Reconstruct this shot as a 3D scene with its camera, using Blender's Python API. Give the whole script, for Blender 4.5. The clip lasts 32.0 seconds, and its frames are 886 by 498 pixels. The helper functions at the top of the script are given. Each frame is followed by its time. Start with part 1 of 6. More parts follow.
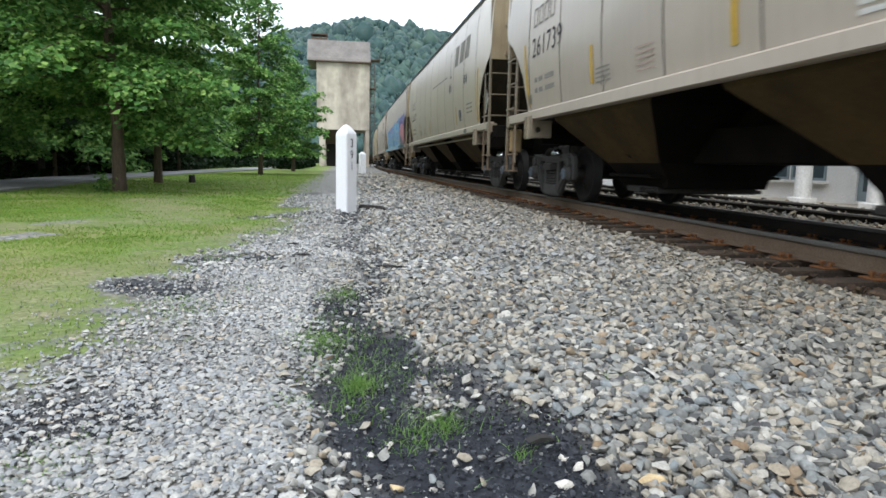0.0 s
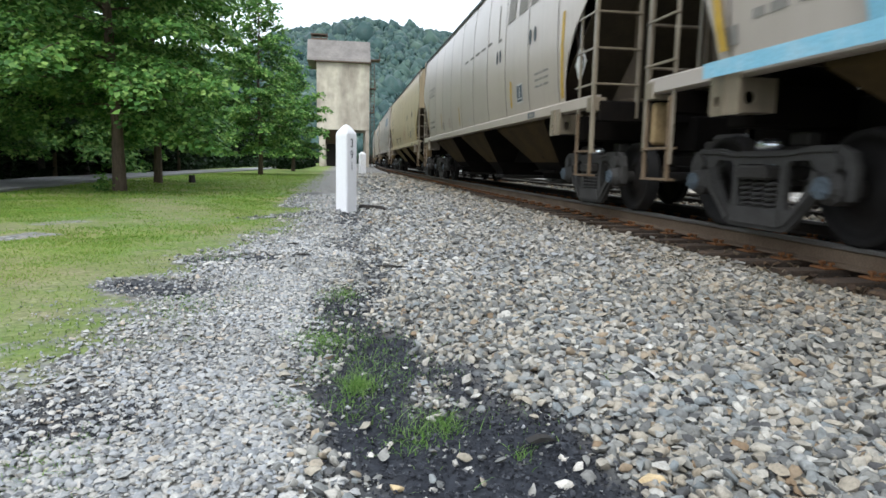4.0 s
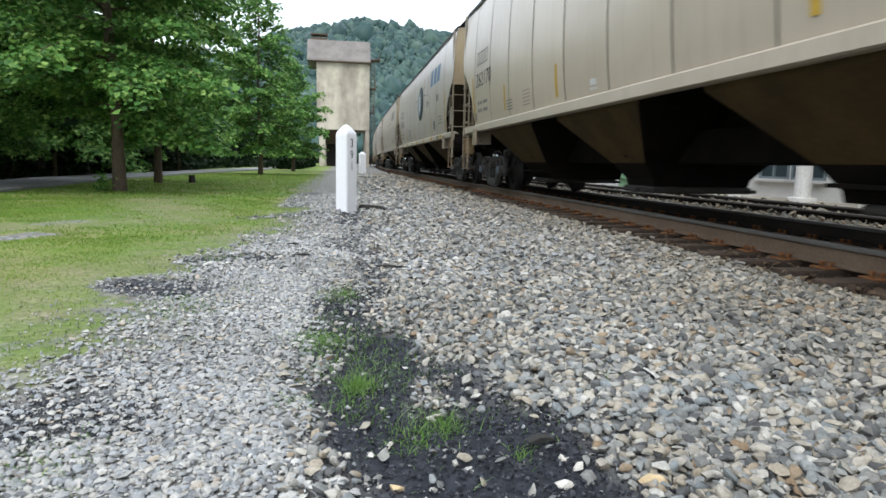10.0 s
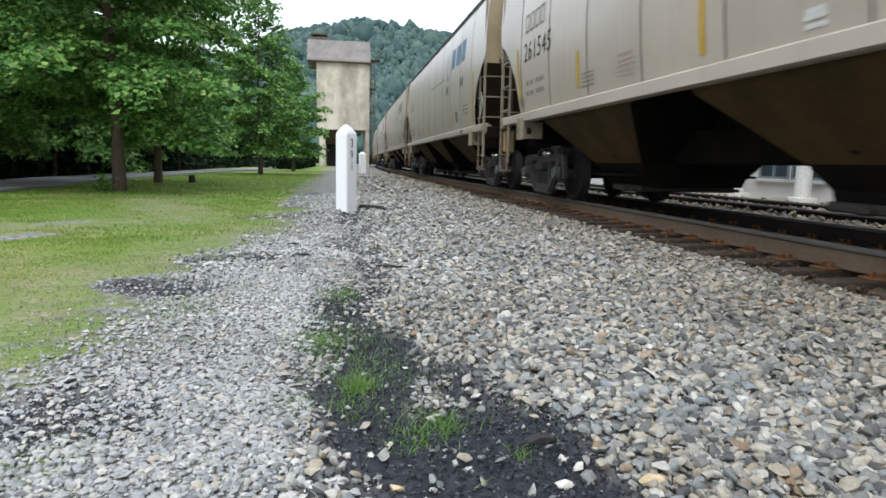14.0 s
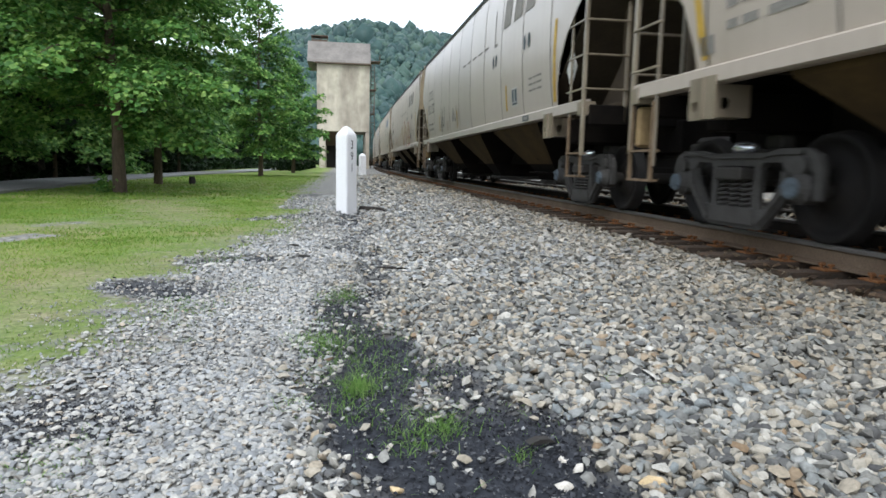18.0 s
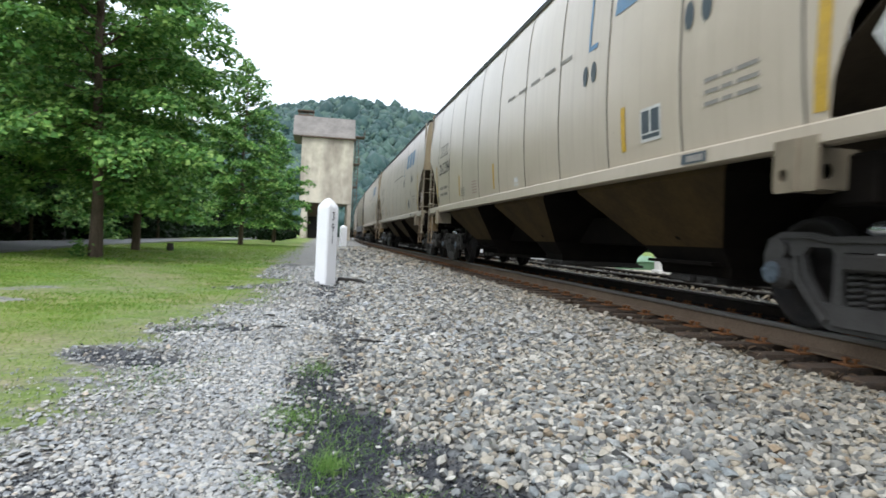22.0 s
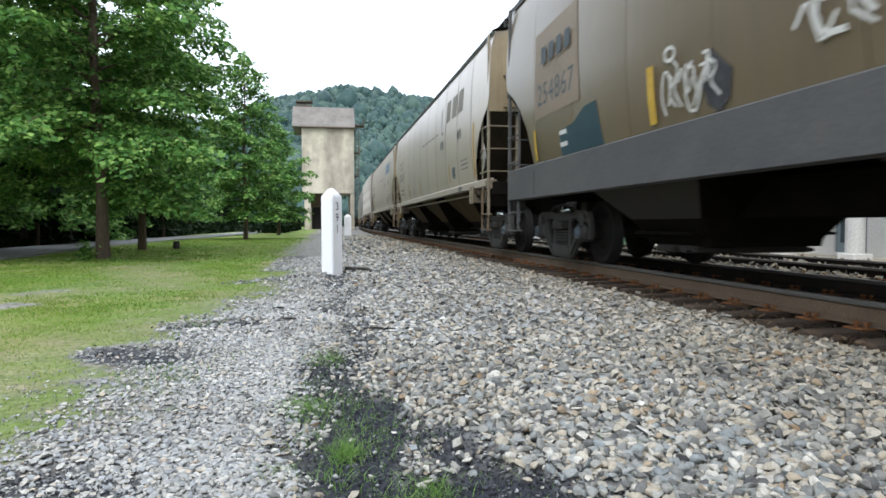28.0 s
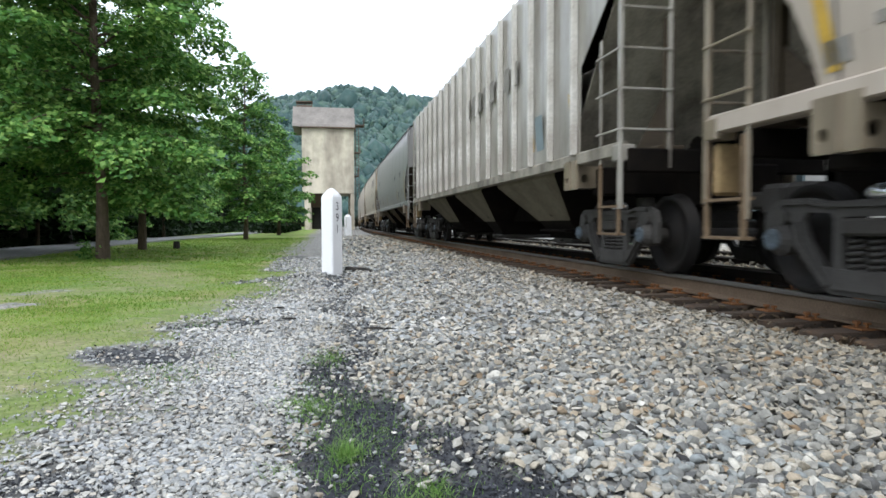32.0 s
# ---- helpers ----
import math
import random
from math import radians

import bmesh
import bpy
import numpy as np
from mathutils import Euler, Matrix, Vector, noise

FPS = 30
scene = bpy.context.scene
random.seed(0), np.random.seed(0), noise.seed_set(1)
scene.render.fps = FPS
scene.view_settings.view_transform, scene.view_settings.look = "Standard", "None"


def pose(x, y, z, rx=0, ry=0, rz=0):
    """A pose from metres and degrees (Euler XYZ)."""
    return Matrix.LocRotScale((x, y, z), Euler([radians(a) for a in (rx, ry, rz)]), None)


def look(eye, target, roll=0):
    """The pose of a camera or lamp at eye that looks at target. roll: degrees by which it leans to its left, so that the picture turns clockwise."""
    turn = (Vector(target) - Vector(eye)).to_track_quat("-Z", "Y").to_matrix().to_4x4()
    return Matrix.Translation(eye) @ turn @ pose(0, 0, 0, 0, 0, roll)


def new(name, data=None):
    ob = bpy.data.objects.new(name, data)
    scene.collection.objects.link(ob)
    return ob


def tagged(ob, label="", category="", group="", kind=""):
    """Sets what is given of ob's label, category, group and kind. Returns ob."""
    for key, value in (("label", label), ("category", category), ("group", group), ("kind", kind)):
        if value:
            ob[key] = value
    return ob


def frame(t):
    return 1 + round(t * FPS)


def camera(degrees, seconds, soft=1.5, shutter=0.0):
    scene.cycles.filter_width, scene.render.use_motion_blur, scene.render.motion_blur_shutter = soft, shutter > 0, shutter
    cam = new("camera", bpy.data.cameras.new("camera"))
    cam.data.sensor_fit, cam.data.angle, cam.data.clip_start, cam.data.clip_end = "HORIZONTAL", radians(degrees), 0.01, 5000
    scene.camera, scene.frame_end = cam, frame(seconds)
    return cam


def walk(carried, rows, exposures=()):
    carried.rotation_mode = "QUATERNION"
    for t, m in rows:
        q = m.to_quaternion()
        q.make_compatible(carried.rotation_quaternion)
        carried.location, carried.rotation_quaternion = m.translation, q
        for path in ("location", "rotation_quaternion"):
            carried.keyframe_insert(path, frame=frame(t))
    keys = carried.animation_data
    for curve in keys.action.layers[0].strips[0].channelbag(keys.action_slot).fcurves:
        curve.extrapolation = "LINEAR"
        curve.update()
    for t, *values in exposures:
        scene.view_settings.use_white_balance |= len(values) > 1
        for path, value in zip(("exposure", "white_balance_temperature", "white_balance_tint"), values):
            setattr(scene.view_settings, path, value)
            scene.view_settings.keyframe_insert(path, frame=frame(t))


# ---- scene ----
cam = camera(70.0, 32.0, soft=1.6, shutter=0.22)
EYE = (0.0, 0.0, 0.79)


def aim(yaw, pitch, roll):
    """A camera pose: degrees to the right of +y, up, and the lean."""
    return pose(*EYE, 90 + pitch, 0, -yaw) @ pose(0, 0, 0, 0, 0, roll)


PATH = [
    (0.0, 9.398, -7.743, 1.146), (16.9, 9.398, -7.743, 1.146), (17.3, 9.40, -7.71, 1.15), (18.0, 9.397, -7.60, 1.186),
    (21.2, 9.397, -7.60, 1.16), (21.35, 9.30, -7.62, 1.15), (21.5, 8.531, -7.733, 1.147), (21.6, 7.75, -6.3, 1.5),
    (21.7, 7.5, -4.1, 2.0), (21.8, 9.2, -2.8, 2.4), (21.9, 10.1, -1.6, 2.7), (22.0, 11.068, -0.867, 2.789),
    (22.1, 12.7, -0.3, 2.6), (22.2, 13.8, 0.0, 2.3), (22.3, 13.9, 0.25, 2.0), (22.4, 12.1, 0.4, 1.7),
    (22.5, 10.111, 0.464, 1.37), (22.6, 9.25, -0.2, 0.9), (22.8, 9.0, -0.9, 0.2), (23.0, 10.657, -1.233, -0.187),
    (23.2, 11.3, -1.4, -0.17), (23.5, 11.508, -1.61, -0.121), (23.7, 11.0, -1.9, -0.15), (24.0, 10.537, -2.163, -0.174),
    (24.5, 10.602, -2.296, -0.121), (32.0, 10.59, -2.29, -0.115)]
walk(cam, [(t, aim(a, b, c)) for t, a, b, c in PATH], [(0.0, 0.0), (21.4, 0.0), (22.5, 0.09), (32.0, 0.11)])

# ---- light: a bright overcast sky ----
world = bpy.data.worlds.new("overcast_sky")
scene.world = world
world.use_nodes = True
wn = world.node_tree
sky = wn.nodes.new("ShaderNodeTexSky")
sky.sky_type, sky.sun_disc = "NISHITA", False
sky.sun_elevation, sky.sun_rotation = radians(53), radians(204)
sky.air_density, sky.dust_density = 1.0, 3.0
veil = wn.nodes.new("ShaderNodeMix")
veil.data_type = "RGBA"
veil.inputs[0].default_value = 0.8
veil.inputs[7].default_value = (11.5, 12.6, 14.0, 1)
wn.links.new(sky.outputs[0], veil.inputs[6])
wn.links.new(veil.outputs[2], wn.nodes["Background"].inputs[0])
wn.nodes["Background"].inputs[1].default_value = 0.172
sun = new("sun", bpy.data.lights.new("sun", "SUN"))
sun.data.energy, sun.data.angle, sun.data.color = 2.1, radians(25), (0.95, 0.98, 0.97)
sun.matrix_world = look((-18, -40, 58), (0, 0, 0))
scene.view_settings.exposure = 0.0


# ---- materials ----
def shader(name, rough=0.8, metal=0.0, spec=0.3):
    m = bpy.data.materials.new(name)
    m.use_nodes = True
    b = m.node_tree.nodes["Principled BSDF"]
    b.inputs["Roughness"].default_value = rough
    b.inputs["Metallic"].default_value = metal
    b.inputs["Specular IOR Level"].default_value = spec
    return m, m.node_tree, b


def rgb(c):
    return (c[0], c[1], c[2], 1)


def node(t, kind, **values):
    n = t.nodes.new("ShaderNode" + kind)
    for k, v in values.items():
        if k in n.inputs:
            n.inputs[k].default_value = v
    return n


def noise_of(t, coord, scale, detail=4.0, rough=0.55, stretch=None):
    if stretch:
        mp = t.nodes.new("ShaderNodeMapping")
        mp.inputs["Scale"].default_value = stretch
        t.links.new(coord, mp.inputs[0])
        coord = mp.outputs[0]
    n = node(t, "TexNoise", Scale=scale, Detail=detail, Roughness=rough)
    t.links.new(coord, n.inputs["Vector"])
    return n.outputs["Fac"]


def ramp(t, fac, stops):
    r = t.nodes.new("ShaderNodeValToRGB")
    e = r.color_ramp.elements
    while len(e) < len(stops):
        e.new(0.5)
    for el, (p, c) in zip(e, stops):
        el.position, el.color = p, rgb(c)
    t.links.new(fac, r.inputs[0])
    return r.outputs[0]


def grey(t, fac, lo, hi):
    n = node(t, "MapRange")
    n.inputs["From Min"].default_value, n.inputs["From Max"].default_value = lo, hi
    t.links.new(fac, n.inputs["Value"])
    return n.outputs[0]


def blend(t, fac, a, b, how="MIX"):
    n = t.nodes.new("ShaderNodeMix")
    n.data_type, n.blend_type = "RGBA", how
    for sock, v in ((0, fac), (6, a), (7, b)):
        if hasattr(v, "is_output"):
            t.links.new(v, n.inputs[sock])
        elif sock == 0:
            n.inputs[0].default_value = v
        else:
            n.inputs[sock].default_value = rgb(v)
    return n.outputs[2]


def bump(t, b, height, strength=0.4, dist=0.02):
    n = node(t, "Bump", Strength=strength, Distance=dist)
    t.links.new(height, n.inputs["Height"])
    t.links.new(n.outputs[0], b.inputs["Normal"])


def coords(t, which="Object"):
    return t.nodes.new("ShaderNodeTexCoord").outputs[which]


def dirty(name, base, dirt, scale=3.0, amount=0.6, rough=0.8, metal=0.0, grain=40.0, strength=0.3, dist=0.01, stretch=None, spec=0.3):
    """A worn surface: base colour, dirt in patches, fine grain and relief."""
    m, t, b = shader(name, rough, metal, spec)
    c = coords(t)
    big = grey(t, noise_of(t, c, scale, 5, 0.6, stretch), 0.42, 0.75)
    fine = noise_of(t, c, grain, 3)
    mul = node(t, "Math", Value=amount)
    mul.operation = "MULTIPLY"
    t.links.new(big, mul.inputs[0])
    mul.inputs[1].default_value = amount
    col = blend(t, mul.outputs[0], base, dirt)
    tone = ramp(t, fine, [(0.3, (0.8, 0.8, 0.8)), (0.7, (1.1, 1.1, 1.1))])
    col = blend(t, 1.0, col, tone, "MULTIPLY")
    t.links.new(col, b.inputs["Base Color"])
    bump(t, b, fine, strength, dist)
    return m


def car_paint(name, base, dirt, rust=(0.16, 0.09, 0.05), grime=0.5):
    """Sun-bleached freight car enamel: blotches, streaks that run down, a dusty lower edge, rust specks."""
    m, t, b = shader(name, 0.29, 0, 0.8)
    base, dirt = [tuple(v * 0.93 for v in q) for q in (base, dirt)]
    c = coords(t)
    info = t.nodes.new("ShaderNodeObjectInfo")
    off = t.nodes.new("ShaderNodeVectorMath")
    off.operation = "MULTIPLY_ADD"
    t.links.new(info.outputs["Random"], off.inputs[0])
    off.inputs[1].default_value = (17, 31, 9)
    t.links.new(c, off.inputs[2])
    p = off.outputs[0]
    blot = grey(t, noise_of(t, p, 0.9, 5, 0.6), 0.40, 0.72)
    streak = grey(t, noise_of(t, p, 1.0, 4, 0.6, (5.0, 9.0, 0.35)), 0.50, 0.80)
    speck = grey(t, noise_of(t, p, 26.0, 3, 0.5), 0.70, 0.80)
    m1 = node(t, "Math")
    m1.operation = "MULTIPLY"
    t.links.new(blot, m1.inputs[0])
    m1.inputs[1].default_value = grime * 0.6
    col = blend(t, m1.outputs[0], base, dirt)
    m2 = node(t, "Math")
    m2.operation = "MULTIPLY"
    t.links.new(streak, m2.inputs[0])
    m2.inputs[1].default_value = grime * 0.75
    col = blend(t, m2.outputs[0], col, dirt)
    m3 = node(t, "Math")
    m3.operation = "MULTIPLY"
    t.links.new(speck, m3.inputs[0])
    m3.inputs[1].default_value = 0.5
    col = blend(t, m3.outputs[0], col, rust)
    var = ramp(t, info.outputs["Random"], [(0, (0.94, 0.94, 0.93)), (1, (1.04, 1.03, 1.0))])
    col = blend(t, 1.0, col, var, "MULTIPLY")
    t.links.new(col, b.inputs["Base Color"])
    bump(t, b, noise_of(t, p, 2.2, 3), 0.12, 0.02)
    return m


def stone_material(name, stops, rough=0.85):
    """Loose stones: each island its own colour, with mottling."""
    m, t, b = shader(name, rough)
    geo = t.nodes.new("ShaderNodeNewGeometry")
    base = ramp(t, geo.outputs["Random Per Island"], stops)
    c = coords(t)
    mott = ramp(t, noise_of(t, c, 60.0, 5, 0.65), [(0.3, (0.66, 0.66, 0.65)), (0.7, (1.18, 1.18, 1.18))])
    patch = ramp(t, noise_of(t, c, 1.1, 4), [(0.3, (0.80, 0.79, 0.77)), (0.7, (1.10, 1.10, 1.10))])
    col = blend(t, 1.0, blend(t, 1.0, base, mott, "MULTIPLY"), patch, "MULTIPLY")
    # brown brake dust settles thicker towards the rails
    apart = t.nodes.new("ShaderNodeSeparateXYZ")
    t.links.new(c, apart.inputs[0])
    col = blend(t, 1.0, col, ramp(t, grey(t, apart.outputs[0], 1.2, 3.5), [(0.0, (1.0, 1.0, 1.0)), (1.0, (0.72, 0.66, 0.575))]), "MULTIPLY")
    t.links.new(col, b.inputs["Base Color"])
    bump(t, b, noise_of(t, c, 110.0, 4), 0.6, 0.005)
    return m


def leaf_material(name, lo, mid, hi, trans=0.35, spec=0.35):
    m, t, b = shader(name, 0.55, 0, spec)
    geo = t.nodes.new("ShaderNodeNewGeometry")
    col = ramp(t, geo.outputs["Random Per Island"], [(0.0, lo), (0.55, mid), (1.0, hi)])
    c = coords(t)
    patch = ramp(t, noise_of(t, c, 0.6, 3), [(0.3, (0.72, 0.80, 0.70)), (0.7, (1.15, 1.1, 1.0))])
    col = blend(t, 1.0, col, patch, "MULTIPLY")
    t.links.new(col, b.inputs["Base Color"])
    tr = t.nodes.new("ShaderNodeBsdfTranslucent")
    t.links.new(col, tr.inputs[0])
    mix = t.nodes.new("ShaderNodeMixShader")
    mix.inputs[0].default_value = trans
    t.links.new(b.outputs[0], mix.inputs[1])
    t.links.new(tr.outputs[0], mix.inputs[2])
    t.links.new(mix.outputs[0], t.nodes["Material Output"].inputs[0])
    return m


BALLAST = stone_material("ballast_stone", [(0.0, (0.07, 0.07, 0.074)), (0.12, (0.165, 0.168, 0.165)), (0.34, (0.25, 0.247, 0.23)), (0.46, (0.20, 0.224, 0.236)),
                                           (0.58, (0.35, 0.34, 0.315)), (0.72, (0.35, 0.312, 0.25)), (0.86, (0.47, 0.460, 0.430)), (0.96, (0.335, 0.282, 0.212)), (1.0, (0.235, 0.165, 0.105))])
PALE_BALLAST = stone_material("pale_limestone_chip", [(0.0, (0.19, 0.197, 0.21)), (0.15, (0.265, 0.28, 0.295)), (0.40, (0.35, 0.348, 0.333)), (0.55, (0.325, 0.342, 0.365)), (0.72, (0.415, 0.395, 0.362)), (0.93, (0.48, 0.475, 0.455)), (1.0, (0.41, 0.345, 0.275))])
RUST_STONE = stone_material("rust_stained_stone", [(0.0, (0.05, 0.032, 0.022)), (0.4, (0.10, 0.065, 0.040)), (0.7, (0.16, 0.125, 0.09)), (1.0, (0.26, 0.24, 0.20))])
# Near-black for the train's shadow between the rails as well as oil.
OILY_SHADE_STONE = stone_material("oily_shaded_stone", [(0.0, (0.008, 0.008, 0.008)), (0.6, (0.018, 0.016, 0.014)), (1.0, (0.04, 0.034, 0.028))])
CAP_BLUE = dirty("blue_grey_axle_cap", (0.10, 0.125, 0.15), (0.05, 0.05, 0.052), 6, 0.5, 0.55, 0.2)
CINDER = stone_material("cinder", [(0.0, (0.012, 0.013, 0.018)), (0.6, (0.032, 0.035, 0.045)), (0.90, (0.080, 0.085, 0.10)), (1.0, (0.20, 0.20, 0.20))])
LEAF = leaf_material("sycamore_leaf", (0.036, 0.112, 0.024), (0.088, 0.222, 0.044), (0.29, 0.44, 0.13), 0.38)
# Nearly black leaves: the deep shade under the canopy is in this colour.
LEAF_FAR = leaf_material("shaded_woodland_leaf", (0.003, 0.008, 0.003), (0.006, 0.015, 0.005), (0.014, 0.030, 0.010), 0.1, 0.05)
GRASS = leaf_material("grass_blade", (0.120, 0.225, 0.030), (0.175, 0.295, 0.045), (0.30, 0.33, 0.11), 0.5)
TUFT = leaf_material("weed_blade", (0.11, 0.22, 0.055), (0.17, 0.32, 0.08), (0.28, 0.40, 0.15), 0.5)
# The blue cast puts distance haze into the canopy colour.
HILL = leaf_material("hazy_hillside_canopy", (0.022, 0.060, 0.066), (0.038, 0.086, 0.086), (0.072, 0.126, 0.104), 0.15)
BARK = dirty("bark", (0.115, 0.085, 0.062), (0.05, 0.038, 0.028), 6, 0.8, 0.95, 0, 30, 0.9, 0.03, (3, 3, 0.6))
RAIL_STEEL = dirty("rail_head_steel", (0.155, 0.145, 0.135), (0.09, 0.08, 0.07), 2, 0.5, 0.48, 0.6, 60, 0.1, 0.002)
# Darker rail colour, standing for the shade beneath and behind the train.
RAIL_SHADED = dirty("shaded_rail_steel", (0.020, 0.017, 0.015), (0.045, 0.033, 0.025), 2, 0.5, 0.8, 0.0, 60, 0.3, 0.004, spec=0.1)
RAIL_RUST = dirty("rail_rust", (0.140, 0.100, 0.068), (0.085, 0.055, 0.036), 2, 0.7, 0.85, 0.1, 60, 0.4, 0.004)
TIE = dirty("creosote_tie", (0.046, 0.035, 0.027), (0.095, 0.055, 0.031), 3, 0.8, 0.95, 0, 40, 0.8, 0.012, (0.6, 4, 4))
PLATE = dirty("rusty_tie_plate", (0.20, 0.088, 0.034), (0.085, 0.040, 0.020), 9, 0.7, 0.95, 0.2, 90, 0.5, 0.004)
POST_WHITE = dirty("milepost_whitewash", (0.74, 0.74, 0.76), (0.62, 0.62, 0.61), 3, 0.15, 0.75, 0, 70, 0.06, 0.003)
BLACK_PAINT = dirty("black_lettering", (0.035, 0.035, 0.04), (0.09, 0.09, 0.09), 12, 0.4, 0.7)
FADED_PAINT = dirty("faded_lettering", (0.205, 0.192, 0.175), (0.28, 0.26, 0.23), 14, 0.6, 0.7)
BLUE_PAINT = dirty("faded_blue_paint", (0.11, 0.21, 0.33), (0.22, 0.26, 0.30), 6, 0.5, 0.6)
YELLOW = dirty("yellow_reflective_tape", (0.46, 0.29, 0.04), (0.32, 0.21, 0.07), 8, 0.5, 0.5)
WHITE_DECAL = dirty("white_decal", (0.55, 0.54, 0.52), (0.37, 0.355, 0.33), 8, 0.4, 0.6)
DARK_DECAL = dirty("dark_stencil_panel", (0.05, 0.065, 0.075), (0.10, 0.11, 0.11), 8, 0.4, 0.6)
FADED_RED = dirty("faded_red_stencil", (0.37, 0.275, 0.24), (0.40, 0.32, 0.28), 10, 0.6, 0.6)
RED_PAINT = dirty("red_spray_paint", (0.30, 0.10, 0.07), (0.35, 0.18, 0.12), 8, 0.5, 0.6)
SPRAY_BLUE = dirty("blue_spray_paint", (0.05, 0.27, 0.56), (0.13, 0.42, 0.62), 2.0, 0.8, 0.5)
SPRAY_CYAN = dirty("pale_blue_spray_paint", (0.20, 0.44, 0.57), (0.45, 0.56, 0.61), 3, 0.6, 0.5)
SPRAY_PURPLE = dirty("purple_spray_paint", (0.085, 0.07, 0.21), (0.14, 0.11, 0.27), 2, 0.6, 0.5)
SPRAY_PINK = dirty("pink_spray_paint", (0.50, 0.22, 0.25), (0.36, 0.12, 0.16), 2, 0.6, 0.5)
SPRAY_LAVENDER = dirty("lavender_spray_paint", (0.15, 0.16, 0.38), (0.22, 0.17, 0.36), 1.0, 0.8, 0.5)
SPRAY_ORANGE = dirty("orange_spray_paint", (0.55, 0.28, 0.05), (0.45, 0.22, 0.06), 4, 0.6, 0.5)
SPRAY_TEAL = dirty("teal_spray_paint", (0.018, 0.046, 0.056), (0.03, 0.065, 0.075), 2, 0.6, 0.6)
SPRAY_GREY = dirty("slate_spray_paint", (0.12, 0.13, 0.15), (0.19, 0.19, 0.18), 2, 0.6, 0.5)
# Near-black colour stands for the shade between and beneath the hoppers and frames.
RECESS = dirty("shade_black_sheet", (0.006, 0.005, 0.0045), (0.016, 0.012, 0.009), 2.0, 0.6, 0.9, spec=0.06)
RUNNING = dirty("grimy_running_gear", (0.040, 0.037, 0.034), (0.038, 0.032, 0.027), 4, 0.7, 0.7, 0.2, 50, 0.4, 0.006)
WHEEL = dirty("wheel_steel", (0.013, 0.012, 0.0115), (0.026, 0.021, 0.018), 3, 0.6, 0.65, 0.0, 60, 0.3, 0.004, spec=0.12)
# Mirror metal for an added glint dome; no such plate is known.
GLINT_METAL = dirty("glint_mirror_metal", (0.75, 0.78, 0.82), (0.5, 0.5, 0.5), 6, 0.3, 0.15, 0.9)
# Beige hopper paint turned dark brown, with the shade under the body mixed in.
UNDER = dirty("shaded_hopper_steel", (0.056, 0.035, 0.013), (0.008, 0.006, 0.005), 1.2, 0.8, 0.8, 0, 20, 0.2, 0.006, spec=0.12)
CONCRETE = dirty("stained_concrete", (0.53, 0.48, 0.385), (0.20, 0.17, 0.14), 0.30, 1.0, 0.9, 0, 0.9, 0.1, 0.03, (1, 1, 0.22))
TOWER_ROOF = dirty("weathered_roofing", (0.215, 0.195, 0.18), (0.11, 0.10, 0.095), 0.5, 0.8, 0.85, 0, 4, 0.2, 0.03)
RUSTY_STEEL = dirty("rusty_steelwork", (0.10, 0.075, 0.06), (0.16, 0.09, 0.06), 2, 0.7, 0.8, 0.3)
ASPHALT = dirty("asphalt", (0.20, 0.20, 0.205), (0.27, 0.265, 0.26), 0.8, 0.6, 0.9, 0, 60, 0.4, 0.01)
WALL_WHITE = dirty("white_clapboard_paint", (0.66, 0.65, 0.63), (0.50, 0.48, 0.45), 1.2, 0.5, 0.7, 0, 30, 0.15, 0.004)
TRIM_GREY = dirty("grey_blue_trim", (0.20, 0.25, 0.27), (0.14, 0.17, 0.18), 2, 0.5, 0.6)
BRICK = dirty("brick_red", (0.32, 0.16, 0.11), (0.24, 0.13, 0.09), 5, 0.6, 0.9)
GREEN_BOX = dirty("pale_green_enamel", (0.22, 0.40, 0.22), (0.16, 0.28, 0.17), 3, 0.5, 0.5)
# Charred wood black; also used for shaded trunks and the tower's dark opening.
DARKWOOD = dirty("charred_and_shaded_wood", (0.03, 0.028, 0.026), (0.06, 0.05, 0.045), 6, 0.6, 0.9)
GLASS = shader("window_glass", 0.08, 0, 0.6)[0]
GLASS.node_tree.nodes["Principled BSDF"].inputs["Base Color"].default_value = (0.05, 0.07, 0.08, 1)

PAINTS = {
    "beige": (car_paint("beige_enamel", (0.435, 0.374, 0.326), (0.30, 0.25, 0.20)), "sun-bleached beige"),
    "cream": (car_paint("cream_enamel", (0.470, 0.405, 0.332), (0.29, 0.235, 0.175)), "dusty cream"),
    "yellow": (car_paint("mustard_enamel", (0.450, 0.355, 0.195), (0.30, 0.225, 0.11)), "mustard-tan"),
    "grey": (car_paint("grey_enamel", (0.345, 0.307, 0.272), (0.26, 0.225, 0.19)), "weathered light grey"),
    "pale": (car_paint("pale_enamel", (0.445, 0.392, 0.355), (0.31, 0.265, 0.22)), "pale grey-beige"),
    "brown": (car_paint("brown_enamel", (0.146, 0.111, 0.072), (0.105, 0.085, 0.063), grime=0.8), "grimy brown"),
    "white": (car_paint("dirty_white_enamel", (0.335, 0.32, 0.295), (0.11, 0.085, 0.062), grime=1.25), "streaked dirty-white"),
    "slate": (car_paint("slate_enamel", (0.204, 0.200, 0.200), (0.17, 0.16, 0.155)), "slate-grey"),
}
SEAM = dirty("grimy_weld", (0.14, 0.128, 0.112), (0.24, 0.22, 0.19), 2.0, 0.8, 0.8)
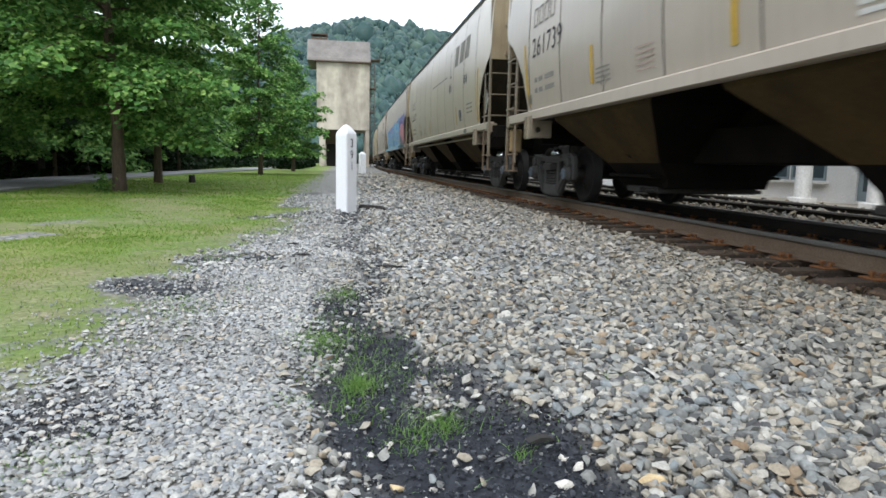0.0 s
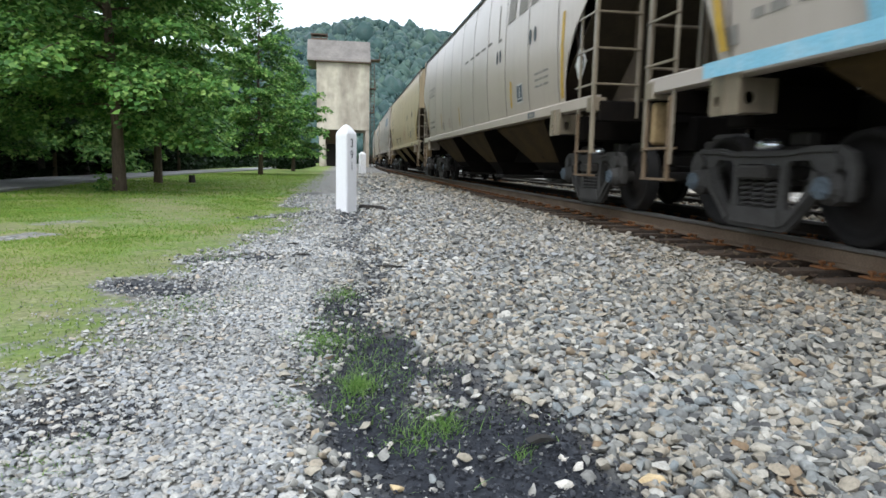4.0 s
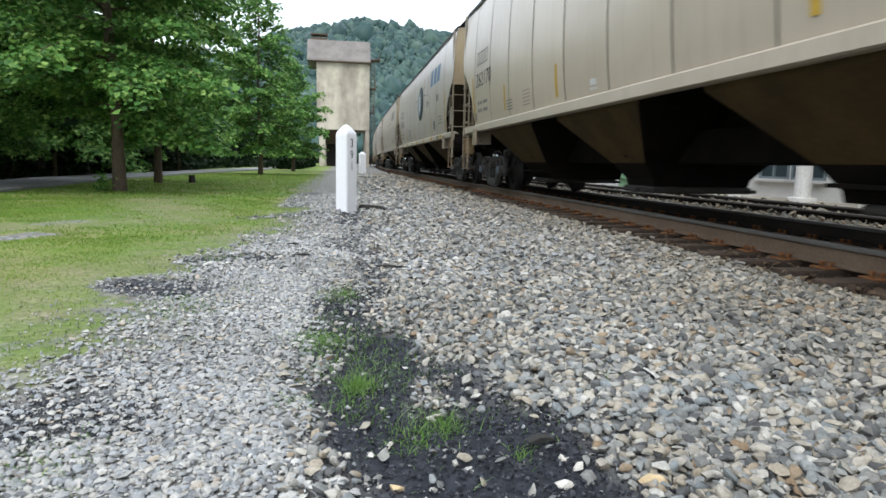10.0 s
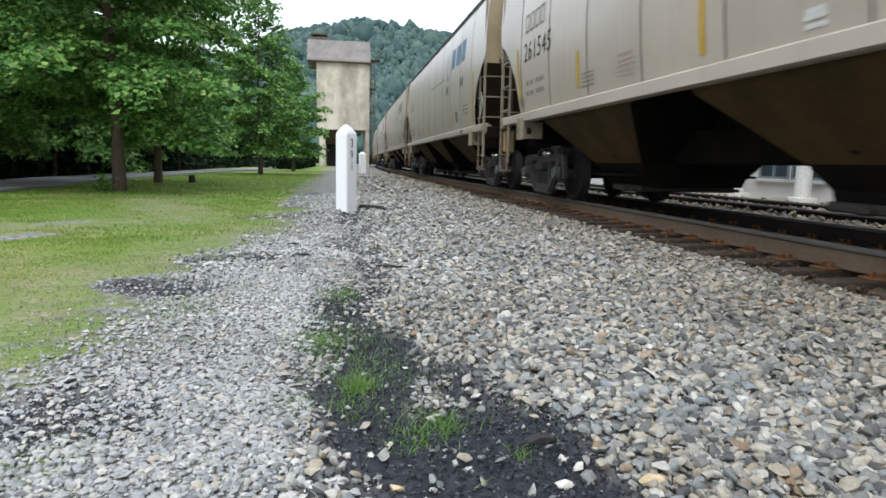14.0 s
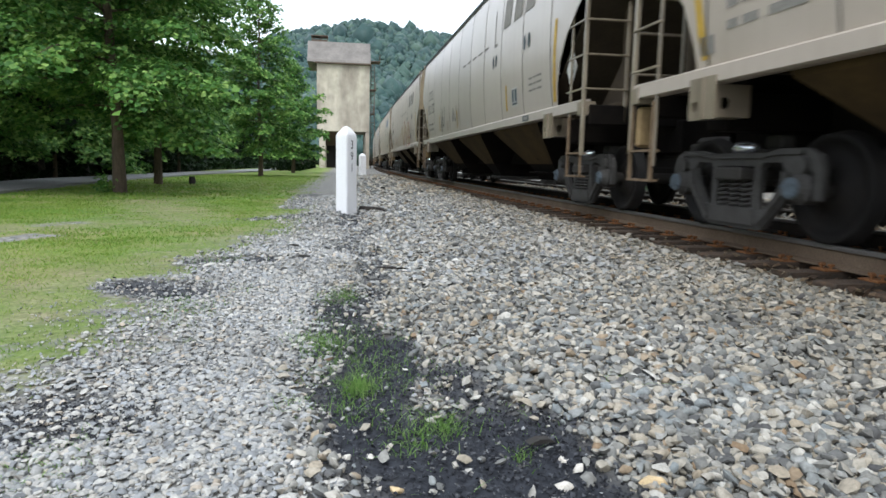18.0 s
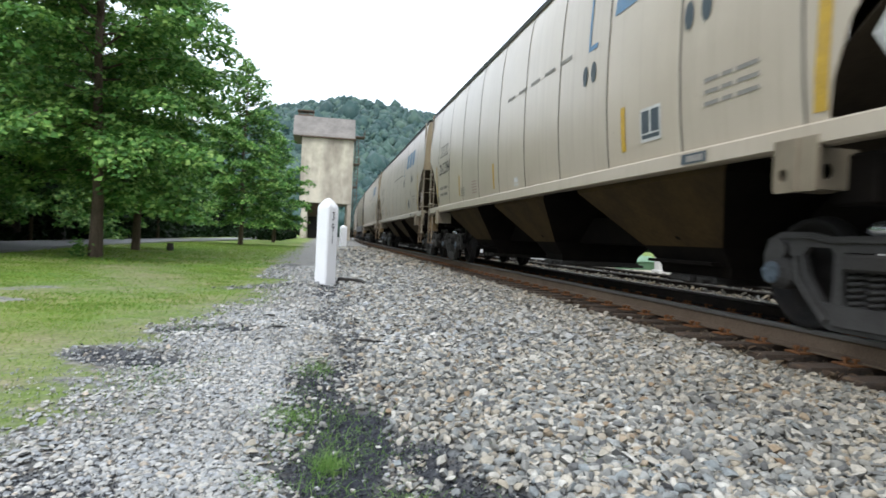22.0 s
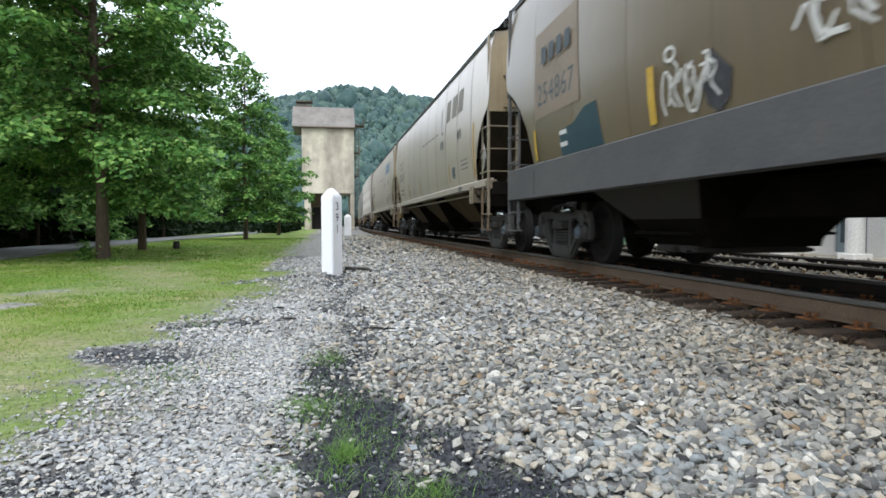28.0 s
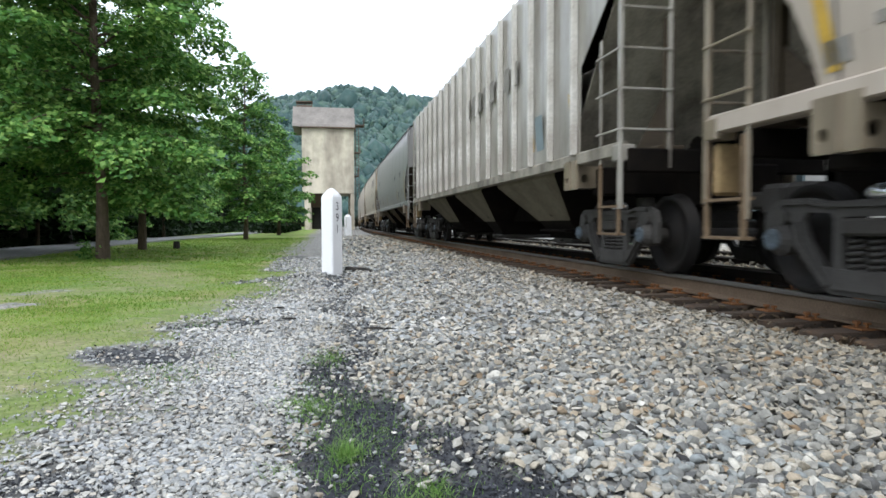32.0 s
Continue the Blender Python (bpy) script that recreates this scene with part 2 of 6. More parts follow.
END_PAINT = car_paint("end_enamel", (0.335, 0.268, 0.175), (0.12, 0.085, 0.052), grime=0.95)
GRIMY_END = car_paint("grimy_end_enamel", (0.235, 0.195, 0.145), (0.085, 0.062, 0.042), grime=1.1)
LADDER_RUST = dirty("rusty_step_iron", (0.15, 0.105, 0.065), (0.075, 0.045, 0.026), 8, 0.8, 0.85)
BRACKET_TAN = dirty("ochre_bracket", (0.235, 0.165, 0.08), (0.15, 0.095, 0.05), 5, 0.7, 0.75)
BROWN_PALE = dirty("pinkish_repainted_patch", (0.21, 0.165, 0.125), (0.155, 0.12, 0.085), 1.5, 0.7, 0.55)
PALE_FILL = dirty("pale_yellow_spray_paint", (0.46, 0.41, 0.29), (0.38, 0.33, 0.24), 3, 0.6, 0.55)
# Rust brown made darker for the shadow inside the end recess.
END_SHADED_GRIME = dirty("rusty_shaded_end_sheet", (0.055, 0.040, 0.026), (0.018, 0.014, 0.010), 1.6, 0.8, 0.85)
ROOF_GRIME = dirty("sooty_roof_sheet", (0.045, 0.052, 0.050), (0.10, 0.095, 0.085), 1.5, 0.7, 0.8)
FRAME_STEEL = dirty("dusty_cast_steel", (0.050, 0.047, 0.044), (0.024, 0.021, 0.019), 5, 0.6, 0.75, 0.0, 50, 0.4, 0.006)
RIBBED_END = dirty("stained_pale_end_sheet", (0.29, 0.265, 0.22), (0.045, 0.035, 0.026), 1.3, 0.95, 0.8, 0, 30, 0.3, 0.006, (1.6, 1.6, 0.5))
POST_PAINT = dirty("chalky_post_paint", (0.52, 0.50, 0.47), (0.17, 0.13, 0.095), 1.6, 0.9, 0.7, 0, 40, 0.2, 0.004, (1, 1, 0.45))
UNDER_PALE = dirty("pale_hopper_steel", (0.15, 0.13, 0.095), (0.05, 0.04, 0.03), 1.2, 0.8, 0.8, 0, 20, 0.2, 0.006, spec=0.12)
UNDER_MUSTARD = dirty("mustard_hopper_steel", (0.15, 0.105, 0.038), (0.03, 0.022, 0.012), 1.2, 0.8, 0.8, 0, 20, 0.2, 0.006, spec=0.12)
SLATE_SILL = dirty("dark_grey_sill_paint", (0.060, 0.060, 0.063), (0.10, 0.092, 0.086), 1.0, 0.6, 0.6)

# ---- building helpers ----
def mesh_from(name, bm, material, smooth=False):
    me = bpy.data.meshes.new(name)
    bm.to_mesh(me)
    bm.free()
    if material:
        me.materials.append(material)
    if smooth:
        me.polygons.foreach_set("use_smooth", [True] * len(me.polygons))
    return me


def mesh_arrays(name, verts, faces, material):
    """A mesh from an array of corners and an array of equal-sided faces."""
    verts, faces = np.asarray(verts, np.float32), np.asarray(faces, np.int32)
    me = bpy.data.meshes.new(name)
    n, k = faces.shape
    me.vertices.add(len(verts))
    me.vertices.foreach_set("co", verts.ravel())
    me.loops.add(n * k)
    me.loops.foreach_set("vertex_index", faces.ravel())
    me.polygons.add(n)
    me.polygons.foreach_set("loop_start", np.arange(0, n * k, k, dtype=np.int32))
    me.update(calc_edges=True)
    me.shade_flat()
    me.materials.append(material)
    return me


def put(name, me, parent=None, at=(0, 0, 0), label=""):
    ob = new(name, me)
    ob.location = at
    ob.parent = parent
    return tagged(ob, label)


def part(name, bm, material, parent, label="", smooth=False):
    return put(name, mesh_from(name, bm, material, smooth), parent, (0, 0, 0), label)


def box(bm, x0, x1, y0, y1, z0, z1, bevel=0.0):
    r = bmesh.ops.create_cube(bm, size=1.0, matrix=Matrix.Translation(((x0 + x1) / 2, (y0 + y1) / 2, (z0 + z1) / 2)) @ Matrix.Diagonal((x1 - x0, y1 - y0, z1 - z0, 1)))
    if bevel:
        edges = list({e for v in r["verts"] for e in v.link_edges})
        bmesh.ops.bevel(bm, geom=edges, offset=bevel, segments=1, affect="EDGES")
    return bm


def rod(bm, a, b, r, seg=8, r2=None):
    a, b = Vector(a), Vector(b)
    d = b - a
    m = Matrix.Translation((a + b) / 2) @ d.to_track_quat("Z", "Y").to_matrix().to_4x4()
    bmesh.ops.create_cone(bm, cap_ends=True, segments=seg, radius1=r, radius2=r if r2 is None else r2, depth=d.length, matrix=m)
    return bm


def lathe(bm, profile, seg=36, axis_x=0.0):
    """Turns (x, r) pairs about the x axis."""
    rings = [[bm.verts.new((x + axis_x, r * math.cos(2 * math.pi * i / seg), r * math.sin(2 * math.pi * i / seg))) for i in range(seg)] for x, r in profile]
    for a, b in zip(rings, rings[1:]):
        for i in range(seg):
            bm.faces.new((a[i], a[(i + 1) % seg], b[(i + 1) % seg], b[i]))
    bm.faces.new(rings[0][::-1])
    bm.faces.new(rings[-1])
    bmesh.ops.recalc_face_normals(bm, faces=bm.faces)
    return bm


def prism(bm, outline, x0, x1):
    """An outline of (y, z) pairs, extruded from x0 to x1."""
    a = [bm.verts.new((x0, y, z)) for y, z in outline]
    b = [bm.verts.new((x1, y, z)) for y, z in outline]
    n = len(outline)
    bm.faces.new(a)
    bm.faces.new(b[::-1])
    for i in range(n):
        bm.faces.new((a[i], b[i], b[(i + 1) % n], a[(i + 1) % n]))
    bmesh.ops.recalc_face_normals(bm, faces=bm.faces)
    return bm


def B():
    return bmesh.new()


# ---- the line: straight past the post, then a wide curve to the right ----
TRACK_X, CURVE_FROM, RADIUS, HEAD = 4.77, 15.0, 1800.0, 0.20


def on_line(s, side=0.0, line_x=TRACK_X):
    """The place on the line at s metres ahead and its heading, in radians to the right."""
    u = max(0.0, s - CURVE_FROM)
    a = u / RADIUS
    return line_x + u * u / (2 * RADIUS) + side * math.cos(a), s - side * math.sin(a), a


def lerp(x, table):
    return float(np.interp(x, [a for a, _ in table], [b for _, b in table]))


LAWN_EDGE = [(0.0, -3.2), (1.6, -2.2), (2.2, -1.38), (2.5, -1.2), (2.9, -1.02), (3.5, -0.90), (4.4, -1.15), (5.8, -1.02), (7.8, -0.60), (10.6, -0.40), (20, -1.0), (60, -0.75), (400, -0.75)]
EDGE_Y, EDGE_X = np.array([a for a, _ in LAWN_EDGE]), np.array([b for _, b in LAWN_EDGE])
# cinder patches: capsules x0, y0, x1, y1, radius
CINDERS = [(0.20, 1.2, 0.42, 1.52, 0.40), (0.55, 1.25, 0.62, 1.72, 0.24), (0.18, 1.8, 0.52, 1.92, 0.25), (0.10, 1.9, 0.18, 2.85, 0.22), (0.5, 2.1, 0.4, 2.45, 0.15, 0.9), (0.00, 2.8, 0.06, 3.9, 0.17, 0.9), (-1.45, 1.98, -0.90, 2.14, 0.27, 0.66), (-1.36, 4.45, -0.98, 4.28, 0.22, 0.9),
           (-1.15, 5.5, -0.47, 5.6, 0.17, 0.88), (0.02, 6.0, 0.30, 8.0, 0.19, 0.78), (0.1, 8.6, 0.2, 11.5, 0.24, 0.85), (0.18, 3.8, 0.33, 6.0, 0.13, 0.75), (-1.2, 9.5, -0.4, 10.5, 0.25, 0.6), (-0.9, 12, -0.7, 17, 0.3, 0.6)]
BARE = [(-3.4, 7.0, -3.2, 7.4, 0.22, 0.8), (-3.7, 8.6, -3.3, 8.9, 0.2, 0.5)]
DRY = [(-2.2, 9.0, -3.6, 13.5, 0.9, 0.95), (-4.6, 7.6, -2.2, 9.2, 0.7, 1.0), (-1.6, 5.6, -1.1, 8.4, 0.35, 0.6), (-1.9, 2.6, -1.35, 4.2, 0.40, 0.7), (-0.8, 9.0, -0.9, 14.0, 0.5, 0.6), (-2.3, 2.0, -1.15, 4.2, 0.50, 0.9), (-1.9, 4.2, -1.1, 7.5, 0.45, 0.85), (-3.2, 4.6, -2.6, 5.4, 0.4, 0.5)]
ROAD_LINE = [(-10.5, 2.0), (-7.9, 9.0), (-7.45, 15.0), (-7.8, 20.0), (-8.2, 24.6), (-7.8, 34.0), (-6.4, 51.0), (-4.6, 80.0), (-3.6, 110.0)]


def wobble(x, y, k=1.0):
    return (np.sin(x * 5.1 * k + y * 3.3 * k) + np.sin(x * 2.3 * k - y * 6.1 * k + 1.3) + np.sin(x * 11.0 * k + 2.1) * 0.5 + np.sin(y * 9.0 * k + x * 4.0 * k) * 0.5) / 3.0


def capsule(x, y, caps, soft):
    out = np.zeros_like(x)
    for x0, y0, x1, y1, r, *most in caps:
        dx, dy = x1 - x0, y1 - y0
        u = np.clip(((x - x0) * dx + (y - y0) * dy) / (dx * dx + dy * dy), 0, 1)
        d = np.hypot(x - x0 - u * dx, y - y0 - u * dy) + wobble(x, y, 1.5) * 0.35 * r
        out = np.maximum(out, np.clip((r - d) / (soft * r) + 0.5, 0, 1) * (most[0] if most else 1.0))
    return out


def lawn_at(x, y):
    edge = np.interp(y, EDGE_Y, EDGE_X) + wobble(x, y, 0.9) * 0.14 + wobble(x, y, 3.1) * 0.10
    lawn = np.clip((edge - x) / 1.5 + 0.45, 0, 1)
    return lawn * (1 - capsule(x, y, BARE, 0.6)) * (1 - 0.85 * capsule(x, y, CINDERS, 0.8))


def cinder_at(x, y):
    return capsule(x, y, CINDERS, 0.6)


def ground_z(x, y):
    swell = 0.012 * wobble(x, y, 0.55) + 0.010 * wobble(x + 3, y, 1.7)
    shoulder = np.clip((x - 1.2) / 0.8, 0, 1) * np.clip((3.0 - x) / 0.8, 0, 1) * 0.025 - np.clip((x - 3.1) / 0.5, 0, 1) * 0.02
    far = np.clip((np.abs(x) - 40) / 200, 0, 1)
    bank = -2.5 * np.clip((-x - 10.5) / 6.0, 0, 1) * np.clip((140 - y) / 40, 0, 1)
    return -0.055 + swell * np.clip((60 - np.abs(y)) / 40, 0, 1) + shoulder - 0.02 * cinder_at(x, y) + bank - far * 0.5


def spaced(near0, near1, step, far0, far1, grow=1.22):
    mid = list(np.arange(near0, near1 + step / 2, step))
    d, v = step, mid[-1]
    while v < far1:
        d *= grow
        v += d
        mid.append(v)
    d, v = step, mid[0]
    while v > far0:
        d *= grow
        v -= d
        mid.insert(0, v)
    return np.array(mid)


# ---- ground: one sheet to the horizon ----
def ground_material():
    m, t, b = shader("ground", 0.95)
    c = coords(t)
    lawn = t.nodes.new("ShaderNodeAttribute")
    lawn.attribute_name = "lawn"
    cind = t.nodes.new("ShaderNodeAttribute")
    cind.attribute_name = "cinder"
    dry = t.nodes.new("ShaderNodeAttribute")
    dry.attribute_name = "dry"
    vor = node(t, "TexVoronoi", Scale=17.0)
    t.links.new(c, vor.inputs["Vector"])
    sep = t.nodes.new("ShaderNodeSeparateColor")
    t.links.new(vor.outputs["Color"], sep.inputs[0])
    stones = ramp(t, sep.outputs[0], [(0, (0.13, 0.13, 0.13)), (0.35, (0.25, 0.25, 0.24)), (0.6, (0.22, 0.23, 0.235)), (0.8, (0.35, 0.345, 0.33)), (1, (0.27, 0.235, 0.195))])
    # darkens the cell rims as the shade in gaps between stones
    gap_shade = ramp(t, vor.outputs["Distance"], [(0.0, (1.05, 1.05, 1.05)), (0.75, (0.55, 0.53, 0.50))])
    stones = blend(t, 1.0, stones, gap_shade, "MULTIPLY")
    fine = noise_of(t, c, 30.0, 4)
    broad = noise_of(t, c, 0.5, 5, 0.6)
    green = ramp(t, broad, [(0.34, (0.066, 0.150, 0.016)), (0.46, (0.112, 0.195, 0.024)), (0.60, (0.205, 0.205, 0.078))])
    straw = blend(t, grey(t, noise_of(t, c, 3.2, 4, 0.65), 0.46, 0.62), ramp(t, fine, [(0.3, (0.105, 0.118, 0.048)), (0.7, (0.165, 0.180, 0.075))]), ramp(t, fine, [(0.3, (0.165, 0.150, 0.090)), (0.7, (0.265, 0.240, 0.155))]))
    green = blend(t, dry.outputs["Fac"], green, straw)
    tone = ramp(t, fine, [(0.25, (0.70, 0.72, 0.66)), (0.75, (1.2, 1.18, 1.2))])
    green = blend(t, 1.0, green, tone, "MULTIPLY")
    coal = ramp(t, fine, [(0.3, (0.013, 0.015, 0.020)), (0.7, (0.036, 0.040, 0.050))])
    col = blend(t, cind.outputs["Fac"], stones, coal)
    mott = node(t, "MapRange")
    speck = node(t, "Math")
    speck.operation = "MULTIPLY_ADD"
    t.links.new(noise_of(t, c, 4.5, 6, 0.75), speck.inputs[0])
    speck.inputs[1].default_value = 1.9
    t.links.new(lawn.outputs["Fac"], speck.inputs[2])
    mott.inputs["From Min"].default_value, mott.inputs["From Max"].default_value = 1.36, 1.66
    t.links.new(speck.outputs[0], mott.inputs["Value"])
    col = blend(t, mott.outputs[0], col, green)
    t.links.new(col, b.inputs["Base Color"])
    bump(t, b, fine, 0.6, 0.015)
    return m


gx = spaced(-6.0, 4.0, 0.10, -2500, 2500)
gy = spaced(0.6, 16.0, 0.10, -900, 3000)
X, Y = np.meshgrid(gx, gy)
Xf, Yf = X.ravel(), Y.ravel()
nx, ny = len(gx), len(gy)
ii, jj = np.meshgrid(np.arange(nx - 1), np.arange(ny - 1))
k0 = (jj * nx + ii).ravel()
ground_me = mesh_arrays("ground", np.stack([Xf, Yf, ground_z(Xf, Yf)], 1), np.stack([k0, k0 + 1, k0 + nx + 1, k0 + nx], 1), ground_material())
lawn_v = lawn_at(Xf, Yf)
lawn_v = np.where(Xf > 18, 0.9, lawn_v)
# The shadow under the train, with oil, darkens this strip of ground.
oily_shade = np.clip((Xf - 4.0) / 0.2, 0, 1) * np.clip((5.9 - Xf) / 0.2, 0, 1) * (Yf < 22)
fringe = np.clip((lawn_v - 0.1) / 0.25, 0, 1) * np.clip((0.97 - lawn_v) / 0.2, 0, 1) * (Xf < 3) * 0.8
for key, values in (("lawn", lawn_v), ("cinder", np.maximum(cinder_at(Xf, Yf), oily_shade * 0.9)), ("dry", np.clip(np.maximum(capsule(Xf, Yf, DRY, 1.4), fringe) * (0.75 + 0.4 * wobble(Xf, Yf, 2.0)), 0, 1))):
    ground_me.attributes.new(key, "FLOAT", "POINT").data.foreach_set("value", values.astype(np.float32))
ground_me.polygons.foreach_set("use_smooth", [True] * len(ground_me.polygons))
tagged(put("ground", ground_me), "grassy ground with a gravel shoulder and cinder patches", "ground", kind="structure")

# ---- loose stones ----
rng = np.random.default_rng(7)


def rock_shapes(points, count, seed):
    """Angular crushed stones: hulls round a few random points."""
    r = np.random.default_rng(seed)
    shapes = []
    for _ in range(count):
        p = r.normal(size=(points, 3))
        p /= np.linalg.norm(p, axis=1)[:, None]
        p *= r.uniform(0.88, 1.12, (points, 1)) * np.array([1.1, r.uniform(0.6, 0.95), r.uniform(0.42, 0.70)])
        bm = B()
        for q in p:
            bm.verts.new(q)
        got = bmesh.ops.convex_hull(bm, input=bm.verts[:])
        bmesh.ops.delete(bm, geom=[v for v in bm.verts if not v.link_faces], context="VERTS")
        bmesh.ops.triangulate(bm, faces=bm.faces[:])
        bm.verts.index_update()
        v = np.array([q.co for q in bm.verts])
        f = np.array([[q.index for q in g.verts] for g in bm.faces])
        bm.free()
        shapes.append((v, f))
    return shapes


def turn_matrices(r, n, tilt):
    a, b, c = r.uniform(0, 2 * np.pi, n), r.normal(0, tilt, n), r.normal(0, tilt, n)
    ca, sa, cb, sb, cc, sc = np.cos(a), np.sin(a), np.cos(b), np.sin(b), np.cos(c), np.sin(c)
    z, o = np.zeros(n), np.ones(n)
    rz = np.stack([ca, -sa, z, sa, ca, z, z, z, o], -1).reshape(n, 3, 3)
    rx = np.stack([o, z, z, z, cb, -sb, z, sb, cb], -1).reshape(n, 3, 3)
    ry = np.stack([cc, z, sc, z, o, z, -sc, z, cc], -1).reshape(n, 3, 3)
    return rz @ rx @ ry


def scatter(shapes, places, sizes, r, tilt=0.5):
    """Copies of the shapes at the places, as one array of corners and one of faces."""
    n = len(places)
    pick = r.integers(0, len(shapes), n)
    turn = turn_matrices(r, n, tilt)
    V, F, base = [], [], 0
    for i, (v, f) in enumerate(shapes):
        w = np.nonzero(pick == i)[0]
        if not len(w):
            continue
        p = np.einsum("nij,kj->nki", turn[w], v) * sizes[w][:, None, None] + places[w][:, None, :]
        V.append(p.reshape(-1, 3))
        F.append((f[None] + (np.arange(len(w)) * len(v))[:, None, None] + base).reshape(-1, f.shape[1]))
        base += len(w) * len(v)
    return np.concatenate(V), np.concatenate(F)


def stone_field(name, x0, x1, y0, y1, per_m2, size, level, seed, label, material=BALLAST, keep=None, lift=0.30, tilt=0.38, rise=0.9):
    r = np.random.default_rng(seed)
    n = int((x1 - x0) * (y1 - y0) * per_m2)
    x, y = r.uniform(x0, x1, n), r.uniform(y0, y1, n)
    chance = keep(x, y) if keep else np.ones(n)
    # nothing outside the fan that the path can see
    ok = (r.uniform(0, 1, n) < chance) & (x < 1.15 * y + 0.6) & (x > -0.62 * y - 0.5)
    x, y = x[ok], y[ok]
    s = size * np.minimum(np.exp(r.normal(-0.03, 0.32, len(x))), 1.6) * (0.82 + 0.29 * np.clip((x - 0.2) / 1.2, 0, 1))
    z = ground_z(x, y) + s * lift + r.uniform(0, rise, len(x)) * s
    V, F = scatter(rock_shapes(level, 14, seed), np.stack([x, y, z], 1), s, r, tilt)
    me = mesh_arrays(name, V, F, material)
    if level > 8:
        # worn corners: only the stronger edges stay sharp
        me.polygons.foreach_set("use_smooth", [True] * len(me.polygons))
        me.set_sharp_from_angle(angle=radians(44))
    tagged(put(name, me), label, "gravel", kind="stuff")


def gravel_keep(x, y):
    lawn, cin = lawn_at(x, y), cinder_at(x, y)
    return np.clip(1.04 - lawn * 1.65, 0.0, 1) * np.clip(1.04 - cin * 1.02, 0, 1)


stone_field("limestone_chips", 0.2, 3.5, 4.2, 16.0, 260, 0.026, 7, 21, "pale chips mingled with the ballast", PALE_BALLAST, keep=gravel_keep, lift=0.6, tilt=0.25)
STONES = "loose pale grey and tan crushed ballast stones"
def ballast_keep(x, y):
    return gravel_keep(x, y) * np.clip((x - 0.02 - 0.02 * y + 0.25 * wobble(x, y, 1.2)) / 0.5 + 0.5, 0, 1)


def path_keep(x, y):
    return gravel_keep(x, y) * (1 - np.clip((x - 0.02 - 0.02 * y + 0.25 * wobble(x, y, 1.2)) / 0.5 + 0.5, 0, 1))


for args in ((-1.9, 2.8, 1.0, 2.2, 3400, 0.0176, 20, 11), (-2.0, 3.50, 2.2, 4.4, 2350, 0.0186, 16, 10), (-2.0, 3.54, 4.4, 8.0, 1400, 0.0235, 10, 12),
             (-1.6, 3.56, 8.0, 16.0, 500, 0.032, 7, 13), (-1.2, 3.56, 16.0, 42.0, 120, 0.058, 7, 14)):
    stone_field("ballast_stones", *args, STONES, keep=ballast_keep, tilt=0.42 if args[2] < 4 else 0.22, rise=1.1 if args[2] < 4 else 0.5)
for args in ((-1.9, 0.9, 1.0, 2.4, 5900, 0.0128, 18, 111), (-2.0, 0.9, 2.4, 4.6, 3900, 0.0146, 14, 110), (-2.0, 1.0, 4.6, 8.0, 1700, 0.0220, 10, 112), (-1.6, 1.2, 8.0, 16.0, 620, 0.031, 7, 113)):
    stone_field("limestone_chips", *args, "loose whitish limestone chips along the footpath", PALE_BALLAST, keep=path_keep, tilt=0.17, rise=0.5)
stone_field("ballast_stones", 6.2, 11.2, 8.0, 28.0, 100, 0.040, 6, 15, "ballast stones round the second track", lift=0.5)
stone_field("ballast_stones", 3.45, 4.10, 3.0, 30.0, 230, 0.024, 7, 16, "rust-stained ballast stones between the crossties", RUST_STONE, lift=0.9)
stone_field("ballast_stones", 4.10, 6.2, 3.0, 26.0, 220, 0.030, 7, 20, "ballast stones blackened for oil and train shadow between the rails", OILY_SHADE_STONE, lift=0.9)
stone_field("cinder_crumbs", -1.6, 1.6, 1.0, 4.2, 6000, 0.0074, 6, 17, "black coal cinders trodden into the shoulder", CINDER, lift=0.9, keep=lambda x, y: cinder_at(x, y))
stone_field("cinder_crumbs", -1.6, 1.2, 4.2, 12.0, 700, 0.010, 7, 18, "black coal cinders trodden into the shoulder", CINDER, keep=lambda x, y: cinder_at(x, y))
stone_field("small_gravel", -1.9, 2.4, 1.0, 4.0, 1500, 0.0085, 8, 19, "small pale chips among the ballast and cinders", PALE_BALLAST, keep=lambda x, y: np.clip(1.0 - lawn_at(x, y), 0, 1) * (0.035 + 0.965 * (1 - cinder_at(x, y))))


stone_field("small_gravel", -1.5, 1.2, 4.0, 10.0, 850, 0.0115, 6, 22, "fine pale chips trodden into the footpath", PALE_BALLAST, keep=path_keep, lift=1.2)


# single larger stones lying on the cinders
def loose_stone(x, y, size, seed, colour):
    V, F = rock_shapes(16, 1, seed)[0]
    me = mesh_arrays("stone", V * size, F, colour)
    ob = put("stone", me, None, (x, y, float(ground_z(np.array([x]), np.array([y]))[0]) + size * 0.35))
    ob.rotation_euler = (0.15, 0.1, seed)
    tagged(ob, "single pale stone lying on black cinders", "stone", "loose stones")


PALE_STONE = dirty("pale_stone", (0.58, 0.55, 0.50), (0.42, 0.36, 0.29), 30, 0.6, 0.9, 0, 150, 0.4, 0.004)
TAN_STONE = dirty("tan_stone", (0.55, 0.42, 0.25), (0.38, 0.27, 0.15), 30, 0.6, 0.9, 0, 150, 0.4, 0.004)
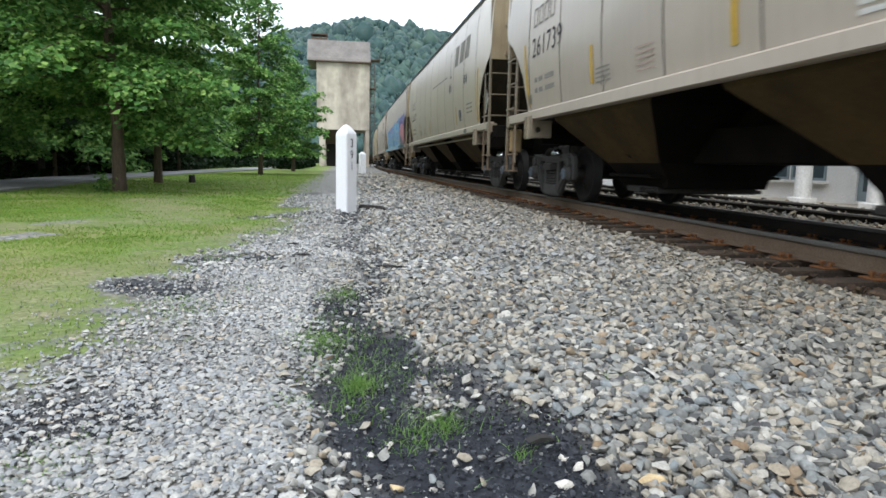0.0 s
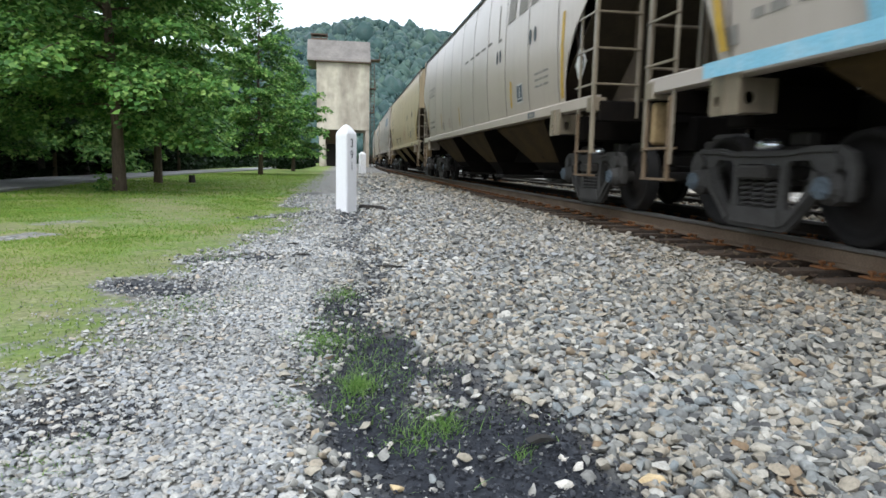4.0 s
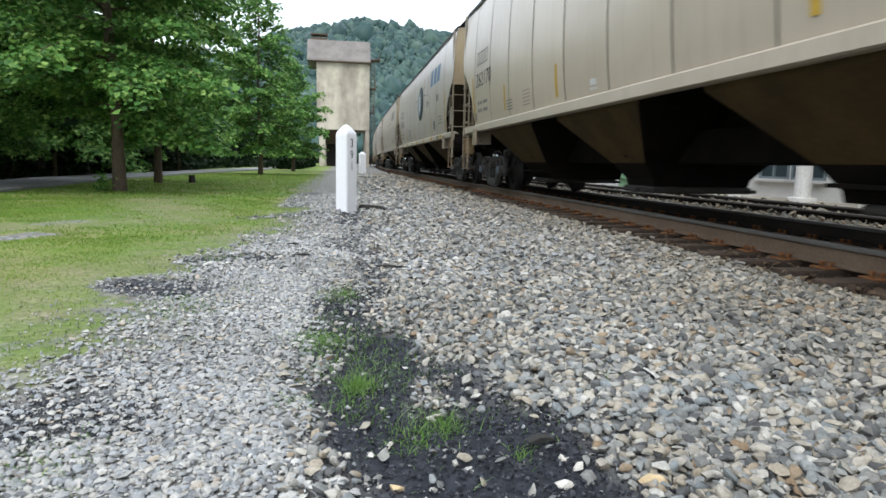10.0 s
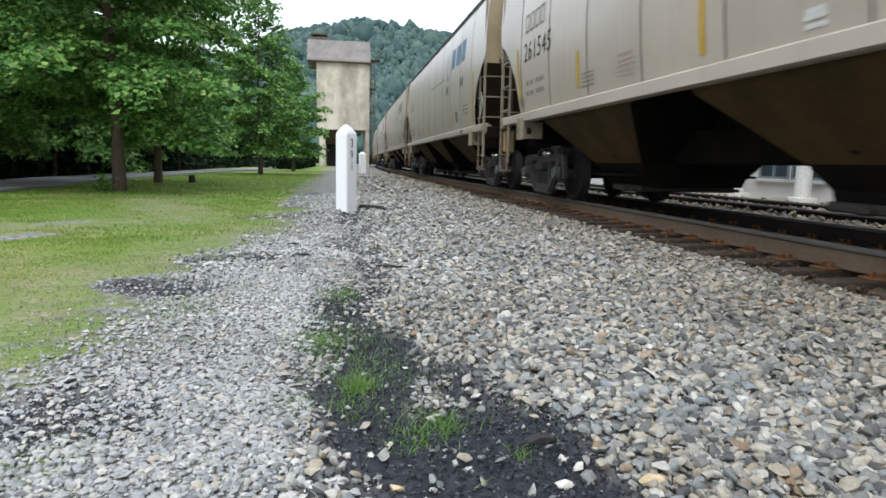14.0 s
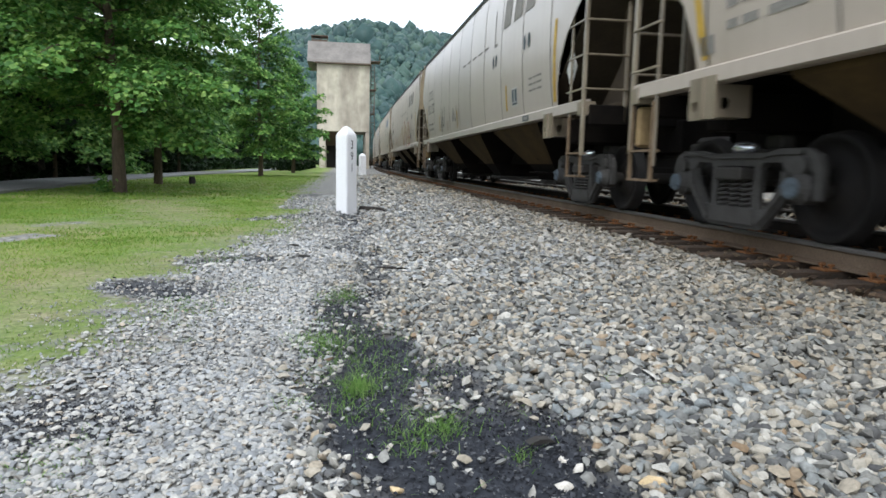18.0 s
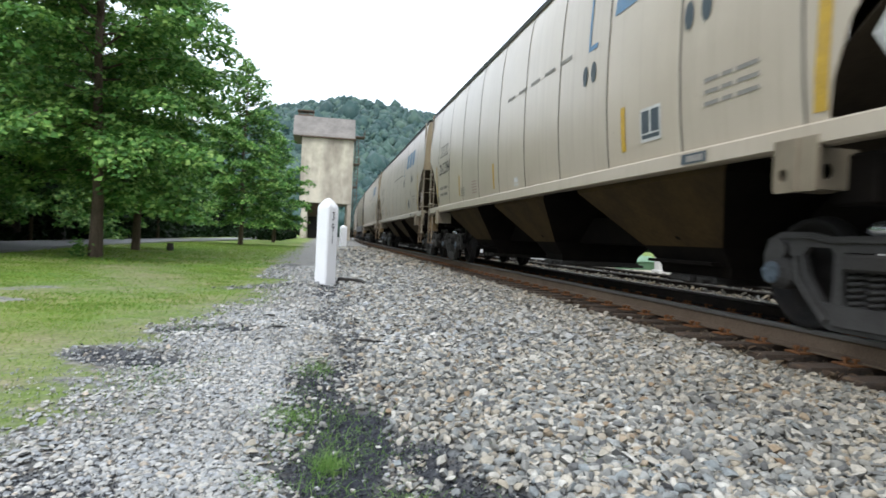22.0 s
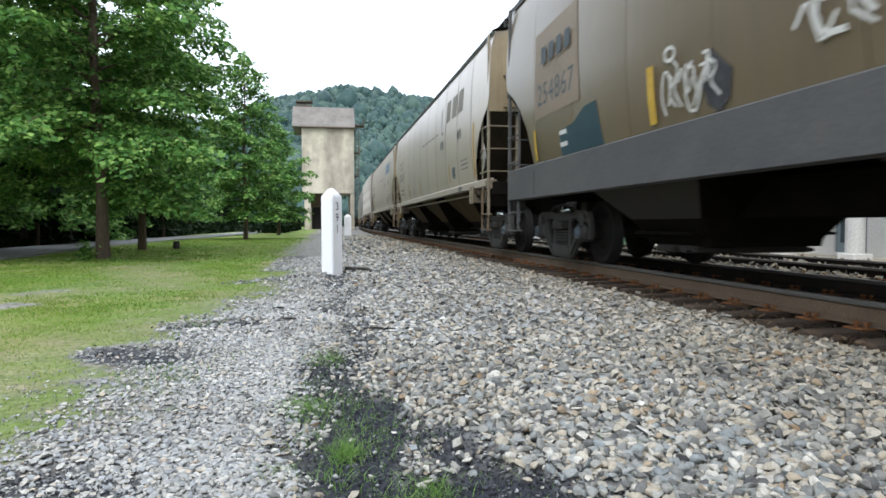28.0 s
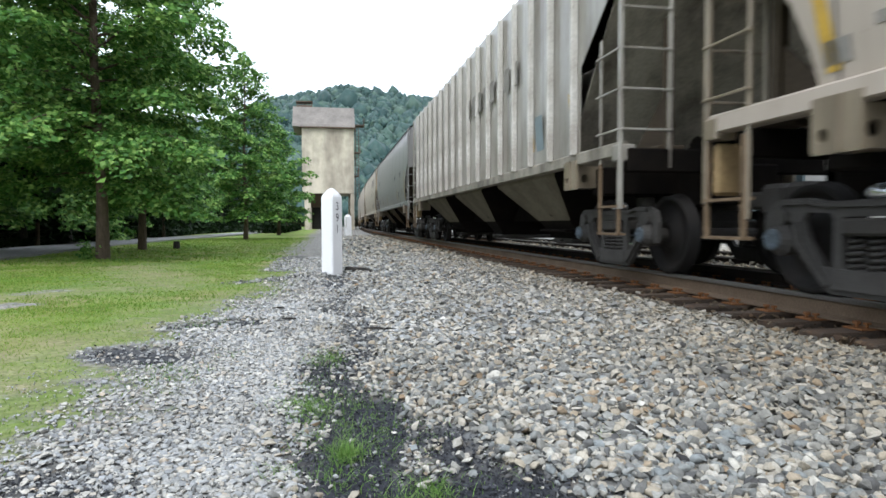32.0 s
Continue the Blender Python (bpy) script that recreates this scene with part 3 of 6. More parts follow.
for x, y, s, k, mat in ((0.15, 1.57, 0.026, 21, TAN_STONE), (0.60, 1.54, 0.025, 22, PALE_STONE), (1.30, 1.87, 0.036, 23, TAN_STONE), (0.66, 1.70, 0.020, 24, PALE_STONE),
                        (0.68, 1.64, 0.026, 29, PALE_STONE), (0.79, 2.10, 0.028, 26, PALE_STONE), (0.09, 1.77, 0.018, 27, PALE_STONE), (0.84, 1.50, 0.034, 28, TAN_STONE), (0.02, 1.77, 0.016, 30, PALE_STONE), (0.96, 2.36, 0.028, 31, PALE_STONE), (0.83, 2.27, 0.026, 32, PALE_STONE)):
    loose_stone(x, y, s, k, mat)


# ---- grass ----
def blades(name, x, y, height, width, r, material, label, lean=0.5):
    n = len(x)
    z = ground_z(x, y)
    a = r.uniform(0, 2 * np.pi, n)
    dx, dy = np.cos(a) * width, np.sin(a) * width
    b = r.uniform(0, 2 * np.pi, n)
    l = np.abs(r.normal(0, lean, n)) * height
    base = np.stack([x, y, z], 1)
    side = np.stack([dx, dy, 0 * x], 1)
    mid = base + np.stack([np.cos(b) * l * 0.35, np.sin(b) * l * 0.35, height * 0.6], 1)
    tip = base + np.stack([np.cos(b) * l, np.sin(b) * l, height], 1)
    V = np.stack([base - side, base + side, mid + side * 0.7, mid - side * 0.7, tip], 1).reshape(-1, 3)
    k = np.arange(n)[:, None] * 5
    F = np.concatenate([k + [0, 1, 2], k + [0, 2, 3], k + [3, 2, 4]], 0)
    tagged(put(name, mesh_arrays(name, V, F, material)), label, "grass", kind="stuff")


def lawn(x0, x1, y0, y1, per_m2, h, w, seed):
    r = np.random.default_rng(seed)
    n = int((x1 - x0) * (y1 - y0) * per_m2)
    x, y = r.uniform(x0, x1, n), r.uniform(y0, y1, n)
    dry = capsule(x, y, DRY, 1.4)
    thin = 0.45 + 0.55 * np.clip(0.5 + wobble(x, y, 0.8) * 1.2, 0, 1)
    ok = (r.uniform(0, 1, n) < np.clip(lawn_at(x, y) ** 1.6 * 1.1 - 0.06, 0, 1) * (1 - 0.95 * dry) * thin) & (x > -0.64 * y - 0.6)
    x, y = x[ok], y[ok]
    hh = h * np.exp(r.normal(0, 0.35, len(x)))
    blades("lawn_grass", x, y, hh, w * np.ones(len(x)), r, GRASS, "short patchy mown grass beside the gravel", 1.6)


lawn(-3.6, -0.6, 2.0, 6.5, 5600, 0.012, 0.0026, 31)
lawn(-7.0, -0.4, 6.5, 14.0, 2200, 0.018, 0.0045, 32)
lawn(-8.0, -0.4, 14.0, 40.0, 200, 0.025, 0.014, 33)


def weed(x, y, n, spread, h, seed):
    n = int(n * 1.15)
    r = np.random.default_rng(seed)
    px, py = r.normal(x, spread * 1.25, n), r.normal(y, spread * 1.7, n)
    blades("weed_tuft", px, py, 0.52 * h * np.exp(r.normal(0, 0.4, n)), 0.0016 * np.ones(n), r, TUFT, "green weed tuft growing through the cinders", 1.4)


for i, (x, y, n, s, h) in enumerate([(0.07, 2.34, 300, 0.028, 0.080), (-0.09, 2.98, 340, 0.06, 0.055), (0.0, 3.95, 200, 0.06, 0.07), (0.22, 1.87, 150, 0.035, 0.045), (0.33, 1.95, 160, 0.035, 0.055),
                                     (0.30, 2.55, 160, 0.08, 0.035), (0.54, 1.73, 45, 0.02, 0.045), (1.08, 2.20, 90, 0.03, 0.055), (0.02, 2.14, 150, 0.05, 0.040), (-0.80, 1.90, 90, 0.05, 0.03),
                                     (0.0, 2.65, 260, 0.08, 0.045), (-0.17, 2.18, 90, 0.035, 0.035), (0.74, 2.48, 70, 0.04, 0.03), (0.12, 3.05, 160, 0.08, 0.045), (-0.79, 1.72, 260, 0.06, 0.025),
                                     (-0.62, 4.25, 70, 0.05, 0.04), (-0.90, 3.72, 260, 0.11, 0.05), (-1.0, 5.6, 200, 0.12, 0.05), (-0.75, 7.6, 220, 0.2, 0.06), (0.15, 2.0, 80, 0.09, 0.04), (0.30, 2.2, 110, 0.10, 0.035), (0.16, 2.8, 130, 0.09, 0.04), (-0.05, 3.4, 120, 0.07, 0.04), (0.62, 2.05, 60, 0.06, 0.03)]):
    weed(x, y, n, s, h, 60 + i)

# ---- asphalt lane along the lawn ----
bm = B()
pts = np.array(ROAD_LINE)
ys = np.linspace(pts[0, 1], pts[-1, 1], 60)
xs = np.interp(ys, pts[:, 1], pts[:, 0])
prev = None
for x, y in zip(xs, ys):
    half = 1.15
    z = 0.0
    ring = [bm.verts.new((x - half * 2, y, z - 0.12)), bm.verts.new((x - half * 2, y, z + 0.012)), bm.verts.new((x + 0.12, y, z + 0.016)), bm.verts.new((x + 0.12, y, z - 0.12))]
    if prev:
        for a in range(3):
            bm.faces.new((prev[a], ring[a], ring[a + 1], prev[a + 1]))
    prev = ring
bmesh.ops.recalc_face_normals(bm, faces=bm.faces)
lane = part("road", bm, ASPHALT, None, "narrow worn asphalt lane along the lawn")
tagged(lane, category="road", kind="structure")


# ---- track ----
def rail_ring(side, z_shift=0.0, line_x=TRACK_X, y0=-60.0, y1=420.0, head=True):
    """One rail as two swept meshes: the shiny head and the rusty web and foot."""
    prof_head = [(-0.037, -0.012), (-0.034, 0.0), (0.034, 0.0), (0.037, -0.012), (0.037, -0.035), (-0.037, -0.035)]
    prof_body = [(-0.037, -0.034), (-0.009, -0.050), (-0.009, -0.145), (-0.072, -0.168), (-0.072, -0.182), (0.072, -0.182), (0.072, -0.168), (0.009, -0.145), (0.009, -0.050), (0.037, -0.034)]
    prof = prof_head if head else prof_body
    bm = B()
    ys = [y0, -10, 0, 5, 10, 15] + list(np.arange(20, y1 + 1, 10.0))
    prev = None
    for s in ys:
        ring = []
        for dx, dz in prof:
            x, y, a = on_line(s, side + dx, line_x)
            ring.append(bm.verts.new((x, y, HEAD + dz + z_shift)))
        if prev:
            for i in range(len(prof)):
                bm.faces.new((prev[i], ring[i], ring[(i + 1) % len(prof)], prev[(i + 1) % len(prof)]))
        else:
            bm.faces.new(ring)
        prev = ring
    bm.faces.new(prev)
    bmesh.ops.recalc_face_normals(bm, faces=bm.faces)
    return bm


def make_track(name, line_x, label, z_shift, ties_to):
    track = tagged(new(name), label, "railway track", kind="structure")
    track.location = (0, 0, 0)
    for side in (-0.7525, 0.7525):
        shaded = side > 0 or line_x > 6
        body = part("rail", rail_ring(side, z_shift, line_x, head=False), RAIL_SHADED if shaded else RAIL_RUST, track, "steel rail coloured black for shade" if shaded else "rusty steel rail")
        part("rail_head", rail_ring(side, z_shift, line_x), RAIL_STEEL, body, "worn running surface")
    ties, plates, spikes = [], [], []
    for k in range(4):
        bm = B()
        box(bm, -1.30, 1.30, -0.11, 0.11, -0.19, 0.0, 0.012)
        for v in bm.verts:
            v.co += Vector((rng.normal(0, 0.012), rng.normal(0, 0.008), rng.normal(0, 0.004)))
        ties.append(mesh_from("tie", bm, TIE))
    bm = B()
    box(bm, -0.19, 0.19, -0.09, 0.09, 0.0, 0.016, 0.004)
    for px, py in ((-0.11, -0.05), (-0.11, 0.05), (0.11, 0.05), (-0.15, 0.0)):
        rod(bm, (px, py, 0.012), (px, py, 0.045), 0.011, 6)
        box(bm, px - 0.018, px + 0.022, py - 0.016, py + 0.016, 0.040, 0.056)
    plate = mesh_from("tie_plate", bm, PLATE)
    V, F, base = [], [], 0
    s, i = -20.0, 0
    cube = np.array([(x, y, z) for x in (-1.3, 1.3) for y in (-0.11, 0.11) for z in (-0.19, 0.0)])
    cf = np.array([(0, 1, 3, 2), (4, 6, 7, 5), (0, 4, 5, 1), (2, 3, 7, 6), (0, 2, 6, 4), (1, 5, 7, 3)])
    while s < 300:
        x, y, a = on_line(s, rng.normal(0, 0.025), line_x)
        z = HEAD - 0.198 + z_shift
        if -4 < s < ties_to:
            t = put("tie", ties[i % 4], track, (x, y, z))
            t.rotation_euler = (0, 0, -a + rng.normal(0, 0.012))
            for side in (-0.7525, 0.7525):
                px, py, a = on_line(s, side, line_x)
                p = put("tie_plate", plate, track, (px, py, z - 0.0))
                p.rotation_euler = (0, 0, -a)
        else:
            c = cube @ np.array([(math.cos(a), -math.sin(a), 0), (math.sin(a), math.cos(a), 0), (0, 0, 1)])
            V.append(c + (x, y, z))
            F.append(cf + base)
            base += 8
        s += 0.50 + rng.normal(0, 0.012)
        i += 1
    tagged(put("distant_ties", mesh_arrays("distant_ties", np.concatenate(V), np.concatenate(F), TIE), track), kind="stuff")
    return track


make_track("railway_track", TRACK_X, "main railway track on rusty plates and creosoted ties", 0.0, 60)
make_track("siding_track", TRACK_X + 4.2, "second railway track behind the train", -0.10, 36)


# ---- mileposts ----
def milepost(x, y, turn, tall=1.46, number="", side=0.257):
    h = side / 2
    bm = B()
    rings = []
    for s, z in ((1.0, -0.25), (1.0, tall - 0.17), (0.94, tall - 0.13), (0.42, tall - 0.025), (0.15, tall)):
        rings.append([bm.verts.new((cx * h * s, cy * h * s, z)) for cx, cy in ((-1, -1), (1, -1), (1, 1), (-1, 1))])
    for a, b in zip(rings, rings[1:]):
        for i in range(4):
            bm.faces.new((a[i], a[(i + 1) % 4], b[(i + 1) % 4], b[i]))
    bm.faces.new(rings[-1])
    bm.faces.new(rings[0][::-1])
    bmesh.ops.recalc_face_normals(bm, faces=bm.faces)
    bmesh.ops.bevel(bm, geom=[e for e in bm.edges], offset=0.014, segments=2, affect="EDGES")
    post = tagged(new("milepost"), "white-painted square concrete milepost with a pointed top", "milepost")
    post.matrix_world = pose(x, y, float(ground_z(np.array([x]), np.array([y]))[0]) - 0.01, 0, 0, turn)
    part("shaft", bm, POST_WHITE, post)
    if number:
        for i, ch in enumerate(number):
            me = glyphs(ch, 0.205)
            for v in me.vertices:
                v.co = Vector((v.co.x * 0.8 - 0.047, -h - 0.0035, tall - 0.375 - i * 0.192 + v.co.y))
            me.materials.append(BLACK_PAINT)
            put("numeral", me, post, label="black painted numeral")
    return post


def glyphs(text, size, spacing=1.0):
    """Built-in letters as a flat mesh, x along the line and y up."""
    cu = bpy.data.curves.new("letters", "FONT")
    cu.body, cu.size, cu.space_character, cu.resolution_u = text, size, spacing, 3
    ob = bpy.data.objects.new("letters", cu)
    scene.collection.objects.link(ob)
    me = bpy.data.meshes.new_from_object(ob.evaluated_get(bpy.context.evaluated_depsgraph_get()))
    bpy.data.objects.remove(ob)
    bpy.data.curves.remove(cu)
    me.materials.clear()
    return me


milepost(0.12, 10.9, 47, 1.47, "391")
milepost(1.47, 41.0, 20, 1.45, "", 0.36)
bm = B()
box(bm, -0.33, 0.33, -0.3, 0.3, 0, 1.35, 0.03)
cab = part("shell", bm, POST_WHITE, tagged(new("signal_cabinet"), "white metal trackside equipment cabinet", "cabinet"))
cab.parent.location = (3.15, 92, -0.05)
bm = B()
box(bm, -0.37, 0.37, -0.34, 0.34, 1.35, 1.42, 0.02)
part("lid", bm, POST_WHITE, cab.parent)
bm = B()
rod(bm, (0, 0, 1.4), (0, 0, 1.9), 0.05)
bmesh.ops.create_icosphere(bm, subdivisions=2, radius=0.18, matrix=Matrix.Translation((0, 0, 2.0)))
part("vent", bm, POST_WHITE, cab.parent)

# a charred timber offcut by the post
bm = B()
prism(bm, [(0, 0.0), (0.05, 0.09), (0.42, 0.075), (0.55, 0.03), (0.5, 0.0)], -0.06, 0.06)
ob = part("timber_offcut", bm, DARKWOOD, None, "charred black timber offcut lying by the milepost")
ob.matrix_world = pose(0.34, 11.25, -0.05, 0, 0, -118)
tagged(ob, category="timber")
for x, y, turn, ln in ((-0.36, 6.35, 75, 0.16), (-0.24, 5.62, 80, 0.14), (0.55, 4.9, 60, 0.3), (0.66, 1.80, 100, 0.09), (0.93, 1.53, 40, 0.07), (0.98, 5.6, 50, 0.35)):
    bm = B()
    prism(bm, [(0, 0), (0.02, 0.012), (ln * 0.6, 0.016), (ln, 0.004), (ln * 0.9, 0)], -0.015, 0.015)
    ob = part("bark_chip", bm, DARKWOOD, None, "dark splinter of old crosstie lying on gravel")
    ob.matrix_world = pose(x, y, float(ground_z(np.array([x]), np.array([y]))[0]) + 0.02, 0, 0, turn)
    tagged(ob, category="wood chip", group="wood chips on the gravel")


# ---- coaling tower ----
def coaling_tower():
    t = tagged(new("coaling_tower"), "tall stained cream concrete coaling tower with a dark roof", "tower")
    t.location = (0, 100, 0)
    x0, x1 = -3.2, 4.45
    bm = B()
    box(bm, x0, x1, -4.0, 5.0, 5.3, 15.2, 0.08)
    part("bunker", bm, CONCRETE, t, "cream concrete bunker with dark rain stains")
    for i in range(1, 5):
        bm = B()
        z = 5.3 + i * 2.0
        box(bm, x0 - 0.012, x1 + 0.012, -4.012, -3.9, z - 0.012, z + 0.012)
        part("pour_line", bm, CONCRETE, t)
    bm = B()
    prism(bm, [(-4.5, 15.1), (-4.3, 15.5), (-2.2, 18.35), (3.2, 18.35), (5.3, 15.5), (5.5, 15.1)], x0 - 1.3, x1 + 0.12)
    part("roof", bm, TOWER_ROOF, t, "dark weathered roof house")
    bm = B()
    box(bm, x0 - 0.2, x1 + 0.2, -4.55, 5.5, 14.95, 15.12)
    part("roof_edge", bm, RUSTY_STEEL, t)
    cup = B()
    for a in (-3.9, -2.6, -1.75):
        for b in (-1.4, 0.2):
            rod(cup, (a, b, 18.3), (a, b, 19.25), 0.07, 6)
    box(cup, -4.1, -1.6, -1.6, 0.4, 19.2, 19.35)
    box(cup, -4.0, -1.7, -1.5, 0.3, 18.3, 18.75)
    part("cupola", cup, RUSTY_STEEL, t, "rusty steel head frame on the roof")
    for x, w in ((x0 + 0.75, 0.9), (0.6, 0.8), (x1 - 0.3, 0.6)):
        for y in (-3.4, 4.4):
            bm = B()
            box(bm, x - w / 2, x + w / 2, y - 0.5, y + 0.5, -0.3, 5.35, 0.05)
            part("leg", bm, CONCRETE, t)
    bm = B()
    prism(bm, [(-3.5, 5.3), (4.5, 5.3), (1.8, 3.4), (-0.8, 3.4)], x0 + 1.2, 1.0)
    part("chute_hopper", bm, RUSTY_STEEL, t)
    # Added sheet, black for the shade in the opening between the legs.
    bm = B()
    box(bm, x0 + 1.1, 0.3, 4.6, 4.9, -0.2, 5.3)
    part("back_wall", bm, DARKWOOD, t, "added black sheet in the tower's dark opening")
    lad = B()
    for dx in (0.25, 0.75):
        rod(lad, (x1 + dx, -3.0, 0), (x1 + dx, -3.0, 15.2), 0.06, 5)
    for i in range(38):
        rod(lad, (x1 + 0.25, -3.0, 0.4 + i * 0.4), (x1 + 0.75, -3.0, 0.4 + i * 0.4), 0.03, 4)
    part("ladder", lad, RUSTY_STEEL, t)
    for z, w in ((11.5, 1.0), (15.6, 1.6), (8.0, 0.7)):
        bm = B()
        box(bm, x1, x1 + w, -3.4, -1.0, z, z + 0.12)
        for yy in (-3.3, -1.1):
            rod(bm, (x1 + w - 0.05, yy, z), (x1 + w - 0.05, yy, z + 1.1), 0.04, 5)
        rod(bm, (x1 + w - 0.05, -3.3, z + 1.05), (x1 + w - 0.05, -1.1, z + 1.05), 0.035, 5)
        part("landing", bm, RUSTY_STEEL, t)


coaling_tower()


# ---- wooded hill ----
def ridge(x):
    return np.interp(x, [-900, -300, -120, -60, -37, -15, 15, 38, 62, 78, 110, 180, 320, 600, 1200], [62, 64, 62, 70, 83, 90, 94, 93, 89, 87, 90, 105, 120, 100, 80]) + 1.0 * np.sin(x * 0.11)


def hill_z(x, y):
    u = np.clip((y - 190) / 260, 0, 1.25)
    return ridge(x * 450 / np.maximum(y, 190)) * np.where(u < 1, u ** 0.9, 2 - u) - 0.5


def make_hill():
    hx, hy = np.linspace(-700, 900, 90), np.linspace(190, 520, 34)
    X, Y = np.meshgrid(hx, hy)
    V = np.stack([X.ravel(), Y.ravel(), hill_z(X.ravel(), Y.ravel()) - 3], 1)
    i, j = np.meshgrid(np.arange(89), np.arange(33))
    k = (j * 90 + i).ravel()
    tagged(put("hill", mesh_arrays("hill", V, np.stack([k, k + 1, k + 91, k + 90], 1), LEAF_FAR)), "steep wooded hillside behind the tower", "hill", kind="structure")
    r = np.random.default_rng(5)
    n = 15500
    y = r.uniform(195, 475, n)
    x = r.uniform(-0.28, 0.62, n) * y
    z = hill_z(x, y)
    shapes = []
    for s in range(7):
        bm = B()
        bmesh.ops.create_icosphere(bm, subdivisions=1, radius=1.05)
        v = np.array([p.co for p in bm.verts])
        f = np.array([[q.index for q in p.verts] for p in bm.faces])
        bm.free()
        rr = np.random.default_rng(90 + s)
        v = v * (1 + rr.normal(0, 0.16, (len(v), 1))) * np.array([1, 1, rr.uniform(0.9, 1.5)])
        shapes.append((v, f))
    size = 1.4 * np.exp(r.normal(0, 0.42, n))
    V, F = scatter(shapes, np.stack([x, y, z + size * 0.4], 1), size, r, 0.25)
    # scattered leaf sprays break up the crowns
    m = 210000
    pick = r.integers(0, n, m)
    d = r.normal(size=(m, 3))
    d[:, 2] = np.abs(d[:, 2])
    d /= np.linalg.norm(d, axis=1)[:, None]
    c = np.stack([x, y, z + size * 0.4], 1)[pick] + d * (size[pick] * r.uniform(0.95, 1.25, m))[:, None]
    a = r.normal(size=(m, 3, 3)) * 0.40
    V2 = (c[:, None] + a).reshape(-1, 3)
    F2 = np.arange(m * 3).reshape(-1, 3) + len(V)
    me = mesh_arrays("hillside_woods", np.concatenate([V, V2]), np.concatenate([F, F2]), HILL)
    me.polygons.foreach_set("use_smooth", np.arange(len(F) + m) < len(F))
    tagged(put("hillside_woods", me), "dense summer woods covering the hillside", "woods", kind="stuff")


make_hill()


# ---- trees beside the lawn ----
def tube(path, radii, seg=7):
    V, F = [], []
    path = np.asarray(path)
    for i, (p, r) in enumerate(zip(path, radii)):
        d = path[min(i + 1, len(path) - 1)] - path[max(i - 1, 0)]
        d = d / (np.linalg.norm(d) + 1e-9)
        u = np.cross(d, (0.31, 0.9, 0.2))
        u /= np.linalg.norm(u)
        w = np.cross(d, u)
        for k in range(seg):
            a = 2 * np.pi * k / seg
            V.append(p + r * (np.cos(a) * u + np.sin(a) * w))
    for i in range(len(path) - 1):
        for k in range(seg):
            a, b = i * seg + k, i * seg + (k + 1) % seg
            F.append((a, b, b + seg, a + seg))
    return np.array(V), np.array(F)


def leaf_cards(c, size, r, flat=0.95, facing=(0, 0, 1)):
    """Folded leaves of two halves at the places c."""
    n = len(c)
    a = r.uniform(0, 2 * np.pi, n)
    up = r.normal(0, flat, (n, 3)) + facing
    up /= np.linalg.norm(up, axis=1)[:, None]
    d = np.stack([np.cos(a), np.sin(a), r.normal(-0.25, 0.3, n)], 1)
    d -= up * (d * up).sum(1)[:, None]
    d /= np.linalg.norm(d, axis=1)[:, None]
    s = np.cross(up, d)
    L, W = size[:, None], size[:, None] * 0.48
    V = np.stack([c - d * L * 0.5, c + s * W + up * L * 0.12, c + d * L * 0.55, c - s * W + up * L * 0.12], 1).reshape(-1, 3)
    k = np.arange(n)[:, None] * 4
    return V, np.concatenate([k + [0, 2, 1], k + [0, 3, 2]], 0)


SILHOUETTE = [(0.0, 0.72), (0.10, 0.94), (0.20, 1.0), (0.45, 0.86), (0.62, 0.66), (0.80, 0.40), (0.93, 0.20), (1.0, 0.07)]


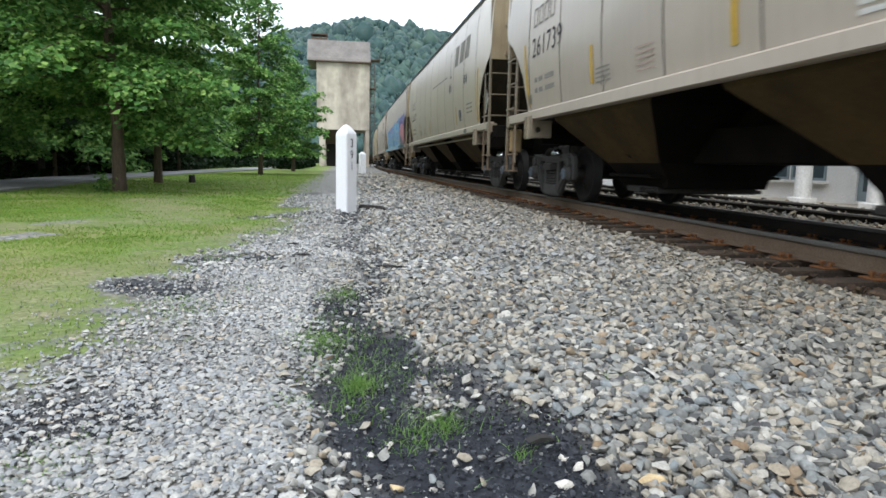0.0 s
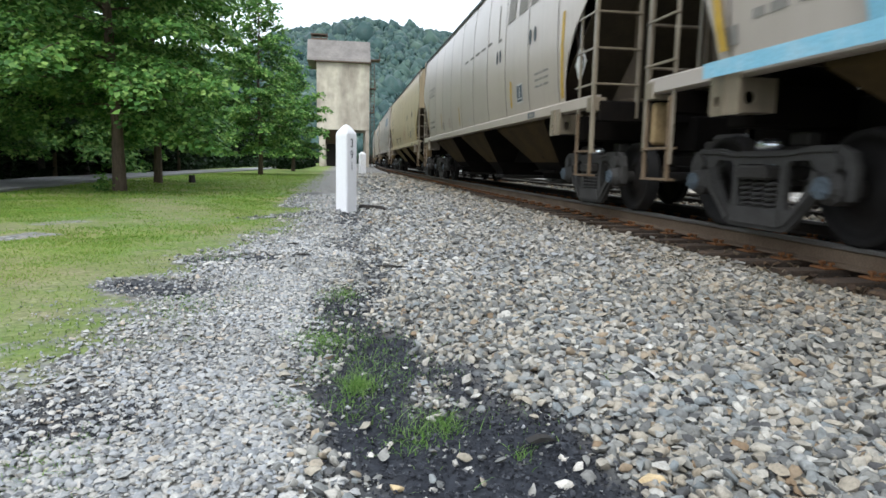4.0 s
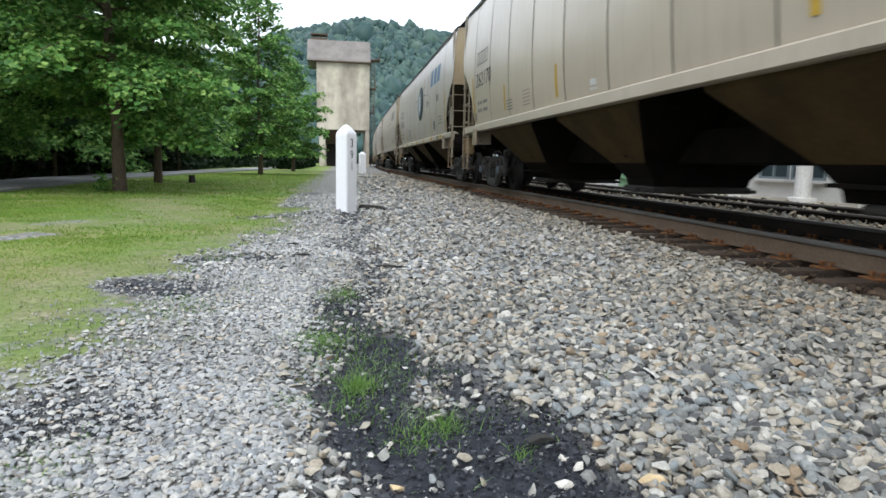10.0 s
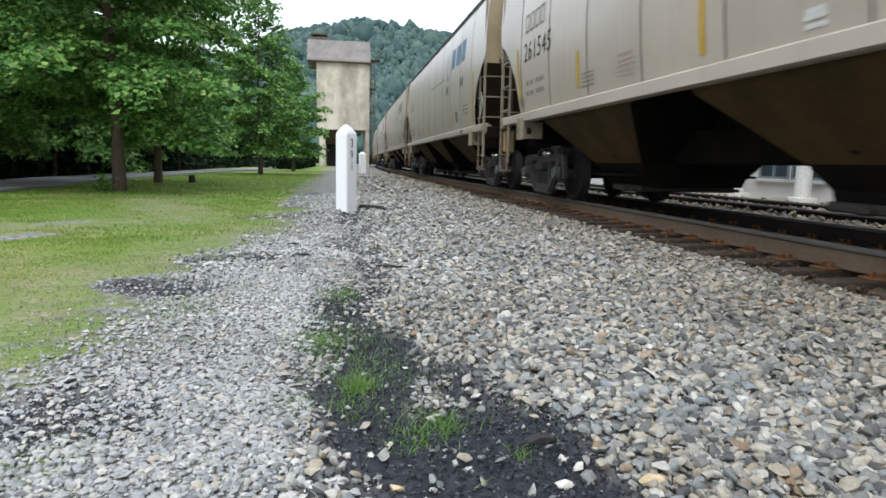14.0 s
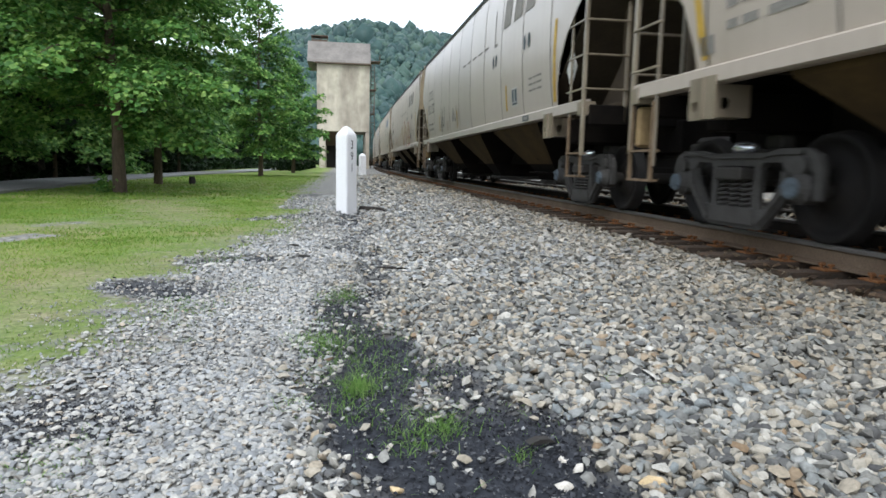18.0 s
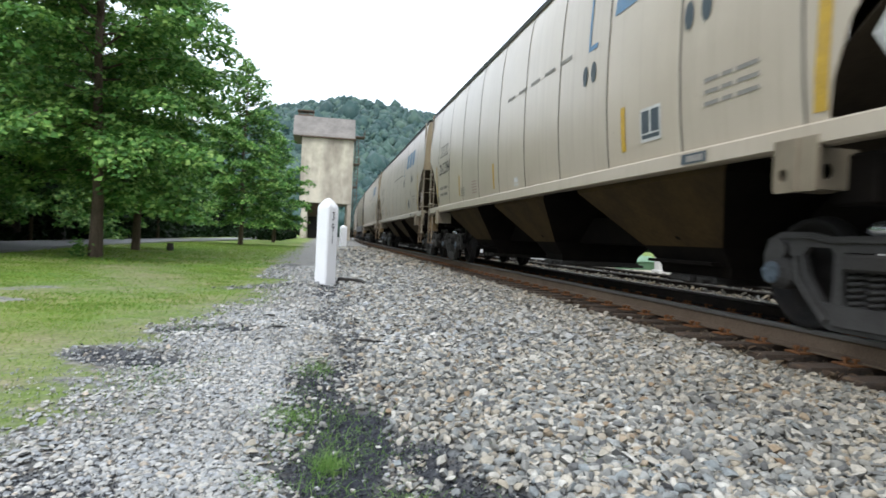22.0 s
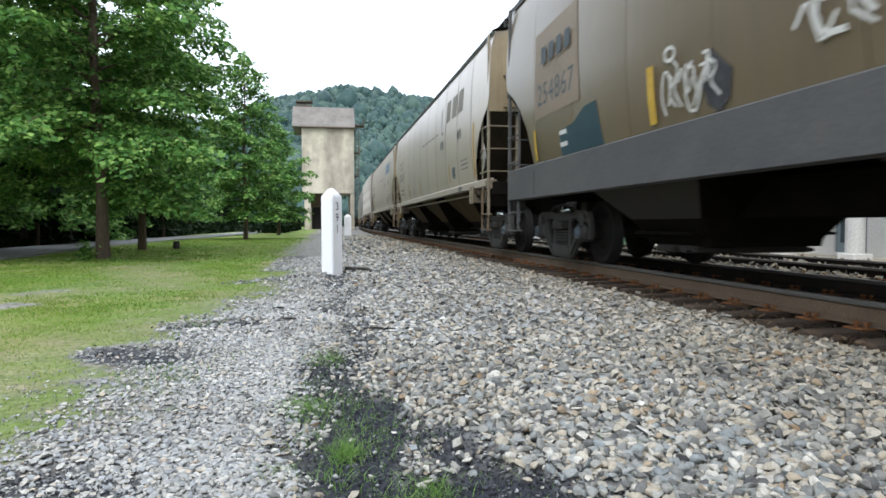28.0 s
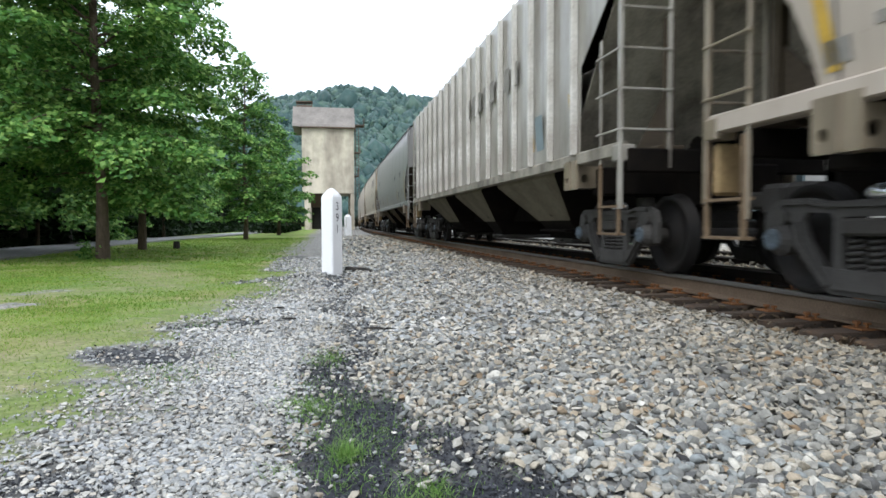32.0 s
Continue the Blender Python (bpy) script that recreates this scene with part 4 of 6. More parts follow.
def make_tree(x, y, tall, reach, trunk_r, seed, limbs, leaf=0.15, low=1.9, label="", fill=1.0):
    """Trunk, tiers of drooping limbs, and leaves in flat overlapping sprays with gaps between the tiers."""
    r = np.random.default_rng(seed)
    z0 = float(ground_z(np.array([x]), np.array([y]))[0]) - 0.05
    tree = tagged(new("tree"), label or "broad leafy green sycamore tree on the lawn", "tree", "lawn trees")
    tree.location = (x, y, z0)
    hs = np.linspace(0, tall * 0.97, 9)
    lean = r.normal(0, 0.010, 2)
    path = np.stack([lean[0] * hs + 0.05 * np.sin(hs), lean[1] * hs + 0.05 * np.cos(hs * 1.3), hs], 1)
    rad = trunk_r * np.clip(1.0 - hs / tall, 0.04, 1) ** 0.8
    rad[0] *= 1.25
    V, F = tube(path, rad, 12)
    put("trunk", mesh_arrays("trunk", V, F, BARK), tree)
    C, S, N = [], [], []
    for i in range(limbs):
        u = (i + r.uniform()) / limbs
        h = low + (tall * 0.97 - low) * u
        ln = reach * lerp(u, SILHOUETTE) * r.uniform(0.74, 1.10)
        a = i * 2.39996 + r.normal(0, 0.3)
        rise = 0.14 + 0.50 * u + r.normal(0, 0.08)
        t = np.linspace(0, 1, 6)
        start = np.array([np.interp(h, hs, path[:, 0]), np.interp(h, hs, path[:, 1]), h])
        droop = -0.40 * (1 - u) ** 1.5 * t ** 2.0
        p = start + np.stack([np.cos(a) * ln * t, np.sin(a) * ln * t, ln * (rise * t + droop)], 1) + np.cumsum(r.normal(0, 0.035 * ln / 5, (6, 3)), 0)
        v, f = tube(p, 0.13 * trunk_r * (1 + ln / reach) * (1 - 0.88 * t), 5)
        put("limb", mesh_arrays("limb", v, f, BARK), tree)
        sprays = max(3, int((3.2 * ln + 1.5) * fill * (1.18 - 0.36 * u)))
        for q in range(sprays):
            tt = min(1.03, 0.16 + 0.88 * ((q + r.uniform(0.2, 1.0)) / sprays) ** 0.8)
            mid = np.array([np.interp(tt, t, p[:, d]) for d in range(3)])
            side = r.normal(0, 0.30) * (0.35 + 0.32 * ln * (1.1 - tt))
            mid = mid + np.array([-np.sin(a) * side, np.cos(a) * side, r.normal(0.0, 0.06)])
            big = r.uniform(0.30, 0.56) * (0.72 + 0.10 * ln)
            n = int(30 * (big / 0.45) ** 2 * (0.15 / leaf) ** 1.6 * r.uniform(0.7, 1.25))
            rho, th = big * np.sqrt(r.uniform(0, 1, n)), r.uniform(0, 2 * np.pi, n)
            off = np.stack([rho * np.cos(th), rho * np.sin(th), r.normal(0, 0.055, n) - 0.42 * rho ** 2 / big], 1)
            slope = r.normal(0, 0.16, 2) + np.array([np.cos(a), np.sin(a)]) * -0.22
            off[:, 2] += off[:, 0] * slope[0] + off[:, 1] * slope[1]
            C.append(mid + off)
            S.append(leaf * np.exp(r.normal(0, 0.22, n)))
            N.append(np.stack([np.cos(th) * rho / big * 0.7 - slope[0], np.sin(th) * rho / big * 0.7 - slope[1], np.ones(n)], 1))
    c = np.concatenate(C)
    ok = c[:, 2] > 1.05
    v, f = leaf_cards(c[ok], np.concatenate(S)[ok], r, 0.42, np.concatenate(N)[ok])
    put("crown", mesh_arrays("crown", v, f, LEAF), tree)
    return tree


make_tree(-5.31, 16.6, 13.5, 3.5, 0.135, 41, 104, 0.112, 1.6, "", 1.55)
make_tree(-5.95, 22.4, 14.0, 3.0, 0.115, 42, 92, 0.125, 1.6, "", 1.45)
make_tree(-4.25, 36.0, 10.3, 2.7, 0.115, 43, 72, 0.155, 1.6, "slender young sycamore with a conical crown", 1.45)
make_tree(-10.9, 18.5, 11.0, 4.1, 0.12, 48, 92, 0.125, 1.7, "broad leafy tree beyond the lane", 1.35)
make_tree(-11.4, 28.0, 8.5, 3.8, 0.085, 44, 84, 0.150, 1.9, "tall leafy tree beyond the lane", 1.35)
make_tree(-3.4, 49.0, 8.4, 3.1, 0.13, 45, 60, 0.20, 1.0, "leafy tree beside the coaling tower", 1.4)
make_tree(-12.8, 36.0, 8.5, 4.2, 0.09, 46, 70, 0.19, 1.9, "", 1.3)
make_tree(-10.6, 45.0, 8.5, 4.0, 0.09, 47, 60, 0.22, 1.7, "", 1.3)


def shrub(x, y, tall, seed):
    r = np.random.default_rng(seed)
    n = 260
    c = np.stack([x + r.normal(0, 0.10, n), y + r.normal(0, 0.10, n), np.abs(r.normal(0.16, 0.14, n)) * tall / 0.4 - 0.04], 1)
    v, f = leaf_cards(c, 0.06 * np.exp(r.normal(0, 0.3, n)), r, 0.7)
    tagged(put("shrub", mesh_arrays("shrub", v, f, LEAF)), "small leafy sucker shrub at a tree's foot", "shrub")


shrub(-5.62, 16.45, 0.45, 71)


# ---- dark woods on the river bank ----
def make_woods():
    r = np.random.default_rng(8)
    C, S = [], []
    V, F, base = [], [], 0
    for i in range(150):
        y = r.uniform(10, 120)
        x = -9.5 - r.uniform(1.5, 22) - 0.02 * y
        if x > np.interp(y, pts[:, 1], pts[:, 0]) - 3.5:
            continue
        z0 = float(ground_z(np.array([x]), np.array([y]))[0])
        tall = r.uniform(7.0, 10.5)
        hs = np.array([0, tall * 0.5, tall])
        v, f = tube(np.stack([x + r.normal(0, 0.2, 3), y + r.normal(0, 0.2, 3), z0 + hs], 1), (0.14, 0.1, 0.03), 6)
        V.append(v), F.append(f + base)
        base += len(v)
        n = 520
        u = r.uniform(0, 1, n) ** 0.9
        rad = 3.2 * (1.1 - 0.75 * u) * np.sqrt(r.uniform(0, 1, n))
        a = r.uniform(0, 2 * np.pi, n)
        C.append(np.stack([x + rad * np.cos(a), y + rad * np.sin(a), z0 + 1.2 + (tall - 1.2) * u + r.normal(0, 0.3, n)], 1))
        S.append(0.42 * np.exp(r.normal(0, 0.25, n)))
    # undergrowth along the bank
    n = 9000
    y = r.uniform(8, 130, n)
    x = np.interp(y, pts[:, 1], pts[:, 0]) - 4.0 - np.abs(r.normal(0, 3.0, n))
    C.append(np.stack([x, y, -0.3 + np.abs(r.normal(0, 0.55, n)) * np.clip((-x - 5) / 6, 0.2, 1.5)], 1))
    S.append(0.26 * np.exp(r.normal(0, 0.3, n)))
    n = 5000
    y = r.uniform(58, 97, n)
    x = -3.4 - np.abs(r.normal(0, 1.6, n))
    C.append(np.stack([x, y, np.abs(r.normal(0, 0.9, n))], 1))
    S.append(0.3 * np.exp(r.normal(0, 0.3, n)))
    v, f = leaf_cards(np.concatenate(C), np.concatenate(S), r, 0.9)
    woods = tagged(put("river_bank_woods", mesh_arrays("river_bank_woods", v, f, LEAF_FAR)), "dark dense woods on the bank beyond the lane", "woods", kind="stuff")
    # Trunks take the black wood colour for the shade inside the woods.
    tagged(put("woodland_trunks", mesh_arrays("woodland_trunks", np.concatenate(V), np.concatenate(F), DARKWOOD)), "slim trunks coloured dark for shade in the woods", "tree trunks", kind="stuff")


make_woods()

# a dark stump at the lane's edge and one thin trunk at the wood's rim
bm = B()
rod(bm, (0, 0, -0.1), (0, 0, 0.24), 0.12, 10, 0.10)
tagged(part("stump", bm, DARKWOOD, None, "short dark stump at the lawn's edge"), category="stump").location = (-4.95, 22.8, -0.03)


# ---- depot across the tracks ----
def depot():
    d = tagged(new("depot_building"), "white clapboard trackside depot with grey-blue windows", "building")
    x0, x1, y0, y1, h = 12.6, 20.0, -14.0, 22.2, 4.4
    d.location = (0, 0, 0)
    wins = [(20.9, 1.1), (18.9, 1.1), (16.9, 1.3), (15.5, 1.3), (10.6, 1.1), (8.0, 1.3), (5.0, 1.3), (2.0, 1.3), (-3.0, 1.3), (-8.0, 1.3)]
    doors = [13.35, -0.6]
    # wall pieces between the openings
    cuts = sorted([(y - w / 2, y + w / 2, 0.52, 2.4) for y, w in wins] + [(y - 0.5, y + 0.5, 0.06, 2.3) for y in doors])
    at = y0
    for a, b, z0, z1 in cuts + [(y1, y1, 0, 0)]:
        bm = B()
        box(bm, x0, x0 + 0.22, at, a, -0.25, h)
        part("wall", bm, WALL_WHITE, d)
        if b > a:
            for lo, hi in ((-0.25, z0), (z1, h)):
                bm = B()
                box(bm, x0, x0 + 0.22, a, b, lo, hi)
                part("wall", bm, WALL_WHITE, d)
        at = b
    bm = B()
    box(bm, x0 + 0.22, x1, y1 - 0.22, y1, -0.25, h)
    part("end_wall", bm, WALL_WHITE, d)
    bm = B()
    box(bm, x0 + 0.22, x1, y0, y0 + 0.22, -0.25, h)
    part("end_wall", bm, WALL_WHITE, d)
    bm = B()
    box(bm, x1 - 0.2, x1, y0 + 0.22, y1 - 0.22, -0.25, h)
    part("back_wall", bm, WALL_WHITE, d)
    for y, w in wins:
        win = new("window")
        win.parent = d
        for a, b in ((-w / 2, -w / 2 + 0.07), (w / 2 - 0.07, w / 2), (-0.03, 0.03)):
            bm = B()
            box(bm, x0 - 0.03, x0 + 0.08, y + a, y + b, 0.52, 2.4)
            part("window_stile", bm, TRIM_GREY, win)
        for z in (0.52, 1.42, 2.33):
            bm = B()
            box(bm, x0 - 0.027, x0 + 0.077, y - w / 2, y + w / 2, z, z + 0.07)
            part("window_rail", bm, TRIM_GREY, win)
        bm = B()
        box(bm, x0 + 0.04, x0 + 0.05, y - w / 2 + 0.07, y + w / 2 - 0.07, 0.59, 2.33)
        part("pane", bm, GLASS, win)
        bm = B()
        box(bm, x0 - 0.14, x0 + 0.02, y - w / 2 - 0.1, y + w / 2 + 0.1, 0.43, 0.52, 0.01)
        part("sill", bm, WALL_WHITE, win)
    for y in doors:
        bm = B()
        box(bm, x0 + 0.06, x0 + 0.12, y - 0.5, y + 0.5, 0.06, 2.3)
        door = part("door", bm, TRIM_GREY, d, "grey-blue panelled door")
        bm = B()
        box(bm, x0 + 0.04, x0 + 0.06, y - 0.33, y + 0.33, 0.30, 2.05)
        part("door_pane", bm, GLASS, door)
    for y in (20.1, 17.25, 14.55, 12.25, 6.5, 3.5, 0.6, -5.5):
        bm = B()
        rod(bm, (x0 - 0.9, y, 0.0), (x0 - 0.9, y, 3.6), 0.20, 16, 0.18)
        box(bm, x0 - 1.15, x0 - 0.65, y - 0.25, y + 0.25, -0.2, 0.10, 0.02)
        box(bm, x0 - 1.12, x0 - 0.68, y - 0.22, y + 0.22, 3.5, 3.7)
        part("column", bm, WALL_WHITE, d, "white round porch column")
    bm = B()
    box(bm, x0 - 1.5, x1, y0, y1 + 0.6, -0.4, -0.02, 0.02)
    part("platform", bm, CONCRETE, d, "low concrete platform")
    bm = B()
    prism(bm, [(y0 - 0.6, h - 0.15), (y0 - 0.6, h), (y1 + 0.6, h), (y1 + 0.6, h - 0.15)], x0 - 1.5, x1 + 0.5)
    part("eaves", bm, TRIM_GREY, d)
    bm = B()
    a = [bm.verts.new(p) for p in ((x0 - 1.5, y0 - 0.6, h), (x1 + 0.5, y0 - 0.6, h), (x1 + 0.5, y1 + 0.6, h), (x0 - 1.5, y1 + 0.6, h), (x0 + 3, y0 + 3, h + 2.4), (x0 + 3, y1 - 3, h + 2.4))]
    for f in ((0, 1, 4), (1, 2, 5, 4), (2, 3, 5), (3, 0, 4, 5)):
        bm.faces.new([a[i] for i in f])
    part("roof", bm, TOWER_ROOF, d, "dark shingle hip roof")
    bm = B()
    box(bm, x0 - 0.06, x0 - 0.005, 8.9, 10.0, -0.02, 2.9)
    part("chimney_breast", bm, BRICK, d, "red brick pier")


depot()


def equipment_box(x, y, sx, sy, h, mat, label):
    e = tagged(new("equipment_box"), label, "equipment box")
    e.location = (x, y, -0.06)
    bm = B()
    box(bm, -sx / 2, sx / 2, -sy / 2, sy / 2, 0, h, 0.03)
    part("case", bm, mat, e)
    bm = B()
    prism(bm, [(-sy / 2 - 0.08, h), (sy / 2 + 0.08, h), (sy * 0.3, h + 0.22), (-sy * 0.3, h + 0.22)], -sx / 2 - 0.08, sx / 2 + 0.08)
    part("lid", bm, mat, e)


equipment_box(12.6, 24.6, 1.4, 2.6, 0.35, GREEN_BOX, "pale green enamelled equipment box beyond the tracks")

# ---- the train ----
PERIOD_V = 10.3
# when each coupling passes 9 m ahead of the camera
COUPLINGS = [0.37, 2.085, 3.82, 5.535, 7.34, 9.055, 10.79, 12.657, 14.435, 16.12, 17.85, 19.57, 21.30, 23.01, 24.72, 26.50, 28.25, 29.94, 31.68]
CAR = 17.93
HALF = CAR / 2
LONGER = 1.072
PROFILE = [(1.47, 1.520), (1.8, 1.565), (2.3, 1.600), (2.8, 1.605), (3.3, 1.595), (3.7, 1.575), (4.0, 1.545), (4.2, 1.510), (4.31, 1.480)]
ROOF = [(4.345, 1.500), (4.43, 1.10), (4.49, 0.55), (4.51, 0.0)]
PZ, PX = [a for a, _ in PROFILE], [b for _, b in PROFILE]
END_Z, END_Y = [1.47, 1.52, 1.75, 2.1, 2.45, 2.72, 2.90, 3.0], [7.02, 6.98, 7.03, 7.18, 7.49, 7.87, 8.22, 8.30]
CACHE = {}


def width_at(z):
    return float(np.interp(z, PZ, PX))


def end_at(z):
    return float(np.interp(z, END_Z, END_Y))


def cached(key, build):
    if key not in CACHE:
        CACHE[key] = build()
    return CACHE[key]


PANELS = 11


def panel_mesh(i, mat, side=-1, flat=False):
    """One side sheet between two welds; the first and last are cut to the curve of the end."""
    step = 16.6 / PANELS
    y0, y1 = -8.3 + i * step + 0.007, -8.3 + (i + 1) * step - 0.007
    zs = sorted(set(list(np.linspace(1.47, 4.31, 15)) + ([2.56, 3.55] if flat else END_Z[:-1])))
    bm = B()
    rows = []
    for z in zs:
        e = float(np.interp(z, [2.56, 3.55], [7.02, 8.3])) if flat else end_at(z)
        a, b = max(y0, -e), min(y1, e)
        row = []
        for u in (0, 0.5, 1):
            y = a + (b - a) * u
            bulge = 0.004 * (1 - (2 * u - 1) ** 2)
            row.append(bm.verts.new((side * ((1.56 if flat else width_at(z)) + bulge), y, z)))
        rows.append((row, b - a))
    for (r0, w0), (r1, w1) in zip(rows, rows[1:]):
        if w0 < 0.02 and w1 < 0.02:
            continue
        for k in range(2):
            bm.faces.new((r0[k], r0[k + 1], r1[k + 1], r1[k]))
    bmesh.ops.recalc_face_normals(bm, faces=bm.faces)
    for f in bm.faces:
        if f.normal.x * side < 0:
            f.normal_flip()
    r = bmesh.ops.extrude_face_region(bm, geom=bm.faces[:])
    for v in [g for g in r["geom"] if isinstance(g, bmesh.types.BMVert)]:
        v.co.x -= side * 0.012
    loose = [v for v in bm.verts if not v.link_faces]
    bmesh.ops.delete(bm, geom=loose, context="VERTS")
    bmesh.ops.recalc_face_normals(bm, faces=bm.faces)
    me = mesh_from("side_sheet", bm, mat, True)
    me.set_sharp_from_angle(angle=radians(35))
    return me


def roof_mesh(mat):
    bm = B()
    sec = [(-x, z) for z, x in ROOF] + [(x, z) for z, x in ROOF[-2::-1]]
    sec = [(-1.52, 4.25), (-1.52, 4.335)] + sec + [(1.52, 4.335), (1.52, 4.25)]
    a = [bm.verts.new((x, -8.32, z)) for x, z in sec]
    b = [bm.verts.new((x, 8.32, z)) for x, z in sec]
    for i in range(len(sec) - 1):
        bm.faces.new((a[i], a[i + 1], b[i + 1], b[i]))
    bmesh.ops.recalc_face_normals(bm, faces=bm.faces)
    return mesh_from("roof", bm, mat)


def walkway_mesh():
    bm = B()
    for x in (-0.95, 0.95):
        box(bm, x - 0.26, x + 0.26, -8.5, 8.5, 4.60, 4.63)
    for i in range(12):
        y = -8.1 + i * 16.2 / 11
        box(bm, -1.24, 1.24, y - 0.03, y + 0.03, 4.42, 4.60)
    return mesh_from("walkway", bm, CACHE["walk_mat"])


def hatch_mesh():
    bm = B()
    box(bm, -0.32, 0.32, -1.9, 1.9, 4.46, 4.58, 0.03)
    for y in (-1.5, -0.5, 0.5, 1.5):
        box(bm, -0.5, 0.5, y - 0.03, y + 0.03, 4.57, 4.62)
    return mesh_from("hatch", bm, CACHE["walk_mat"])


def bulkhead_mesh(mat, sgn, flat=False):
    bm = B()
    zs = np.linspace(3.5 if flat else 2.78, 4.31, 9)
    for y0 in (8.26,):
        left = [bm.verts.new((-(1.55 if flat else width_at(z)) + 0.012, sgn * y0, z)) for z in zs]
        right = [bm.verts.new(((1.55 if flat else width_at(z)) - 0.012, sgn * y0, z)) for z in zs]
        for i in range(len(zs) - 1):
            bm.faces.new((left[i], right[i], right[i + 1], left[i + 1]))
    top = [bm.verts.new((x, sgn * 8.26, 4.47)) for x in (-0.5, 0.5)]
    bm.faces.new((left[-1], right[-1], top[1], top[0]))
    for z in (3.58, 3.9) if flat else (2.9, 3.5):
        box(bm, -1.3, 1.3, sgn * 8.29 - 0.03, sgn * 8.29 + 0.03, z - 0.04, z + 0.04)
    bmesh.ops.recalc_face_normals(bm, faces=bm.faces)
    return mesh_from("bulkhead", bm, mat)


def slope_mesh(mat, sgn, flat=False):
    foot, rise, run = (6.30, 2.16, 1.95) if flat else (6.15, 1.44, 2.10)
    bm = B()
    box(bm, -1.5, 1.5, -0.01, 0.01, 0, 1)
    for v in bm.verts:
        u = v.co.z
        v.co = Vector((v.co.x * (1.02 if u > 0.5 else 0.97), sgn * (foot + run * u) + v.co.y, 1.36 + rise * u))
    bmesh.ops.recalc_face_normals(bm, faces=bm.faces)
    return mesh_from("slope_sheet", bm, mat)


def sill_mesh(mat, side, deep=False):
    bm = B()
    z0, z1 = (0.98, 1.50) if deep else (1.335, 1.495)
    x = 1.585 if deep else 1.555
    outline = [(x, z0), (x + 0.03, z0 + 0.012), (x + 0.03, z1 - 0.02), (x, z1), (x - 0.10, z1), (x - 0.10, z1 - 0.03), (x - 0.02, z1 - 0.03), (x - 0.02, z0 + 0.02), (x - 0.10, z0 + 0.02), (x - 0.10, z0)]
    a = [bm.verts.new((side * p, -8.12, z)) for p, z in outline]
    b = [bm.verts.new((side * p, 8.12, z)) for p, z in outline]
    n = len(outline)
    for i in range(n):
        bm.faces.new((a[i], a[(i + 1) % n], b[(i + 1) % n], b[i]))
    bm.faces.new(a)
    bm.faces.new(b)
    bmesh.ops.recalc_face_normals(bm, faces=bm.faces)
    return mesh_from("side_sill", bm, mat)


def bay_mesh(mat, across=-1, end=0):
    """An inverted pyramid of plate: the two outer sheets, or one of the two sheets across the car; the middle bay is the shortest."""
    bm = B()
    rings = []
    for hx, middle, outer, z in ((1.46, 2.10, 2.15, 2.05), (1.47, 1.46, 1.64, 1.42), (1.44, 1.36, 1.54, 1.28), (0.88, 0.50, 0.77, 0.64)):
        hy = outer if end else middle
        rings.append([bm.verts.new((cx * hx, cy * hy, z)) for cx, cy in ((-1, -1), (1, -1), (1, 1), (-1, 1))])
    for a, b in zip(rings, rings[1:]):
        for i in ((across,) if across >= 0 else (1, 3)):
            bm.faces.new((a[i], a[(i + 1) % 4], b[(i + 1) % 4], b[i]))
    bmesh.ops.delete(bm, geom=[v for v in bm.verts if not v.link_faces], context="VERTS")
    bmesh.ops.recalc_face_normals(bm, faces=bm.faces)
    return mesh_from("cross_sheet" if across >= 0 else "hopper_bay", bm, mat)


def chute_mesh(end):
    """The outlet chute below a bay, black for the shade there, with its long bolted flange."""
    bm = B()
    y1 = 0.77 if end else 0.50
    y0 = -y1
    rings = [[bm.verts.new((cx * hx, cy, z)) for cx, cy in ((-1, y0 + d), (1, y0 + d), (1, y1 - d), (-1, y1 - d))] for hx, d, z in ((0.88, 0.0, 0.645), (0.70, 0.10, 0.43), (0.68, 0.12, 0.33))]
    for a, b in zip(rings, rings[1:]):
        for i in range(4):
            bm.faces.new((a[i], a[(i + 1) % 4], b[(i + 1) % 4], b[i]))
    if end:
        box(bm, -0.90, 0.90, -0.62, 0.62, 0.455, 0.490)
    bmesh.ops.recalc_face_normals(bm, faces=bm.faces)
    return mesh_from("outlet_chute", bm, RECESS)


def gate_mesh():
    bm = B()
    box(bm, -0.72, 0.72, -0.44, 0.44, 0.25, 0.335, 0.02)
    box(bm, -0.80, -0.70, -0.10, 0.06, 0.25, 0.32, 0.02)
    rod(bm, (-0.82, -0.36, 0.28), (0.82, -0.36, 0.28), 0.025, 8)
    return mesh_from("outlet_gate", bm, RUNNING)


def ladder_mesh(end):
    """The corner ladder of one end: two posts that meet the side and the end, with brackets."""
    bm = B()
    box(bm, -1.595, -1.545, 8.13, 8.19, 0.75, 4.28, 0.008)
    box(bm, -1.60, -1.40, 8.00, 8.18, 1.28, 1.46, 0.01)
    return mesh_from("ladder", bm, end)


def stile_mesh(end, kind):
    bm = B()
    if kind == "side":
        box(bm, -1.575, -1.545, 7.62, 7.66, 0.62, 2.72, 0.006)
    else:
        box(bm, -1.02, -0.97, 8.16, 8.20, 1.20, 4.25, 0.006)
    return mesh_from("stile", bm, end)


def rung_mesh(mat, kind):
    bm = B()
    if kind == "side":
        rod(bm, (-1.60, 7.60, 0), (-1.60, 8.18, 0), 0.014, 6)
        rod(bm, (-1.60, 7.62, 0), (-1.55, 7.62, 0), 0.014, 6)
    else:
        rod(bm, (-1.58, 8.21, 0), (-0.98, 8.21, 0), 0.014, 6)
    return mesh_from("rung", bm, mat)


